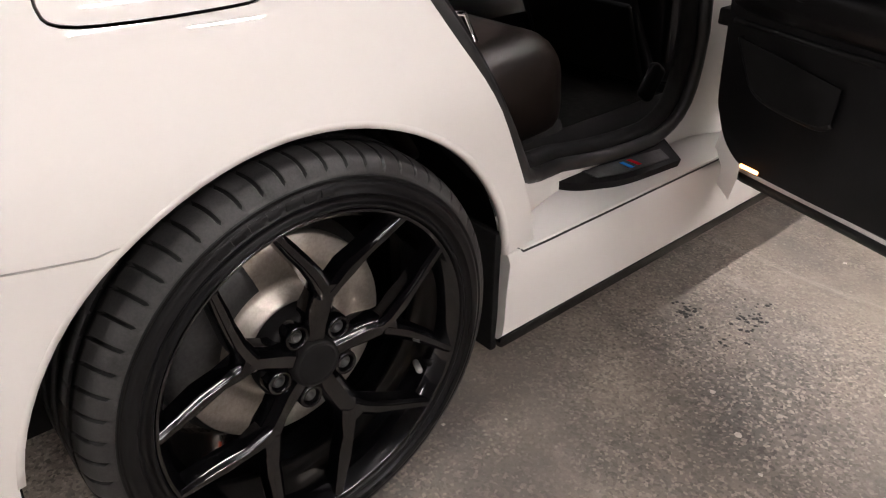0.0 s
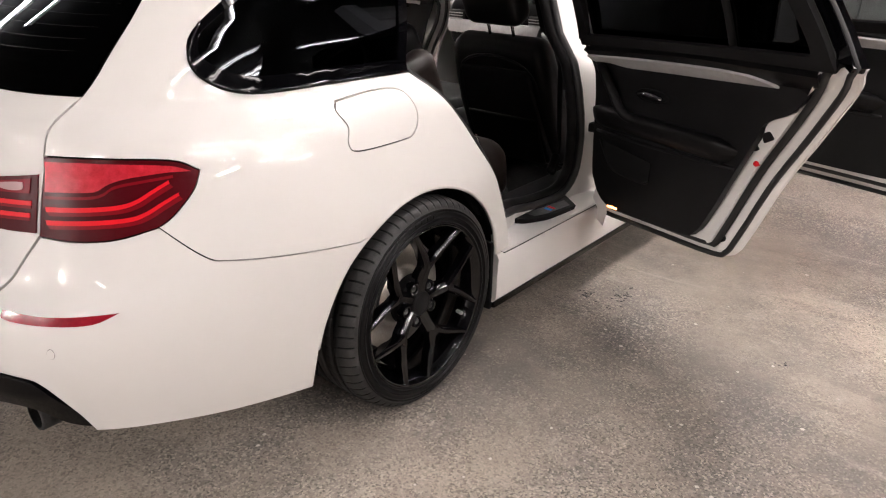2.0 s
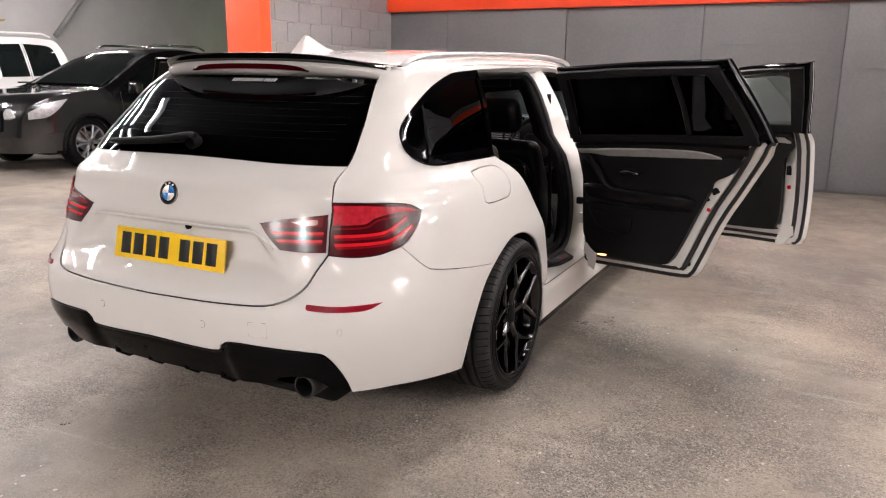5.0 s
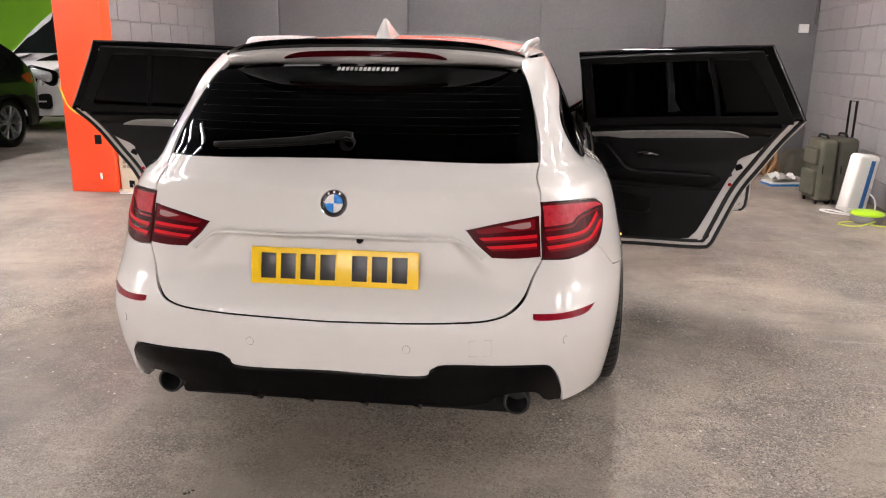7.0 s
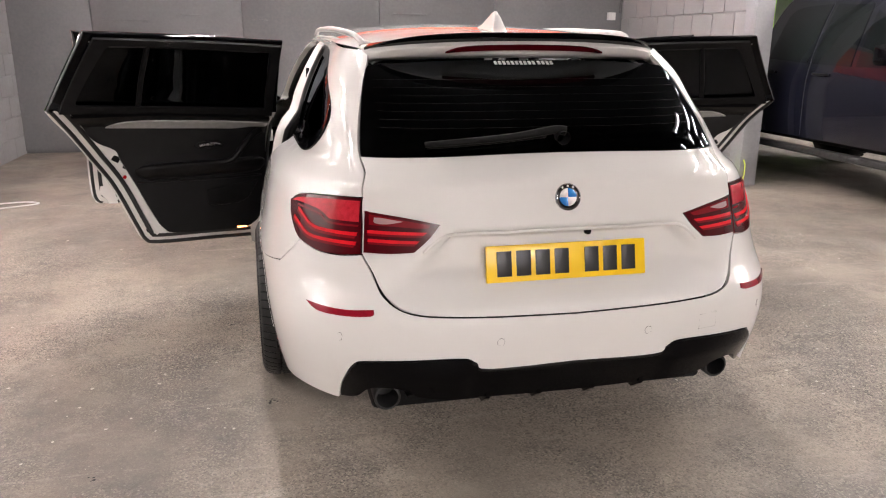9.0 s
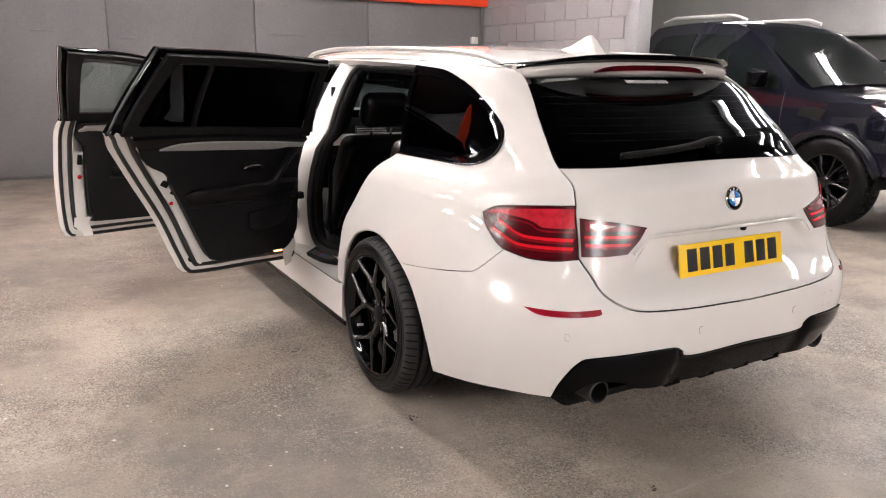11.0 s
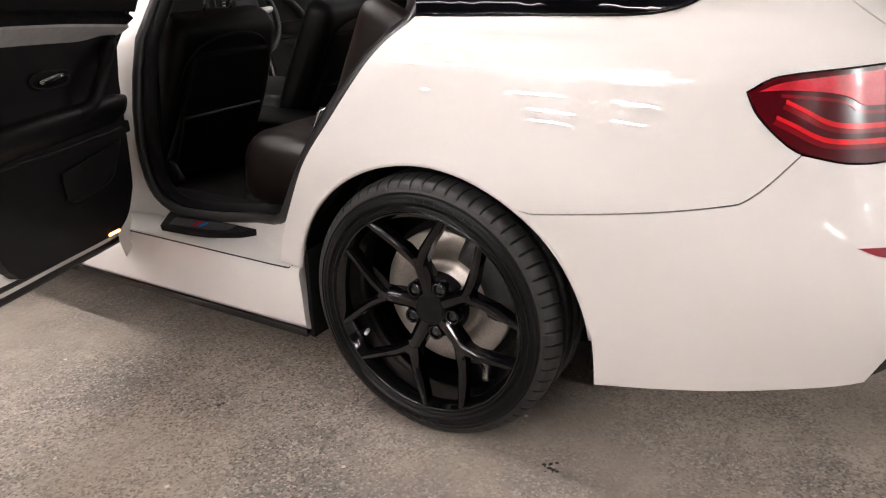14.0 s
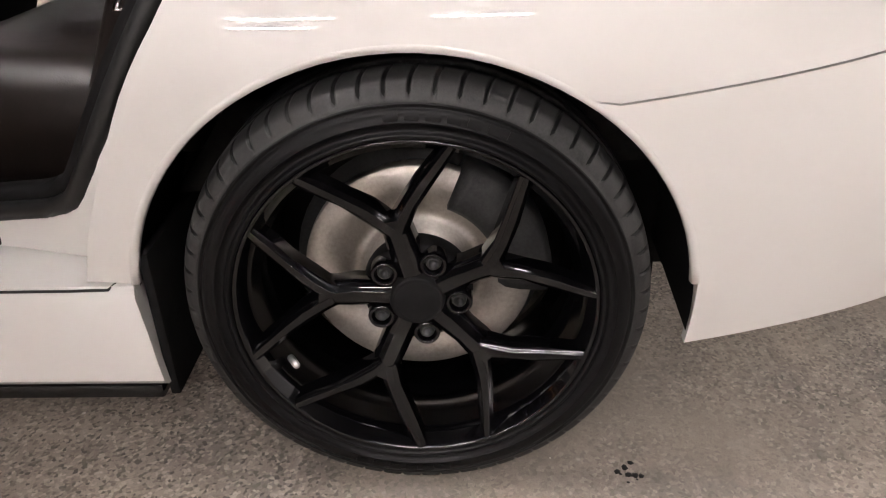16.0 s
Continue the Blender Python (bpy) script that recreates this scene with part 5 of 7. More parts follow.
FRONT_GLASS = outline(flat([(1.255, 1.02), (1.235, 1.29), (1.25, 1.318), (1.30, 1.322)]), flat([(1.30, 1.322), (1.5, 1.312), (1.73, 1.27), (2.0, 1.165), (2.24, 1.03)]), flat([(2.24, 1.03), (2.22, 1.02), (1.8, 1.02), (1.255, 1.02)]), per=5)
FRONT_FRAME = (outline(flat([(1.205, 0.99), (1.16, 1.335)]), flat([(1.16, 1.335), (1.5, 1.328), (1.74, 1.288), (2.02, 1.18), (2.35, 0.995)]), flat([(2.35, 0.995), (1.8, 0.99), (1.225, 0.99)]), per=5), inset(FRONT_GLASS, 0.004),
               outline(flat([(1.183, 1.0), (1.124, 1.357)]), flat([(1.124, 1.357), (1.5, 1.341), (1.75, 1.30), (2.05, 1.186), (2.40, 0.996)]), flat([(2.40, 0.996), (1.8, 1.0), (1.203, 1.0)]), per=5))
FRONT_STRIP = outline(flat([(2.24, 0.965), (1.9, 0.985), (1.6, 0.984), (1.3, 0.975)]), flat([(1.3, 0.975), (1.3, 0.94), (1.6, 0.945), (1.9, 0.945), (2.22, 0.93)]), flat([(2.22, 0.93), (2.24, 0.965)]), per=5)
REAR_HINGE, FRONT_HINGE = (0.905, 1.145, 0.6), (0.905, 2.37, 0.6)
for flip in (False, True):
    make_door("rear_door", "open white rear door with black lining", REAR_LOOP, REAR_CARD, REAR_GLASS, REAR_FRAME, REAR_HINGE, 69, flip, REAR_STRIP, (0.79, 0.83), True, 3.2)
    make_door("front_door", "open white front door with black lining", FRONT_LOOP, FRONT_CARD, FRONT_GLASS, FRONT_FRAME, FRONT_HINGE, 69, flip, FRONT_STRIP, (1.87, 0.83), False, 2.2)
    for y, z in ((1.19, 0.55), (1.19, 0.86)):
        part("hinge", box(0.86, 0.915, y - 0.045, y + 0.0, z - 0.03, z + 0.03, 0.006), WHITE, car, "", None, flip)
    part("check_strap", joined(tube([(0.86, 1.085, 0.66), (1.0, 1.10, 0.665)], 0.007, 6), box(0.862, 0.90, 1.06, 1.10, 0.642, 0.678, 0.006)), SATIN_BLACK, car, "black door check strap", None, flip)


# ---- pillars, front end and cabin ----
def pad(w, d, h, round_=0.06, belly=0.0):
    """A padded cushion about the origin's top-less middle."""
    half = (w / 2, d / 2, h / 2)
    r = min(round_, 0.48 * min(w, d, h))
    axes = []
    for s in half:
        arc = [s - r + r * math.tan(radians(a)) for a in (15, 30, 45)]
        axes.append([-q for q in reversed(arc)] + list(np.linspace(r - s, s - r, 5)) + arc)
    verts, faces = [], []
    for k in range(3):
        us, vs = axes[(k + 1) % 3], axes[(k + 2) % 3]
        for end in (-1, 1):
            first = len(verts)
            for u in us:
                for v in vs:
                    q = [0.0, 0.0, 0.0]
                    q[k], q[(k + 1) % 3], q[(k + 2) % 3] = end * half[k], u, v
                    core = [max(r - half[i], min(half[i] - r, q[i])) for i in range(3)]
                    away = [q[i] - core[i] for i in range(3)]
                    size = math.sqrt(sum(t * t for t in away))
                    verts.append([core[i] + r * away[i] / size for i in range(3)])
            n = len(vs)
            for i in range(len(us) - 1):
                for j in range(n - 1):
                    f = (first + i * n + j, first + (i + 1) * n + j, first + (i + 1) * n + j + 1, first + i * n + j + 1)
                    faces.append(f if end > 0 else f[::-1])
    bm = from_arrays(verts, faces, 60)
    bmesh.ops.remove_doubles(bm, verts=bm.verts[:], dist=1e-5)
    for v in bm.verts:
        k = 1 - (2 * v.co.z / h) ** 2
        v.co.y += belly * max(0, k) * (1 if v.co.y < 0 else 0) * -1
    return smooth_all(bm, 60)


def pillar(points, widths, depth):
    """A post along points (x, y, z), widths along y."""
    bm, rings = bmesh.new(), []
    for (x, y, z), w in zip(points, widths):
        shape = [(0, -w), (0.006, -w * 0.8), (0.006, w * 0.8), (0, w), (-depth, w * 0.8), (-depth, -w * 0.8)]
        rings.append([bm.verts.new((x + a, y + b, z)) for a, b in shape])
    for a, b in zip(rings, rings[1:]):
        for k in range(6):
            bm.faces.new((a[k], a[(k + 1) % 6], b[(k + 1) % 6], b[k]))
    bm.faces.new(rings[0][::-1])
    bm.faces.new(rings[-1])
    bmesh.ops.recalc_face_normals(bm, faces=bm.faces[:])
    return smooth_all(bm, 40)


zs = (0.37, 0.42, 0.5, 0.65, 0.8, 0.92, 1.0, 1.1, 1.2, 1.3, 1.362)
for flip in (False, True):
    b_post = [(float(WIDE(z)) - 0.088 - 0.06 * max(0, 0.5 - z), 1.172 - 0.015 * (z - 0.4), z) for z in zs]
    part("b_pillar", pillar(b_post, [0.085, 0.072, 0.062, 0.060, 0.058, 0.056, 0.054, 0.050, 0.048, 0.048, 0.055], 0.05), WHITE, car, "white door pillar", None, flip)
    part("pillar_trim", pillar([(x - 0.052, y, z) for x, y, z in b_post], [0.075, 0.068, 0.06, 0.06, 0.058, 0.056, 0.052, 0.05, 0.048, 0.048, 0.05], 0.05), SATIN_BLACK, car, "black inner pillar trim", None, flip)
    cant = outline([S(0.247, 1.344), S(0.7, 1.356), S(1.2, 1.359), S(1.5, 1.347), S(1.76, 1.306), S(2.06, 1.19), S(2.44, 0.98)], [S(2.44, 0.98), S(2.52, 0.98)],
                   [S(2.52, 0.98), S(2.12, 1.205), S(1.82, 1.325), S(1.55, 1.365), S(1.2, 1.378), S(0.7, 1.375), S(0.249, 1.364)], [S(0.249, 1.364), S(0.247, 1.344)], per=6)
    part("cant_rail", skin(shell, cant, [], 0.02, 0.045), WHITE, car, "", None, flip)
    inner_rail = [shell(np.array([2 + y]), np.array([z]))[0] + np.array([-0.05, 0, -0.012]) for y, z in ((0.2, 1.343), (0.7, 1.352), (1.2, 1.354), (1.55, 1.336), (1.8, 1.285), (2.1, 1.165), (2.42, 1.0))]
    part("rail_trim", tube(spline(inner_rail, 5), 0.022, 8), SATIN_BLACK, car, "", None, flip)
    # white reveal round the rear door's opening, with its rubber seal
    GAP = [(0.50, 0.458), (0.455, 0.50), (0.37, 0.635), (0.285, 0.768), (0.19, 0.89), (0.115, 0.985), (0.17, 1.12), (0.255, 1.312), (0.34, 1.328), (0.90, 1.334), (0.995, 1.315), (1.04, 1.25), (1.05, 1.0), (1.055, 0.75), (1.058, 0.55), (1.036, 0.455), (0.975, 0.410), (0.89, 0.402), (0.75, 0.412), (0.60, 0.436)]
    hole = [tuple(q) for q in spline(flat(GAP), 5, True)]
    rim_loop = outline(flat([(1.215, 0.372), (0.48, 0.372)]), flat([(0.48, 0.372), (0.44, 0.46), (0.355, 0.635), (0.265, 0.768), (0.18, 0.89), (0.104, 0.987)]), flat([(0.104, 0.987), (0.155, 1.12), (0.247, 1.345)]), flat([(0.247, 1.345), (0.6, 1.358), (1.17, 1.362)]), flat([(1.17, 1.362), (1.215, 0.9), (1.215, 0.372)]), per=5)

    def reveal(u, v):
        at = shell(u, v)
        at[:, 0] -= 0.034 + 0.056 * np.clip((u - 2.42) / 0.2, 0, 1) * np.clip((1.02 - v) / 0.1, 0.35, 1) - 0.045 * np.clip((u - 3.07) / 0.13, 0, 1) ** 1.5
        return at
    part("door_reveal", skin(reveal, rim_loop, [hole], 0.03, 0.02), WHITE, car, "white door reveal", None, flip)
    gap = [reveal(np.array([u]), np.array([v]))[0] + np.array([-0.004, 0, 0]) for u, v in hole]
    part("opening_seal", tube(gap[::2], 0.015, 8, True), SEAL, car, "black door opening seal", None, flip)
    lining = [reveal(np.array([u]), np.array([v]))[0] + np.array([-0.034, 0, 0]) for u, v in inset(hole, 0.012)]
    part("opening_lining", tube(lining[::2], 0.022, 8, True), SATIN_BLACK, car, "black lining of the door opening", None, flip)
    part("belt_anchor", pad(0.03, 0.05, 0.09, 0.014), SATIN_BLACK, car, "", Matrix.Translation((0.70, 1.10, 0.47)) @ Matrix.Rotation(radians(-35), 4, "X"), flip)
    inner = outline(flat([(0.505, 0.455), (0.470, 0.50), (0.385, 0.635), (0.30, 0.768), (0.21, 0.89), (0.14, 0.985), (0.20, 1.12), (0.29, 1.325)]), flat([(0.29, 1.325), (0.24, 1.345), (0.13, 1.34)]),
                    flat([(0.13, 1.34), (0.03, 1.1), (0.03, 0.98)]), flat([(0.03, 0.98), (0.1, 0.8), (0.35, 0.50), (0.45, 0.455)]), flat([(0.45, 0.455), (0.505, 0.455)]), per=5)

    def step_in(u, v):
        at = shell(u, v)
        at[:, 0] -= 0.05 + 0.25 * np.clip(0.0, 0, 1)
        return at
    part("c_pillar_trim", skin(step_in, inner, [], 0.03, 0.02), SATIN_BLACK, car, "", None, flip)
    part("striker", tube([(0.85, 0.300, 0.768), (0.855, 0.338, 0.766), (0.855, 0.365, 0.722), (0.85, 0.33, 0.722)], 0.0055, 6), CHROME, car, "steel door striker", None, flip)
    wall = outline(flat([(-0.45, 0.45), (-0.45, 0.97)]), flat([(-0.45, 0.97), (0.05, 0.97)]), flat([(0.05, 0.98), (0.12, 0.8), (0.4, 0.40)]), flat([(0.4, 0.40), (-0.45, 0.45)]), per=3)
    part("side_lining", skin(lambda u, v: np.stack([0.70 + 0 * u, u - 2, v], -1), wall, [], 0.08, 0.02), CARPET, car, "", None, flip)
    # front wing
    wing = outline([S(2.275, 0.36), S(2.31, 0.6), S(2.39, 0.8), S(2.44, 0.955)], [S(2.44, 0.955), S(2.9, 0.93), S(3.3, 0.87), S(3.6, 0.78)], [S(3.6, 0.78), S(3.66, 0.6), S(3.64, 0.45)],
                   [S(3.64, 0.45), S(3.37, 0.40)], [S(2.968 + 0.40 * math.cos(t), 0.30 + 0.38 * math.sin(t)) for t in np.linspace(0.26, math.pi - 0.08, 16)], [S(2.569, 0.33), S(2.275, 0.36)], per=5)
    part("front_wing", skin(shell, inset(wing, 0.002), [], 0.04, 0.012), WHITE, car, "", None, flip)
    lampside = outline([S(3.42, 0.79), S(3.62, 0.755), S(3.74, 0.70)], [S(3.74, 0.70), S(3.74, 0.63), S(3.66, 0.62)], [S(3.66, 0.62), S(3.52, 0.70), S(3.42, 0.79)], per=4)
    part("headlamp", skin(shell, lampside, [], 0.03, 0.03, 0.004), GLASS, car, "clear headlamp", None, flip)

BONNET_MID = curve((2.35, 1.03), (2.7, 0.995), (3.1, 0.95), (3.5, 0.87), (3.78, 0.74))


def bonnet_at(u, y):
    edge = shell(np.array([2 + y]), np.array([max(0.62, 0.955 - 0.11 * max(0, y - 2.44) - 0.10 * max(0, y - 3.1))]))[0]
    z = edge[2] + (float(BONNET_MID(y)) - edge[2]) * (1 - abs(u) ** 2.4) ** 0.6
    return Vector((edge[0] * u * 0.985, y, z))


part("bonnet", sheet(bonnet_at, np.sin(np.linspace(-math.pi / 2, math.pi / 2, 31)), np.linspace(2.42, 3.8, 24), 0.012), WHITE, car)
part("front_bumper", sheet(lambda u, v: Vector((0.86 * u, 3.84 - 0.42 * abs(u) ** 2.6 - 0.05 * abs(v - 0.45) ** 2 * 4, 0.19 + 0.55 * v)), np.linspace(-1, 1, 31), np.linspace(0, 1, 12), 0.012), WHITE, car)
for s in (1, -1):
    part("kidney_grille", box(s * 0.17 - 0.14, s * 0.17 + 0.14, 3.78, 3.845, 0.55, 0.72, 0.03, 3), PIANO, car, "black grille")
part("lower_grille", box(-0.5, 0.5, 3.79, 3.85, 0.24, 0.36, 0.02), SATIN_BLACK, car)


def screen_at(u, v):
    y, z = 1.98 + 0.62 * v, 1.338 - 0.335 * v
    half = 0.545 + 0.20 * v
    return Vector((half * u, y - 0.13 * u * u + 0.06, z + 0.03 * (1 - u * u) * (1 - v)))


part("windscreen", sheet(screen_at, np.linspace(-1, 1, 21), np.linspace(0, 1, 12), 0.005), GLASS, car, "clear windscreen")
part("scuttle", box(-0.72, 0.72, 2.42, 2.62, 0.93, 0.99, 0.02), SATIN_BLACK, car)
part("rear_underbody", box(-0.60, 0.60, -0.90, -0.45, 0.285, 0.34, 0.02), SATIN_BLACK, car)
part("underbody", box(-0.60, 0.60, -0.85, 3.5, 0.19, 0.30, 0.02), SATIN_BLACK, car, "black underbody")
part("engine_bay", box(-0.56, 0.56, 2.5, 3.6, 0.30, 0.72, 0.02), SATIN_BLACK, car)
part("cabin_floor", box(-0.80, 0.80, 0.42, 2.6, 0.30, 0.335, 0.005), CARPET, car, "black carpeted cabin floor")
part("boot_floor", box(-0.70, 0.70, -0.9, 0.35, 0.55, 0.60, 0.005), CARPET, car)
part("boot_lining", box(-0.56, 0.56, -0.84, -0.80, 0.60, 0.95, 0.01), CARPET, car)
part("load_cover", box(-0.64, 0.64, -0.62, 0.05, 0.955, 0.968, 0.004), CARPET, car)
part("tunnel", box(-0.13, 0.13, 0.6, 2.3, 0.335, 0.52, 0.03), LEATHER, car)

def front_seat(x):
    lean = Matrix.Translation((x, 1.39, 0.40)) @ Matrix.Rotation(radians(24), 4, "X")
    back = pad(0.50, 0.13, 0.60, 0.055, 0.02)
    for v in back.verts:
        k = (v.co.z + 0.30) / 0.60
        v.co.x *= 1.04 - 0.24 * max(0, k - 0.35) ** 1.5
    seat = part("front_seat", back, LEATHER, car, "black leather front seat", lean @ Matrix.Translation((0, 0, 0.30)))
    shell_back = pad(0.41, 0.03, 0.46, 0.014, 0.006)
    for v in shell_back.verts:
        v.co.x *= 1.06 - 0.22 * max(0, (v.co.z + 0.25) / 0.5)
    part("seat_backboard", shell_back, SATIN_BLACK, seat, "", lean @ Matrix.Translation((0, -0.078, 0.27)))
    part("seat_pocket", pad(0.37, 0.025, 0.24, 0.011), LEATHER, seat, "", lean @ Matrix.Translation((0, -0.094, 0.16)))
    part("seat_piping", tube(spline([(-0.2, -0.072, 0.05), (-0.215, -0.076, 0.3), (-0.17, -0.078, 0.50), (0, -0.080, 0.56), (0.17, -0.078, 0.50), (0.215, -0.076, 0.3), (0.2, -0.072, 0.05)], 6), 0.006, 6), LEATHER, seat, "", lean)
    part("seat_base", pad(0.52, 0.52, 0.2, 0.06), LEATHER, seat, "", Matrix.Translation((x, 1.62, 0.46)))
    part("seat_rail", box(x - 0.22, x + 0.22, 1.4, 1.85, 0.335, 0.40, 0.01), DARK_METAL, seat)
    head = pad(0.285, 0.12, 0.20, 0.055, 0.012)
    for v in head.verts:
        v.co.x *= 1 - 0.5 * max(0, v.co.z) 
    part("headrest", head, LEATHER, seat, "black leather headrest", lean @ Matrix.Translation((0, 0.02, 0.755)))
    for s in (-0.06, 0.06):
        part("headrest_post", tube([(s, 0.015, 0.56), (s, 0.018, 0.68)], 0.0065, 8), CHROME, seat, "", lean)
    return seat


for x in (0.37, -0.37):
    front_seat(x)
bench = part("rear_seat", pad(1.34, 0.54, 0.27, 0.10), SEAT_LEATHER, car, "dark brown leather rear bench", Matrix.Translation((0, 0.60, 0.47)) @ Matrix.Rotation(radians(6), 4, "X"))
part("bench_plinth", box(-0.665, 0.665, 0.36, 0.845, 0.305, 0.44, 0.03), CARPET, bench)
for x in (-0.44, 0.0, 0.44):
    part("bench_back", pad(0.42, 0.14, 0.56, 0.05, 0.02), SEAT_LEATHER, bench, "", Matrix.Translation((x, 0.32, 0.60)) @ Matrix.Rotation(radians(22), 4, "X") @ Matrix.Translation((0, 0, 0.22)))
for x in (-0.44, 0.44):
    part("headrest", pad(0.25, 0.09, 0.13, 0.04), SEAT_LEATHER, bench, "", Matrix.Translation((x, 0.10, 1.08)) @ Matrix.Rotation(radians(15), 4, "X"))
for flip in (False, True):
    part("seat_bolster", pad(0.10, 0.2, 0.55, 0.045), SEAT_LEATHER, bench, "", Matrix.Translation((0.665, 0.33, 0.74)) @ Matrix.Rotation(radians(24), 4, "X"), flip)

dash = part("dashboard", pad(1.42, 0.46, 0.30, 0.08), SATIN_BLACK, car, "black dashboard with aluminium trim", Matrix.Translation((0, 2.36, 0.85)))
part("dash_trim", box(-0.68, 0.68, 2.11, 2.14, 0.795, 0.870, 0.008), ALU, dash, "aluminium dashboard trim")
for x in (-0.62, -0.06, 0.06, 0.62):
    part("air_vent", box(x - 0.055, x + 0.055, 2.11, 2.135, 0.872, 0.922, 0.008), DARK_METAL, dash)
    for k in range(3):
        part("vent_slat", box(x - 0.05, x + 0.05, 2.104, 2.112, 0.873 + 0.015 * k, 0.877 + 0.015 * k), ALU, dash)
part("screen", box(-0.13, 0.13, 2.16, 2.18, 0.935, 1.03, 0.008), PIANO, dash, "dark dashboard screen")
part("centre_console", pad(0.26, 0.5, 0.25, 0.05), SATIN_BLACK, dash, "", Matrix.Translation((0, 2.05, 0.66)))
wheel_pose = Matrix.Translation((0.37, 1.76, 0.875)) @ Matrix.Rotation(radians(-25), 4, "X")
ring = part("steering_wheel", tube([(0.185 * math.cos(a), 0, 0.185 * math.sin(a)) for a in np.linspace(0, 2 * math.pi, 40, endpoint=False)], 0.017, 10, True), LEATHER, car, "black steering wheel", wheel_pose)
part("wheel_boss", pad(0.17, 0.06, 0.15, 0.025), SATIN_BLACK, ring, "", wheel_pose)
for a in (0.05, math.pi - 0.05, -math.pi / 2):
    part("wheel_spoke", tube([(0.06 * math.cos(a), 0.01, 0.06 * math.sin(a)), (0.178 * math.cos(a), 0, 0.178 * math.sin(a))], [0.02, 0.014], 8), ALU, ring, "", wheel_pose)
part("mirror_inside", pad(0.22, 0.03, 0.07, 0.012), SATIN_BLACK, car, "black rear-view mirror", Matrix.Translation((0, 1.93, 1.27)))
for flip in (False, True):
    part("seat_belt", tube(spline([(0.66, 1.13, 1.22), (0.675, 1.14, 0.9), (0.68, 1.17, 0.5)], 6), 0.012, 4), SATIN_BLACK, car, "black seat belt", None, flip)


# ---- pillars and things in the bay ----
post = structure(part("pillar_orange", box(-3.93, -3.46, 3.68, 3.86, 0, H, 0.01), ORANGE), "bright orange painted square pillar", "pillar")
part("pillar_mark", box(-3.62, -3.60, 3.676, 3.6795, 0.13, 0.19), STICKER, post)
part("scuff", box(-3.64, -3.57, 3.6765, 3.6795, 0.47, 0.56), SATIN_BLACK, post)
structure(part("pillar_grey", box(3.55, 3.74, 3.33, 3.51, 0, H, 0.008), mottled("light_grey_pillar_paint", (0.20, 0.20, 0.21), (0.27, 0.27, 0.28), 1.5, (0.45, 0.6), 0.001, 40)), "grey painted steel pillar", "pillar")

YELLOW_CABLE = material("yellow_cable", (0.75, 0.5, 0.03), 0.5)
LIME_CABLE = material("lime_cable", (0.55, 0.62, 0.08), 0.45)
WHITE_PLASTIC = mottled("white_plastic", (0.66, 0.65, 0.63), (0.76, 0.75, 0.73), 4, (0.35, 0.45), 0, 60)
CREAM = mottled("cream_plastic", (0.55, 0.5, 0.38), (0.68, 0.63, 0.5), 3, (0.4, 0.5), 0, 50)
OLIVE = mottled("olive_canvas", (0.045, 0.045, 0.03), (0.085, 0.083, 0.06), 10, (0.75, 0.9), 0.002, 400)
DARK_CANVAS = mottled("dark_canvas", (0.03, 0.029, 0.02), (0.06, 0.057, 0.042), 10, (0.75, 0.9), 0.002, 400)
WOOD = mottled("pale_brown_wood", (0.22, 0.11, 0.045), (0.42, 0.24, 0.11), 12, (0.5, 0.65), 0.002, 90)
PAPER = mottled("white_paper", (0.6, 0.58, 0.55), (0.75, 0.74, 0.71), 5, (0.6, 0.7), 0, 60)
BLUE_PLASTIC = material("blue_panel", (0.02, 0.12, 0.32), 0.3)

loop_line = spline([(-3.94, 3.672, 1.02), (-3.86, 3.668, 0.82), (-3.70, 3.666, 0.74), (-3.56, 3.668, 0.80), (-3.455, 3.672, 1.0), (-3.45, 3.72, 1.18)], 8)
tagged(part("cable", tube(loop_line, 0.0075, 6), YELLOW_CABLE), "yellow cable hanging in a loop on the orange pillar", "cable")

# cream tower heater beside the orange pillar
at = pose(-3.33, 3.80, 0, 0, 0, -8)
heater = thing("tower_heater", "cream plastic tower heater with grille slots by the orange pillar", "heater", "", at)
part("body", box(-0.11, 0.11, -0.09, 0.09, 0.012, 0.56, 0.025, 3), CREAM, heater)
part("base", box(-0.12, 0.12, -0.11, 0.11, 0.0, 0.03, 0.008), CREAM, heater)
# Slots are thin raised bars; their shade is in the darker colour
for r in range(5):
    for c in range(3):
        part("slot", box(-0.055 + 0.045 * c, -0.02 + 0.045 * c, -0.0935, -0.0895, 0.24 + 0.042 * r, 0.272 + 0.042 * r, 0.001), material("slot_shade", (0.3, 0.27, 0.2), 0.6) if (r, c) == (0, 0) else bpy.data.materials["slot_shade"], heater)
part("socket_box", box(0.0, 0.06, -0.096, -0.088, 0.05, 0.12, 0.003), SATIN_BLACK, heater, "black cable socket")
lead = spline([(-3.30, 3.70, 0.08), (-3.22, 3.62, 0.008), (-3.0, 3.66, 0.008), (-2.82, 3.78, 0.008), (-2.95, 3.86, 0.008), (-3.18, 3.80, 0.008), (-3.28, 3.64, 0.008), (-3.4, 3.62, 0.008)], 8)
tagged(part("power_lead", tube(lead, 0.006, 6), WHITE_PLASTIC), "white power lead coiled on the floor", "cable")

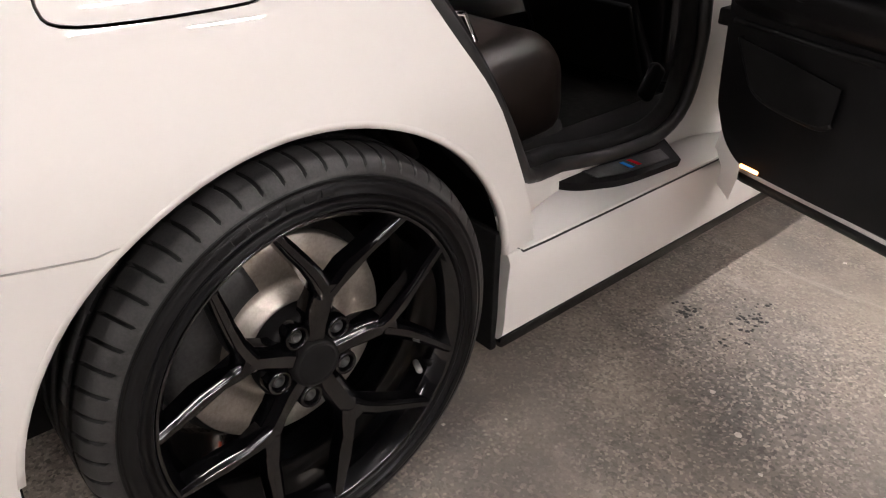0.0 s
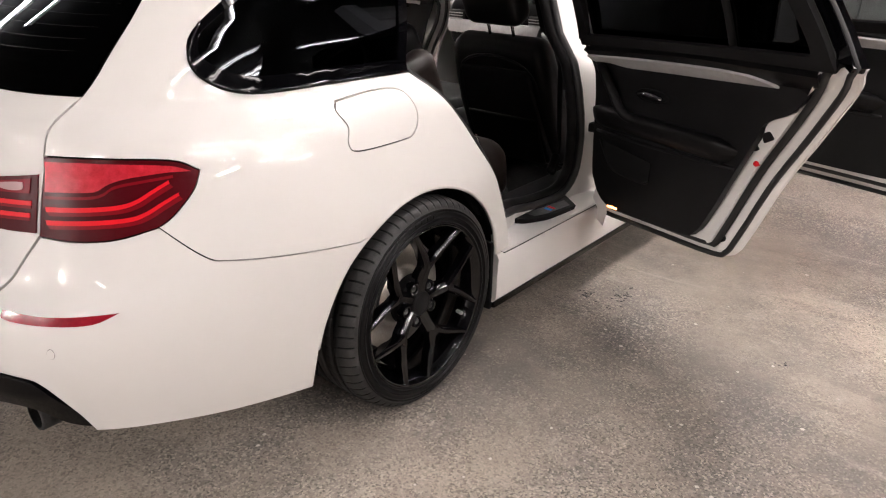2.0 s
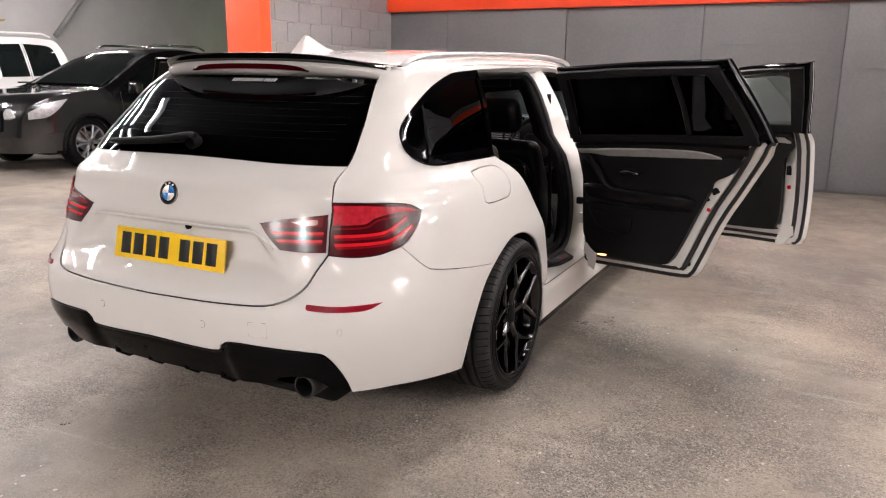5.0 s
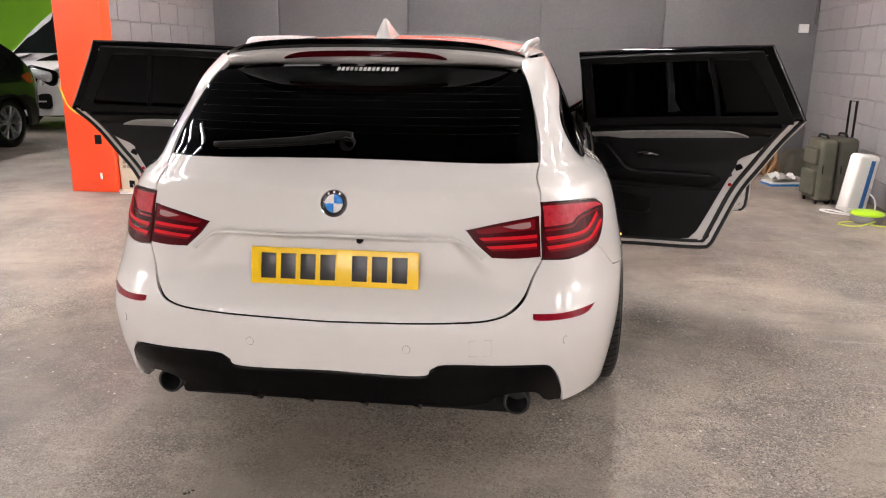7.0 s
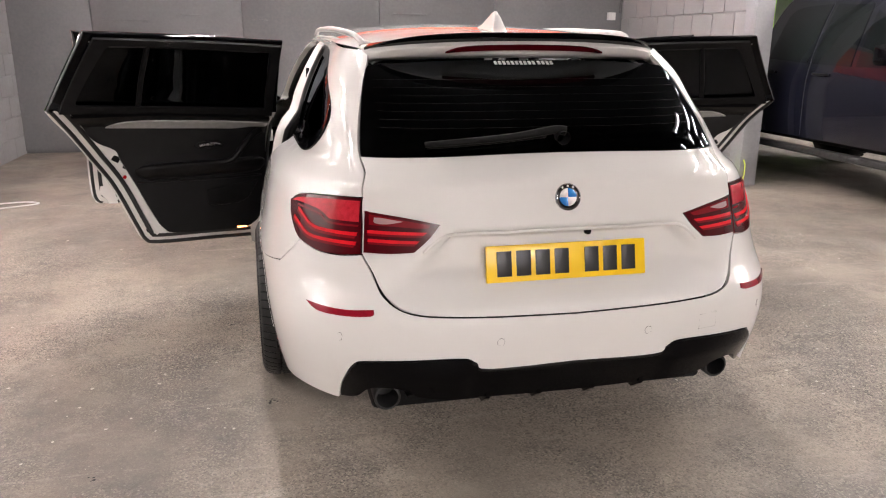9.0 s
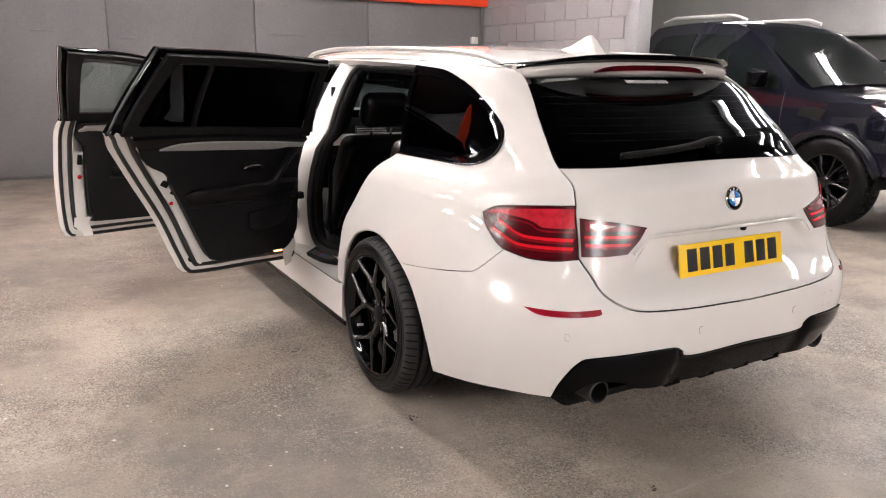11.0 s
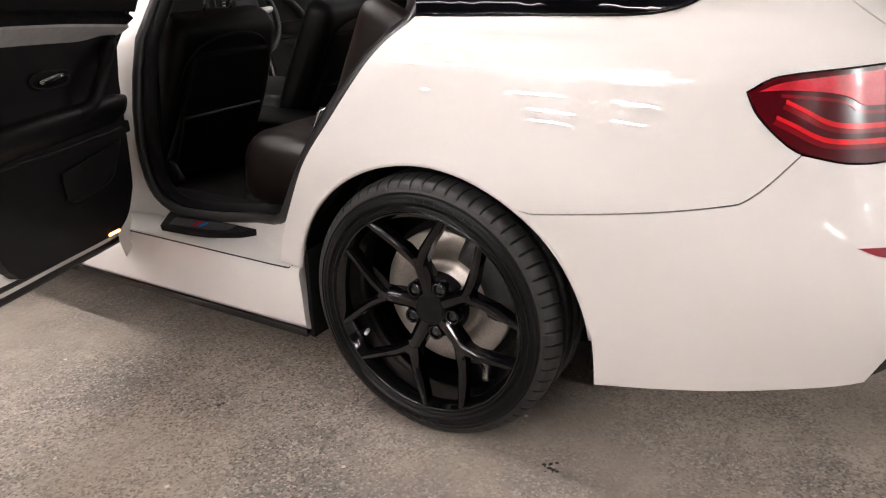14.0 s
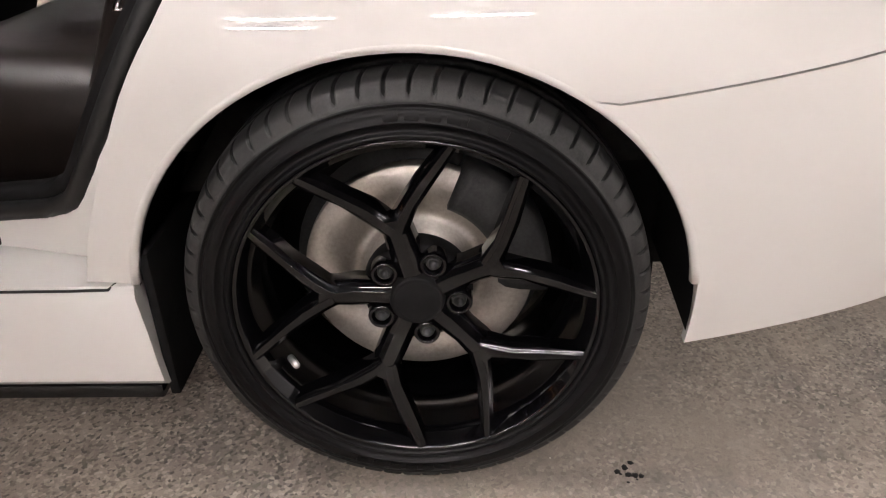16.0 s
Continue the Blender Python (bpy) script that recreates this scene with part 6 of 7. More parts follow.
# luggage, air purifier, cable reel and papers along the right-hand wall
def suitcase(at, cloth, w, d, h, handle):
    case = thing("suitcase", "upright olive canvas suitcase with a front pocket by the wall" if cloth is OLIVE else "upright dark canvas suitcase with raised handle by the wall", "suitcase", "suitcases", at)
    part("shell", pad(w, d, h, 0.045), cloth, case, "", Matrix.Translation((0, 0, h / 2 + 0.03)))
    part("front_pocket", pad(w * 0.78, 0.05, h * 0.42, 0.022), cloth, case, "", Matrix.Translation((0, -d / 2 - 0.012, h * 0.34)))
    part("top_pocket", pad(w * 0.78, 0.04, h * 0.26, 0.018), cloth, case, "", Matrix.Translation((0, -d / 2 - 0.008, h * 0.76)))
    part("zip", tube([(-w * 0.42, -d * 0.3, 0.08), (-w * 0.505, -d * 0.3, h * 0.5), (-w * 0.42, -d * 0.3, h - 0.01), (w * 0.42, -d * 0.3, h), (w * 0.505, -d * 0.3, h * 0.5)], 0.006, 6), SATIN_BLACK, case)
    part("grip", tube(spline([(-0.09, 0, h + 0.02), (-0.07, 0, h + 0.055), (0.07, 0, h + 0.055), (0.09, 0, h + 0.02)], 5), 0.012, 8), SATIN_BLACK, case)
    for x in (-w * 0.36, w * 0.36):
        part("wheel", lathe([(0.0, -0.012), (0.03, -0.012), (0.03, 0.012), (0.0, 0.012)], 16), SATIN_BLACK, case, "", Matrix.Translation((x, d * 0.3, 0.03)))
        part("foot", box(x - 0.02, x + 0.02, -d * 0.4, -d * 0.3, 0.0, 0.045, 0.004), SATIN_BLACK, case)
    if handle:
        part("pull_handle", tube([(-0.07, d * 0.3, h), (-0.07, d * 0.3, h + handle), (0.07, d * 0.3, h + handle), (0.07, d * 0.3, h)], 0.011, 8), SATIN_BLACK, case, "raised black pull handle")
    return case


suitcase(pose(3.265, 4.36, 0, 0, 0, -85), OLIVE, 0.35, 0.16, 0.58, 0)
suitcase(pose(3.45, 4.40, 0, 0, 0, -88), DARK_CANVAS, 0.38, 0.18, 0.59, 0.36)

purifier = thing("air_purifier", "white upright air purifier with a blue stripe beside the wall", "air purifier", "", pose(3.42, 3.93, 0, 0, 0, 20) @ pose(0, 0, 0, 4, 6, 0))
part("body", pad(0.235, 0.13, 0.50, 0.035), WHITE_PLASTIC, purifier, "", Matrix.Translation((0, 0, 0.27)))
part("stripe", box(0.02, 0.062, -0.0685, -0.063, 0.045, 0.475, 0.002), BLUE_PLASTIC, purifier, "blue stripe")
part("base", box(-0.10, 0.10, -0.075, 0.075, 0.0, 0.04, 0.01), WHITE_PLASTIC, purifier)
part("vent", box(0.066, 0.098, -0.0685, -0.063, 0.17, 0.23, 0.002), ALU, purifier)
lead = spline([(3.52, 3.93, 0.2), (3.58, 3.84, 0.12), (3.52, 3.72, 0.01), (3.36, 3.70, 0.008), (3.20, 3.80, 0.008), (3.16, 3.92, 0.008), (3.26, 3.90, 0.008), (3.40, 3.66, 0.008)], 8)
tagged(part("power_lead", tube(lead, 0.007, 6), WHITE_PLASTIC), "white power lead on the floor by the purifier", "cable")

reel = thing("cable_reel", "lime green and grey round cable reel on the floor", "cable reel", "", pose(3.37, 3.45, 0))
part("base", lathe([(0.0, 0.0), (0.115, 0.0), (0.12, 0.01), (0.125, 0.07), (0.11, 0.085)], 32), material("grey_plastic", (0.16, 0.16, 0.16), 0.5), reel, "", Matrix.Rotation(radians(-90), 4, "Y"))
part("cover", lathe([(0.0, 0.10), (0.06, 0.105), (0.125, 0.09), (0.13, 0.072), (0.125, 0.066)], 32), material("lime_plastic", (0.42, 0.72, 0.02), 0.35), reel, "lime green cover", Matrix.Rotation(radians(-90), 4, "Y"))
lead = spline([(3.39, 3.33, 0.03), (3.22, 3.24, 0.008), (3.10, 3.32, 0.008), (3.25, 3.42, 0.008), (3.44, 3.26, 0.008), (3.54, 3.26, 0.05), (3.60, 3.318, 0.18), (3.58, 3.32, 0.26)], 8)
tagged(part("reel_cable", tube(lead, 0.0065, 6), LIME_CABLE), "yellow-green cable looped beside the reel", "cable")
lead = [(3.708, 3.60, 0.75), (3.709, 3.62, 1.3), (3.708, 3.61, 2.0), (3.710, 3.63, 2.9)]
tagged(part("wall_cable", tube(spline(lead, 6), 0.006, 6), LIME_CABLE), "yellow-green cable running up the block wall", "cable")
tagged(part("wall_conduit", tube([(3.875, 6.86, 1.72), (3.88, 6.86, 2.4), (3.87, 6.86, 3.4)], 0.014, 8), PANEL_GREY), "dark cable conduit in the wall corner", "conduit")
box_ob = thing("switch_box", "small white electrical box on the grey end wall", "switch box", "", pose(3.76, 6.905, 1.675))
part("case", box(-0.055, 0.055, -0.05, 0.0, -0.05, 0.05, 0.006), WHITE_PLASTIC, box_ob)
part("switch", box(-0.018, 0.018, -0.056, -0.049, -0.025, 0.025, 0.003), WHITE_PLASTIC, box_ob)

papers = thing("paper_stack", "crumpled white papers lying on flat blue boards", "papers", "", pose(3.26, 5.34, 0, 0, 0, 12))
part("board", box(-0.20, 0.20, -0.13, 0.13, 0.0, 0.022, 0.003), BLUE_PLASTIC, papers)
part("board_top", box(-0.19, 0.20, -0.12, 0.12, 0.0225, 0.04, 0.003), PAPER, papers)


def crumple(x, y):
    return Vector((x, y, 0.10 + 0.09 * noise.noise((x * 9, y * 9, 1.0)) + 0.05 * noise.noise((x * 23, y * 23, 4.0)) - 0.5 * (x * x + y * y)))


part("crumpled_sheet", sheet(crumple, np.linspace(-0.18, 0.16, 14), np.linspace(-0.11, 0.12, 12), 0.002), PAPER, papers)

# a heap of bent wooden limbs with wire, in the bay's corner
heap = thing("wood_heap", "heap of bent brown wooden branches tied with cord in the corner", "wood", "", pose(3.20, 6.05, 0))
rnd = random.Random(5)
for k in range(16):
    a, tall = rnd.uniform(0, 6.28), rnd.uniform(0.45, 1.02)
    r0, r1 = rnd.uniform(0.05, 0.32), rnd.uniform(0.0, 0.26)
    line = spline([(r0 * math.cos(a), 0.7 * r0 * math.sin(a), 0.012), (0.7 * r0 * math.cos(a + 0.8), 0.5 * r0 * math.sin(a + 0.8), tall * 0.4), (r1 * math.cos(a + 1.7), 0.6 * r1 * math.sin(a + 1.7), tall * 0.75), (1.3 * r1 * math.cos(a + 2.4), 0.7 * r1 * math.sin(a + 2.4), tall)], 5)
    part("branch", tube(line, [rnd.uniform(0.02, 0.034) * (1 - 0.03 * i) for i in range(16)], 7), WOOD, heap)
for k in range(5):
    a = rnd.uniform(0, 6.28)
    part("cord", tube([((0.17 + 0.04 * math.sin(3 * t)) * math.cos(t), 0.13 * math.sin(t), 0.3 + 0.12 * k + 0.03 * math.sin(2 * t + a)) for t in np.linspace(0, 2 * math.pi, 24, endpoint=False)], 0.005, 5, True), YELLOW_CABLE, heap)
dark_bag = tagged(part("holdall", pad(0.42, 0.30, 0.34, 0.09), DARK_CANVAS, None, "", Matrix.Translation((3.56, 5.75, 0.17))), "black canvas holdall standing by the wall", "bag")


# ---- parked vehicles ----
DARK_GLASS = material("dark_vehicle_glass", (0.006, 0.008, 0.008), 0.04, 0.0, 0.0, 0.22)
HEADLAMP = mottled("clear_headlamp", (0.35, 0.36, 0.38), (0.75, 0.76, 0.78), 30, (0.08, 0.2), 0, 120, metal=0.6, coat=1.0)
AMBER = material("red_rear_lens", (0.4, 0.01, 0.01), 0.15, 0.0, 1.0)
GREY_ALLOY = material("grey_alloy", (0.32, 0.32, 0.33), 0.3, 0.9)


def road_wheel(parent, x, y, r, rim_r, width, mat, spokes, flip):
    here = Matrix.Translation((x, y, r))
    tyre = lathe([(rim_r, -0.01), (rim_r + 0.01, 0.0), ((r + rim_r) / 2, 0.006), (r - 0.02, -0.004), (r - 0.006, -0.022), (r, -0.045), (r, -width + 0.045), (r - 0.02, -width), (rim_r, -width + 0.01)], 48)
    wheel = part("wheel", tyre, RUBBER, parent, "black tyre on an alloy wheel", here, flip)
    knobs = bmesh.new()
    for k in range(44):
        a = 2 * math.pi * k / 44
        for w0, w1 in ((-0.05, -0.012), (-0.105, -0.06), (-0.16, -0.115)):
            b = box(w0, w1, -0.013, 0.013, r - 0.012, r + 0.006)
            b.transform(Matrix.Rotation(a + 0.05 * (w0 < -0.1), 4, "X"))
            mesh = bpy.data.meshes.new("tmp")
            b.to_mesh(mesh)
            b.free()
            knobs.from_mesh(mesh)
            bpy.data.meshes.remove(mesh)
    part("tread", knobs, RUBBER, wheel, "", here, flip)
    part("rim", lathe([(rim_r + 0.004, -0.006), (rim_r - 0.006, -0.004), (rim_r - 0.014, -0.02), (rim_r - 0.02, -0.06), (rim_r - 0.03, -width * 0.8)], 40), mat, wheel, "", here, flip)
    part("hub", lathe([(0.0, -0.012), (0.04, -0.014), (0.06, -0.03), (0.065, -0.08), (rim_r * 0.7, -0.13)], 24), mat, wheel, "", here, flip)
    for k in range(spokes):
        a = 360 / spokes * k
        pair = [spoke_solid([(0.05, a + s * 10), (rim_r * 0.55, a + s * 7), (rim_r - 0.012, a + s * 12)], [0.016, 0.013, 0.015], [-0.018, -0.012, -0.014], 0.03) for s in (1, -1)]
        part("spoke", joined(*pair), mat, wheel, "", here, flip)
    return wheel


def vehicle(name, label, category, at, paint, spec):
    """A parked vehicle: y ahead, its rear axle over the origin. spec gives its profile and openings."""
    ob = thing(name, label, category, "parked vehicles", at)
    half, base, r = spec["half"], spec["wheelbase"], spec["wheel"]
    wide = curve(*spec["wide"])
    y_front, y_back = spec["top"][-1][0], spec["top"][0][0]

    def body_shell(u, v):
        nose = np.clip((u - (y_front - 0.75)) / 0.80, 0, 1)
        rear = np.clip(((y_back + 0.45) - u) / 0.50, 0, 1)
        x = half * wide(v) * (1 - 0.30 * nose ** 2.6) * (1 - 0.12 * rear ** 2.6)
        return np.stack([x, u, v], -1)

    arches = []
    for cy in (base, 0.0):
        ra = r + spec.get("gap", 0.055)
        arches.append([(cy + ra * math.cos(t), max(spec["low"], r - 0.02 + ra * math.sin(t))) for t in np.linspace(-0.15, math.pi + 0.15, 16)])
    loop = [tuple(q) for q in spline(spec["top"], 3)] + [(y_front, spec["low"])]
    loop = loop + arches[0] + arches[1] + [(y_back, spec["low"])]
    clean = []
    for q in loop:
        if not clean or math.dist(q, clean[-1]) > 0.004:
            clean.append(q)
    top = [tuple(q) for q in spline(spec["top"], 6)]

    def over(u, k):
        y, z = top[int(k)]
        w = float(body_shell(np.array([y]), np.array([z]))[0][0])
        flat_top = 1.0 if z > spec["roof"] - 0.12 else 0.55
        return Vector((w * u, y + (0.10 * (1 - u * u) if y > y_front - 0.5 else 0), z + 0.035 * flat_top * (1 - u ** 4)))
    hull = part("body", smooth_all(sheet(over, np.linspace(-1, 1, 17), range(len(top)), 0.01), 50), paint, ob)
    for flip in (False, True):
        flank = part("side", skin(body_shell, clean, [], 0.09, 0.02), paint, ob, "", None, flip)
        for w in spec["windows"]:
            loop_w = outline(*[list(run) for run in w], per=4)
            part("side_window", skin(body_shell, loop_w, [], 0.08, 0.008, 0.006), DARK_GLASS, flank, "dark side window", None, flip)
        for y0, z0, y1, z1 in spec["seams"]:
            line = [body_shell(np.array([y0 + (y1 - y0) * t]), np.array([z0 + (z1 - z0) * t]))[0] for t in np.linspace(0, 1, 8)]
            part("door_seam", tube(line, 0.0045, 4), SEAL, flank, "", None, flip)
        for y0, z0 in spec["handles"]:
            grip = [body_shell(np.array([y0 + 0.2 * t]), np.array([z0]))[0] + np.array([0.012 + 0.02 * math.sin(math.pi * t), 0, 0]) for t in np.linspace(0, 1, 7)]
            part("door_handle", tube(grip, 0.013, 8), spec["trim"], flank, "", None, flip)
        for cy in (0.0, base):
            lip = [body_shell(np.array([y]), np.array([z]))[0] + np.array([0.01, 0, 0]) for y, z in arches[0 if cy else 1]]
            part("arch_trim", tube(lip, spec.get("flare", 0.02), 8), spec["arch"], flank, "", None, flip)
            x = float(body_shell(np.array([cy]), np.array([r]))[0][0]) + spec.get("stance", -0.005)
            road_wheel(ob, x, cy, r, spec["rim"], 0.25, spec["alloy"], 6, flip)
            part("wheel_well", lathe([(r + 0.04, x - 0.30), (r + 0.05, x - 0.03)], 24, 0, math.pi), SATIN_BLACK, ob, "", Matrix.Translation((0, cy, r - 0.02)), flip)
        y0, z0 = spec["mirror"]
        x = float(body_shell(np.array([y0]), np.array([z0]))[0][0])
        mirror = part("door_mirror", pad(0.20, 0.12, 0.17, 0.045), spec["mirror_paint"], ob, "", Matrix.Translation((x + 0.16, y0, z0)), flip)
        part("mirror_arm", tube([(x - 0.02, y0, z0 - 0.06), (x + 0.10, y0, z0 - 0.04)], 0.022, 8), SATIN_BLACK, mirror, "", None, flip)
        lamp = outline(*[list(run) for run in spec["headlamp"]], per=4)
        part("headlamp", skin(body_shell, lamp, [], 0.05, 0.02, 0.008), HEADLAMP, ob, "clear headlamp", None, flip)
        z1, z2 = spec["front_lamp"]
        fx = half * 0.70
        part("front_headlamp", sheet(lambda u, v: Vector((fx - 0.27 * (1 - u) * (0.6 + 0.4 * v), y_front + 0.045 - 0.10 * u * u + 0.02 - 0.06 * v, z1 + (z2 - z1) * v + 0.03 * u)), np.linspace(0, 1, 9), np.linspace(0, 1, 5), 0.03), HEADLAMP, ob, "", None, flip)
        tail = outline(*[list(run) for run in spec["tail"]], per=4)
        part("tail_lamp", skin(body_shell, tail, [], 0.05, 0.02, 0.008), AMBER, ob, "red tail lamp", None, flip)
        if spec.get("rails"):
            a, b = spec["rails"]
            rail = [(float(wide(spec["roof"])) * half * 0.88, y, spec["roof"] + 0.02 + 0.05 * min(1, (y - a) / 0.15, (b - y) / 0.15)) for y in np.linspace(a, b, 20)]
            part("roof_rail", tube(rail, 0.018, 8), spec["rail_mat"], ob, "", None, flip)
        if spec.get("step"):
            part("side_step", box(half * 0.92, half * 1.03, r + 0.2, base - r - 0.2, 0.36, 0.42, 0.015), spec["step"], ob, "side step bar", None, flip)
        if spec.get("vent"):
            vy, vz = spec["vent"]
            x = float(body_shell(np.array([vy]), np.array([vz]))[0][0])
            part("wing_vent", prism([(vy - 0.13, vz - 0.03), (vy + 0.10, vz - 0.055), (vy + 0.15, vz + 0.03), (vy - 0.08, vz + 0.055)], x - 0.01, x + 0.016, 0.004), SATIN_BLACK, flank, "black wing vent", None, flip)
    (ya, za), (yb, zb) = spec["screen"]

    def screen(u, v):
        y, z = yb + (ya - yb) * v, zb + (za - zb) * v
        w = float(body_shell(np.array([y]), np.array([z]))[0][0]) * 0.93
        return Vector((w * u, y + 0.012, z + 0.032 * (1 - u ** 4) + 0.012))
    part("windscreen", sheet(screen, np.linspace(-1, 1, 13), np.linspace(0, 1, 8), 0.006), DARK_GLASS, ob, "dark windscreen")
    z0, z1 = spec["grille"]
    w = half * 0.42
    grille = part("grille", box(-w, w, y_front + 0.02, y_front + 0.125, z0, z1, 0.02), SATIN_BLACK, ob, "black front grille")
    for k in range(3):
        z = z0 + (z1 - z0) * (k + 0.5) / 3
        part("grille_bar", box(-w * 0.95, w * 0.95, y_front + 0.12, y_front + 0.134, z - 0.01, z + 0.01, 0.004), spec["trim"], grille)
    part("front_bumper", smooth_all(sheet(lambda u, v: Vector((half * 0.97 * u, y_front + 0.10 - 0.42 * abs(u) ** 3, spec["low"] - 0.02 + (z0 - spec["low"]) * v)), np.linspace(-1, 1, 17), np.linspace(0, 1, 5), 0.03), 50), spec["bumper"], ob)
    tag = part("front_plate", box(-0.26, 0.26, y_front + 0.132, y_front + 0.142, z0 - 0.14, z0 - 0.03, 0.002), STICKER, ob, "white number plate with black bars")
    for k in range(7):
        part("plate_bar", box(-0.225 + 0.065 * k, -0.18 + 0.065 * k, y_front + 0.1425, y_front + 0.1445, z0 - 0.122, z0 - 0.048), INK, tag)
    part("underside", box(-half * 0.85, half * 0.85, y_back + 0.3, y_front - 0.3, spec["low"] - 0.05, spec["low"] + 0.08, 0.01), SATIN_BLACK, ob)
    return ob


PICKUP = dict(half=0.93, wheelbase=3.22, wheel=0.395, rim=0.245, low=0.50, roof=1.80, gap=0.07, flare=0.045, stance=0.03,
              wide=((0.3, 0.95), (0.6, 0.99), (0.95, 1.0), (1.15, 0.97), (1.5, 0.86), (1.8, 0.72)),
              top=((-1.2, 0.6), (-1.21, 1.14), (-0.4, 1.15), (0.55, 1.16), (0.66, 1.25), (0.80, 1.70), (1.0, 1.78), (1.5, 1.80), (1.95, 1.77), (2.25, 1.64), (2.62, 1.37), (2.95, 1.17), (3.5, 1.13), (3.95, 1.04), (4.10, 0.80), (4.12, 0.55)),
              windows=([[(1.98, 1.16), (1.96, 1.64), (1.90, 1.67)], [(1.90, 1.67), (1.52, 1.69)], [(1.52, 1.69), (1.50, 1.17)], [(1.50, 1.17), (1.98, 1.16)]],
                       [[(1.44, 1.17), (1.45, 1.69)], [(1.45, 1.69), (1.05, 1.67), (0.93, 1.60)], [(0.93, 1.60), (0.86, 1.20)], [(0.86, 1.20), (1.44, 1.17)]],
                       [[(2.04, 1.16), (2.04, 1.62)], [(2.04, 1.62), (2.3, 1.50), (2.62, 1.26)], [(2.62, 1.26), (2.66, 1.17)], [(2.66, 1.17), (2.04, 1.16)]]),
              seams=((1.47, 0.52, 1.47, 1.70), (2.72, 0.55, 2.72, 1.15), (0.72, 0.75, 0.72, 1.25), (0.72, 0.75, 0.95, 0.52)), handles=((1.55, 1.08), (0.80, 1.08)),
              mirror=(2.50, 1.27), headlamp=([(3.55, 1.07), (3.80, 1.03), (4.02, 0.96)], [(4.02, 0.96), (4.04, 0.86)], [(4.04, 0.86), (3.85, 0.88), (3.55, 1.07)]), front_lamp=(0.86, 1.0),
              tail=([(-1.12, 0.95), (-1.17, 1.12)], [(-1.17, 1.12), (-1.05, 1.12)], [(-1.05, 1.12), (-1.0, 0.8), (-1.12, 0.95)]), screen=((2.10, 1.71), (2.93, 1.18)), grille=(0.72, 0.98), vent=(3.02, 0.98), rails=(0.85, 1.95))
GREY_PAINT = material("dark_blue_grey_car_paint", (0.0045, 0.005, 0.0095), 0.25, 0.0, 0.75, 0.1)
BLACK_PAINT = material("black_car_paint", (0.006, 0.006, 0.007), 0.2, 0.2, 1.0)
PALE_PAINT = material("pearl_white_vehicle_paint", (0.7, 0.7, 0.7), 0.35, 0.0, 1.0)
vehicle("pickup_truck", "dark blue-grey double-cab pickup truck with black wheels", "pickup truck", pose(4.90, 4.56, 0, 0, 0, 180), GREY_PAINT,
        dict(PICKUP, trim=SATIN_BLACK, arch=GREY_PAINT, alloy=GLOSS_BLACK, mirror_paint=PIANO, bumper=GREY_PAINT, rail_mat=ALU, step=DARK_METAL))
vehicle("pickup_truck", "white double-cab pickup truck with dark flared arches", "pickup truck", pose(-10.65, 6.91, 0, 0, 0, 180), PALE_PAINT,
        dict(PICKUP, trim=SATIN_BLACK, arch=SATIN_BLACK, alloy=GLOSS_BLACK, mirror_paint=PIANO, bumper=SATIN_BLACK, rail_mat=PALE_PAINT, step=SATIN_BLACK))
SUV = dict(half=0.905, wheelbase=2.646, wheel=0.345, rim=0.235, low=0.27, roof=1.59,
           wide=((0.2, 0.95), (0.5, 0.99), (0.8, 1.0), (0.98, 0.96), (1.3, 0.84), (1.6, 0.66)),
           top=((-0.74, 0.45), (-0.78, 0.80), (-0.72, 1.00), (-0.55, 1.17), (-0.30, 1.38), (0.0, 1.52), (0.5, 1.59), (1.0, 1.58), (1.45, 1.50), (1.95, 1.26), (2.38, 1.06), (2.9, 1.0), (3.30, 0.90), (3.46, 0.74), (3.50, 0.45)),
           windows=([[(1.20, 1.0), (1.18, 1.46)], [(1.18, 1.46), (0.42, 1.49)], [(0.42, 1.49), (0.40, 1.0)], [(0.40, 1.0), (1.20, 1.0)]], [[(0.35, 1.0), (0.36, 1.49)], [(0.36, 1.49), (0.14, 1.45), (0.04, 1.40)], [(0.04, 1.40), (-0.24, 1.17), (0.08, 1.02)], [(0.08, 1.02), (0.35, 1.0)]],
                    [[(1.26, 1.0), (1.26, 1.44)], [(1.26, 1.44), (1.6, 1.32), (2.05, 1.06)], [(2.05, 1.06), (2.05, 1.0)], [(2.05, 1.0), (1.26, 1.0)]]),
           seams=((1.22, 0.32, 1.23, 1.46), (2.12, 0.35, 2.1, 1.0), (0.30, 0.7, 0.36, 1.0), (0.30, 0.7, 0.42, 0.32)), handles=((1.28, 0.93), (0.42, 0.95)), mirror=(1.95, 1.06),
           headlamp=([(2.95, 0.93), (3.2, 0.88), (3.42, 0.77)], [(3.42, 0.77), (3.42, 0.68)], [(3.42, 0.68), (3.2, 0.72), (2.95, 0.93)]), front_lamp=(0.68, 0.80), tail=([(-0.66, 0.90), (-0.68, 0.98)], [(-0.68, 0.98), (-0.55, 1.03), (-0.34, 0.98)], [(-0.34, 0.98), (-0.46, 0.88), (-0.66, 0.90)]),
           screen=((1.42, 1.50), (2.34, 1.07)), grille=(0.52, 0.80), rails=(0.1, 1.3))
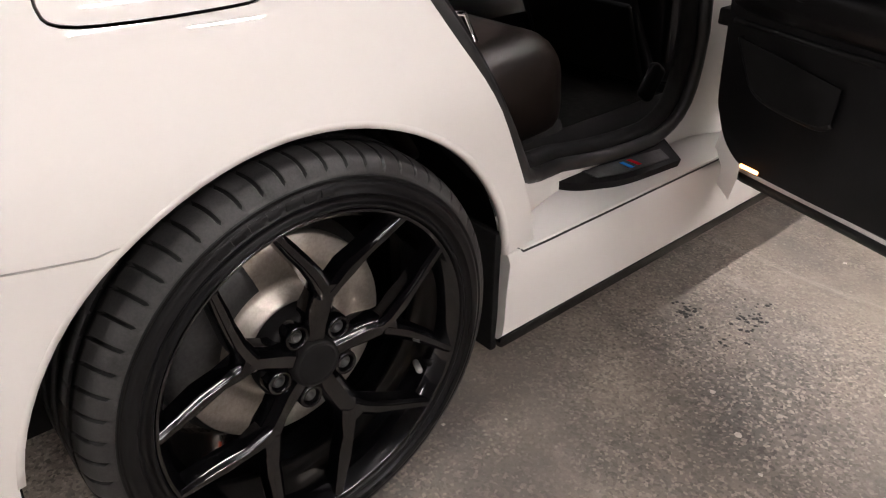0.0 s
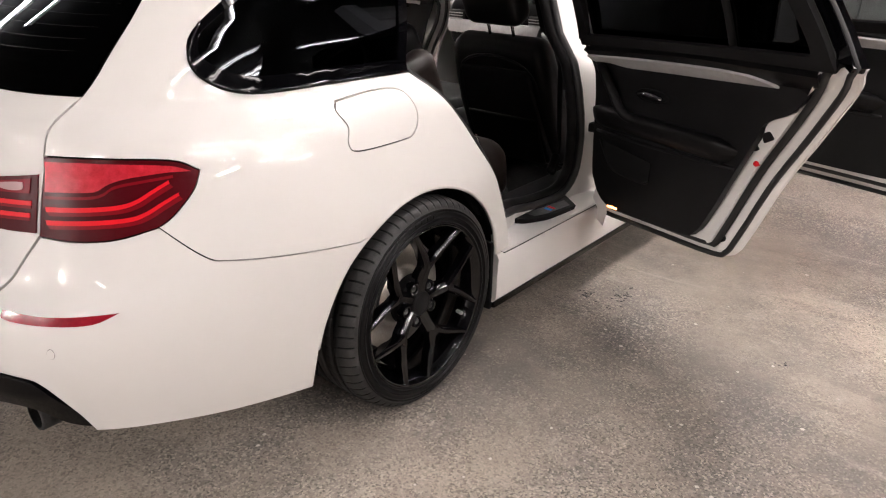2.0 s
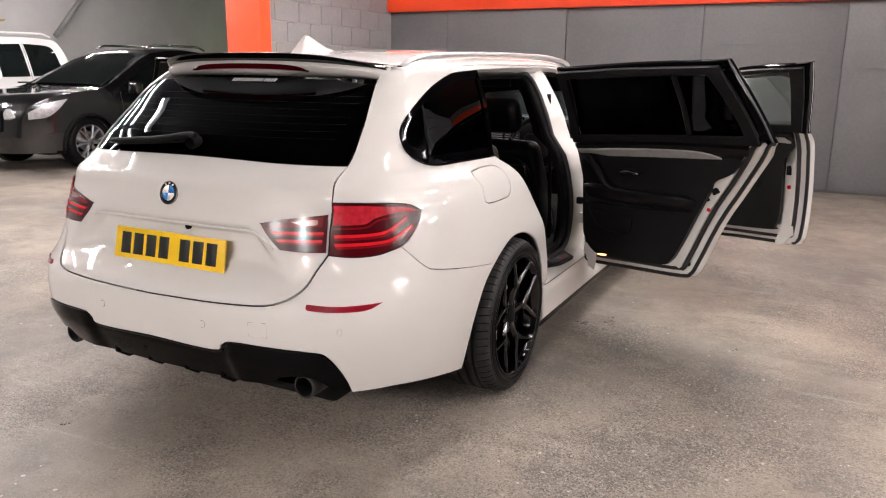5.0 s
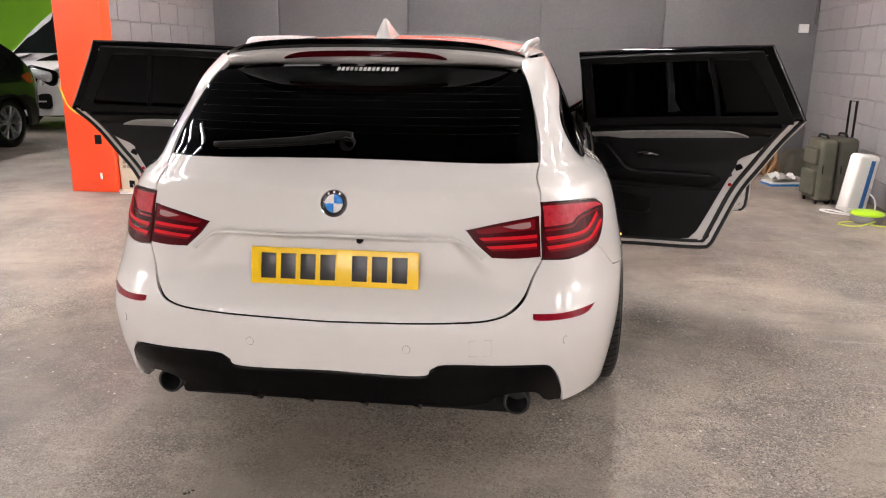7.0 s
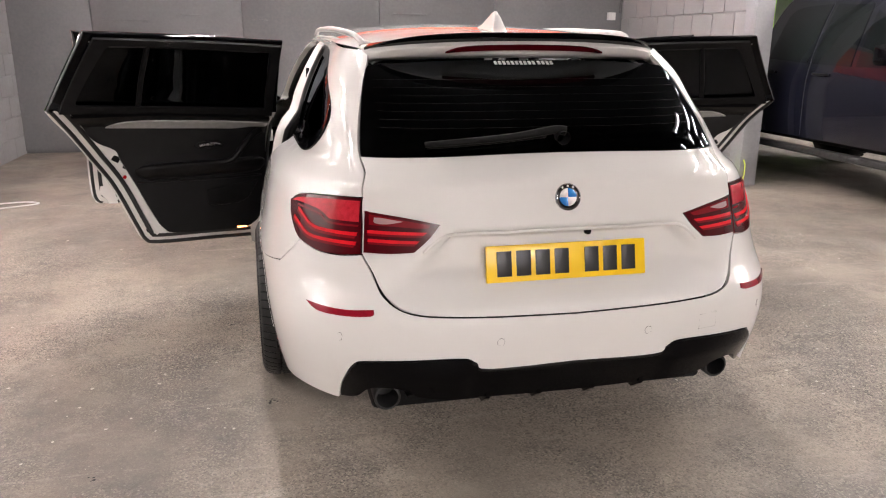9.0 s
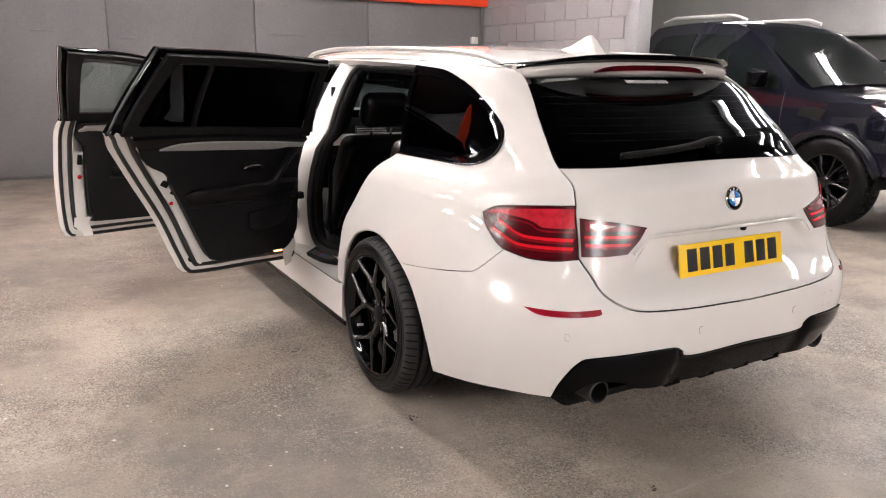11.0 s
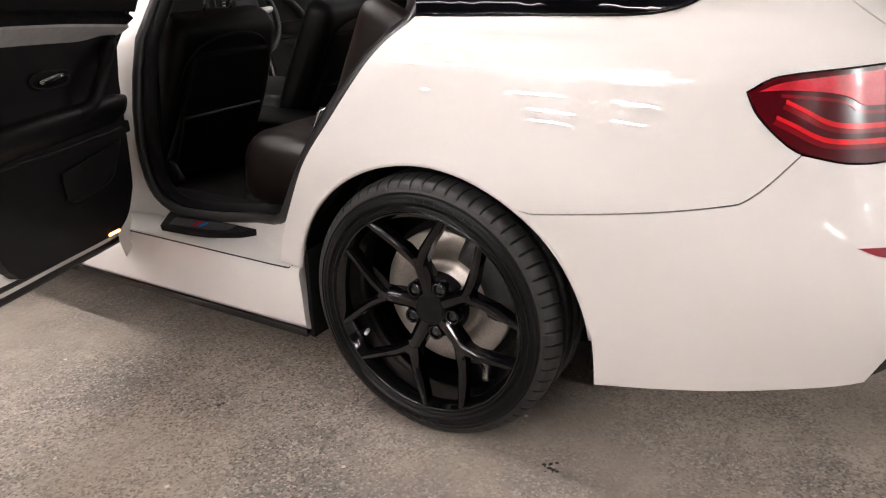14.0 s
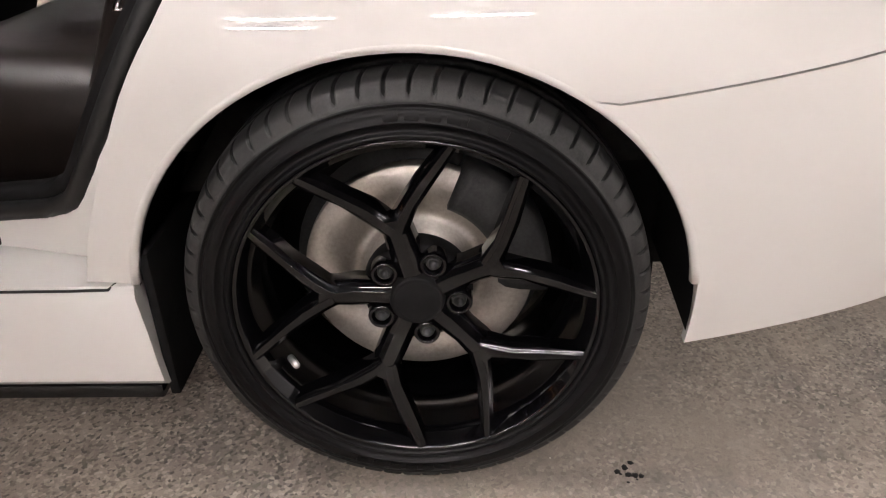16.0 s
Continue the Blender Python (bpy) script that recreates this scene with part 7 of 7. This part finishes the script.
vehicle("suv", "glossy black compact suv with silver roof rails", "car", pose(-7.66, 6.75, 0, 0, 0, 180), BLACK_PAINT,
        dict(SUV, trim=CHROME, arch=SATIN_BLACK, alloy=GREY_ALLOY, mirror_paint=BLACK_PAINT, bumper=BLACK_PAINT, rail_mat=CHROME))
VAN = dict(half=0.99, wheelbase=2.93, wheel=0.34, rim=0.215, low=0.30, roof=2.15,
           wide=((0.2, 0.95), (0.6, 1.0), (1.1, 1.0), (1.3, 0.96), (1.7, 0.89), (2.16, 0.76)),
           top=((-1.02, 0.4), (-1.05, 1.2), (-1.0, 2.0), (-0.8, 2.12), (0.5, 2.16), (1.8, 2.14), (2.15, 2.04), (2.6, 1.66), (3.05, 1.24), (3.45, 1.12), (3.75, 0.95), (3.86, 0.7), (3.88, 0.42)),
           windows=([[(2.1, 1.18), (2.1, 1.72)], [(2.1, 1.72), (1.5, 1.76)], [(1.5, 1.76), (1.5, 1.18)], [(1.5, 1.18), (2.1, 1.18)]], [[(2.16, 1.18), (2.16, 1.70)], [(2.16, 1.70), (2.5, 1.50), (2.8, 1.22)], [(2.8, 1.22), (2.16, 1.18)]]),
           seams=((1.44, 0.35, 1.44, 1.8), (2.85, 0.4, 2.85, 1.2)), handles=((1.55, 1.05),), mirror=(2.62, 1.30), headlamp=([(3.35, 1.12), (3.6, 1.02), (3.78, 0.90)], [(3.78, 0.90), (3.80, 0.78)], [(3.80, 0.78), (3.6, 0.85), (3.35, 1.12)]), front_lamp=(0.80, 0.98),
           tail=([(-1.0, 1.0), (-1.02, 1.5)], [(-1.02, 1.5), (-0.94, 1.5)], [(-0.94, 1.5), (-0.92, 1.0), (-1.0, 1.0)]), screen=((2.18, 2.01), (3.03, 1.25)), grille=(0.55, 0.92))
van = vehicle("van", "white panel van with black bonnet stripes by the green wall", "van", pose(-7.12, 12.46, 0, 0, 0, 162), PALE_PAINT,
              dict(VAN, trim=SATIN_BLACK, arch=SATIN_BLACK, alloy=GREY_ALLOY, mirror_paint=SATIN_BLACK, bumper=PALE_PAINT, rail_mat=ALU))
NOSE = [Vector(q) for q in spline([(0, 3.08, 1.262), (0, 3.45, 1.158), (0, 3.72, 1.03), (0, 3.90, 0.86), (0, 3.965, 0.72)], 5)]
for s_ in (1, -1):
    part("bonnet_stripe", sheet(lambda u, k: NOSE[int(k)] + Vector((s_ * (0.30 + 0.30 * u + 0.012 * k * u), -0.03 * u, 0.012 - 0.03 * u)), np.linspace(0, 1, 6), range(len(NOSE)), 0.012), PIANO, van, "black bonnet stripe")
    turned = Matrix.Translation((s_ * 0.74, 3.72, 0.93)) @ Matrix.Rotation(radians(-s_ * 32), 4, "Z") @ Matrix.Rotation(radians(s_ * 14), 4, "Y")
    eye = part("headlamp_unit", pad(0.50, 0.20, 0.27, 0.09), PIANO, van, "large swept headlamp", turned)
    part("lamp_lens", pad(0.42, 0.20, 0.20, 0.08), HEADLAMP, eye, "clear headlamp lens", turned @ Matrix.Translation((0, 0.022, 0.01)))
    low_turn = Matrix.Translation((s_ * 0.66, 3.83, 0.52)) @ Matrix.Rotation(radians(-s_ * 22), 4, "Z")
    intake = part("lower_intake", pad(0.54, 0.14, 0.25, 0.06), SATIN_BLACK, van, "black lower intake", low_turn)
    part("intake_bar", box(-0.23, 0.23, 0.066, 0.08, -0.012, 0.012, 0.004), ALU, intake, "", low_turn)
    part("grille_rim", tube(spline([(s_ * 0.46, 3.97, 0.90), (s_ * 0.30, 4.015, 0.72), (s_ * 0.36, 4.01, 0.50), (s_ * 0.46, 3.98, 0.38)], 6), 0.022, 8), PALE_PAINT, van)


# ---- far walls and floor litter ----
wings = thing("wall_emblem", "bronze winged emblem fixed on the pale wall", "emblem", "", pose(X0 + 0.02, 6.6, 2.12, 0, 0, 0))
for s in (1, -1):
    for k in range(5):
        feather = prism([(s * 0.16, 0.10 - 0.05 * k), (s * (1.35 - 0.2 * k), 0.20 - 0.085 * k), (s * (1.28 - 0.2 * k), 0.14 - 0.085 * k), (s * 0.16, 0.06 - 0.05 * k)], 0.0, 0.02 + 0.004 * k)
        part("feather", feather, mottled("aged_bronze", (0.16, 0.10, 0.03), (0.34, 0.24, 0.09), 8, (0.4, 0.6), 0.001, 80) if (s, k) == (1, 0) else bpy.data.materials["aged_bronze"], wings)
part("centre_bar", box(0.0, 0.045, -0.32, 0.32, -0.06, 0.08, 0.01), bpy.data.materials["aged_bronze"], wings)
tagged(part("strut", tube([(X0 + 0.3, 8.9, 2.0), (X0 + 0.3, 10.2, 3.45)], 0.06, 8), PANEL_GREY), "dark diagonal steel strut against the wall", "strut")

poster = thing("poster", "white printed poster in a thin frame on the wall", "poster", "", pose(X1 - 0.01, 5.25, 2.47))
part("sheet", box(-0.012, 0.0, -0.63, 0.63, -0.36, 0.36, 0.002), PAPER, poster)
for k, (a, b) in enumerate(((-0.52, -0.36), (-0.30, -0.12), (0.10, 0.22), (0.28, 0.44))):
    part("text_bar", box(-0.014, -0.0125, a, b, -0.31, -0.295), material("grey_ink", (0.3, 0.3, 0.32), 0.6) if k == 0 else bpy.data.materials["grey_ink"], poster)
rack = thing("shelf_unit", "tall dark shelf unit along the grey wall", "shelf", "", pose(X1 - 0.5, 5.2, 0))
part("top", box(-0.4, 0.4, -1.7, 1.7, 1.97, 2.03, 0.01), PAINT_GREY, rack)
part("shelf", box(-0.38, 0.295, -1.6, 1.6, 1.50, 1.54, 0.006), SATIN_BLACK, rack)
for y in (-1.5, 0.0, 1.5):
    part("post", box(-0.36, -0.30, y - 0.03, y + 0.03, 0, 1.969), SATIN_BLACK, rack)
part("back", box(0.3, 0.38, -1.6, 1.6, 0, 1.969), PANEL_GREY, rack)
lamp_ob = thing("blue_lamp", "small glowing blue lamp on the dark shelf", "lamp", "", pose(X1 - 0.55, 4.86, 1.541))
part("case", box(-0.06, 0.06, -0.32, 0.32, 0.0, 0.19, 0.01), BLUE_PLASTIC, lamp_ob)
part("glow", box(-0.066, -0.0605, 0.08, 0.27, 0.10, 0.14), glow("blue_light", (0.05, 0.2, 1.0), 9.0), lamp_ob)


def scatter(name, label, mat, spots, low, high, seed, flat_k=0.35):
    """Many small lumps on the floor as one thing: spots are (x, y, spread, count)."""
    rnd = random.Random(seed)
    verts, faces = [], []
    for cx, cy, spread, count in spots:
        for _ in range(count):
            x, y, r = rnd.gauss(cx, spread), rnd.gauss(cy, spread), rnd.uniform(low, high)
            n, a0 = rnd.randint(4, 6), rnd.uniform(0, 6.28)
            first = len(verts)
            ring = [(x + r * rnd.uniform(0.6, 1.2) * math.cos(a0 + 6.283 * k / n), y + r * rnd.uniform(0.6, 1.2) * math.sin(a0 + 6.283 * k / n)) for k in range(n)]
            verts += [(p, q, 0.0003) for p, q in ring] + [(x, y, r * flat_k)]
            faces += [(first + k, first + (k + 1) % n, first + n) for k in range(n)]
    return tagged(part(name, from_arrays(verts, faces, 30), mat), label, "debris", "", "stuff")


scatter("black_crumbs", "black rubber crumbs scattered on the concrete floor", SEAL, ((0.96, 0.98, 0.018, 26), (1.09, 1.06, 0.022, 26), (1.06, 1.10, 0.035, 14), (1.10, 0.98, 0.03, 9), (1.0, 0.93, 0.03, 5), (-0.93, -0.33, 0.012, 10), (-0.45, -1.15, 0.01, 6), (-1.1, 0.55, 0.01, 4), (1.75, 0.95, 0.015, 8), (-1.5, -0.75, 0.008, 4)), 0.002, 0.0075, 3)
scatter("pale_chips", "pale chips and flakes on the concrete floor", mottled("pale_chip", (0.45, 0.41, 0.36), (0.7, 0.66, 0.6), 60, (0.7, 0.8), 0, 300),
        ((-0.05, -1.75, 0.10, 90), (-0.35, -1.62, 0.09, 50), (0.7, -1.55, 0.08, 40), (-1.15, -1.75, 0.12, 70), (1.5, -0.2, 0.5, 70), (-1.7, 0.2, 0.6, 80), (0.9, -1.9, 0.25, 60), (-2.4, 2.0, 0.7, 40), (2.4, 1.6, 0.7, 40)), 0.002, 0.009, 8, 0.12)
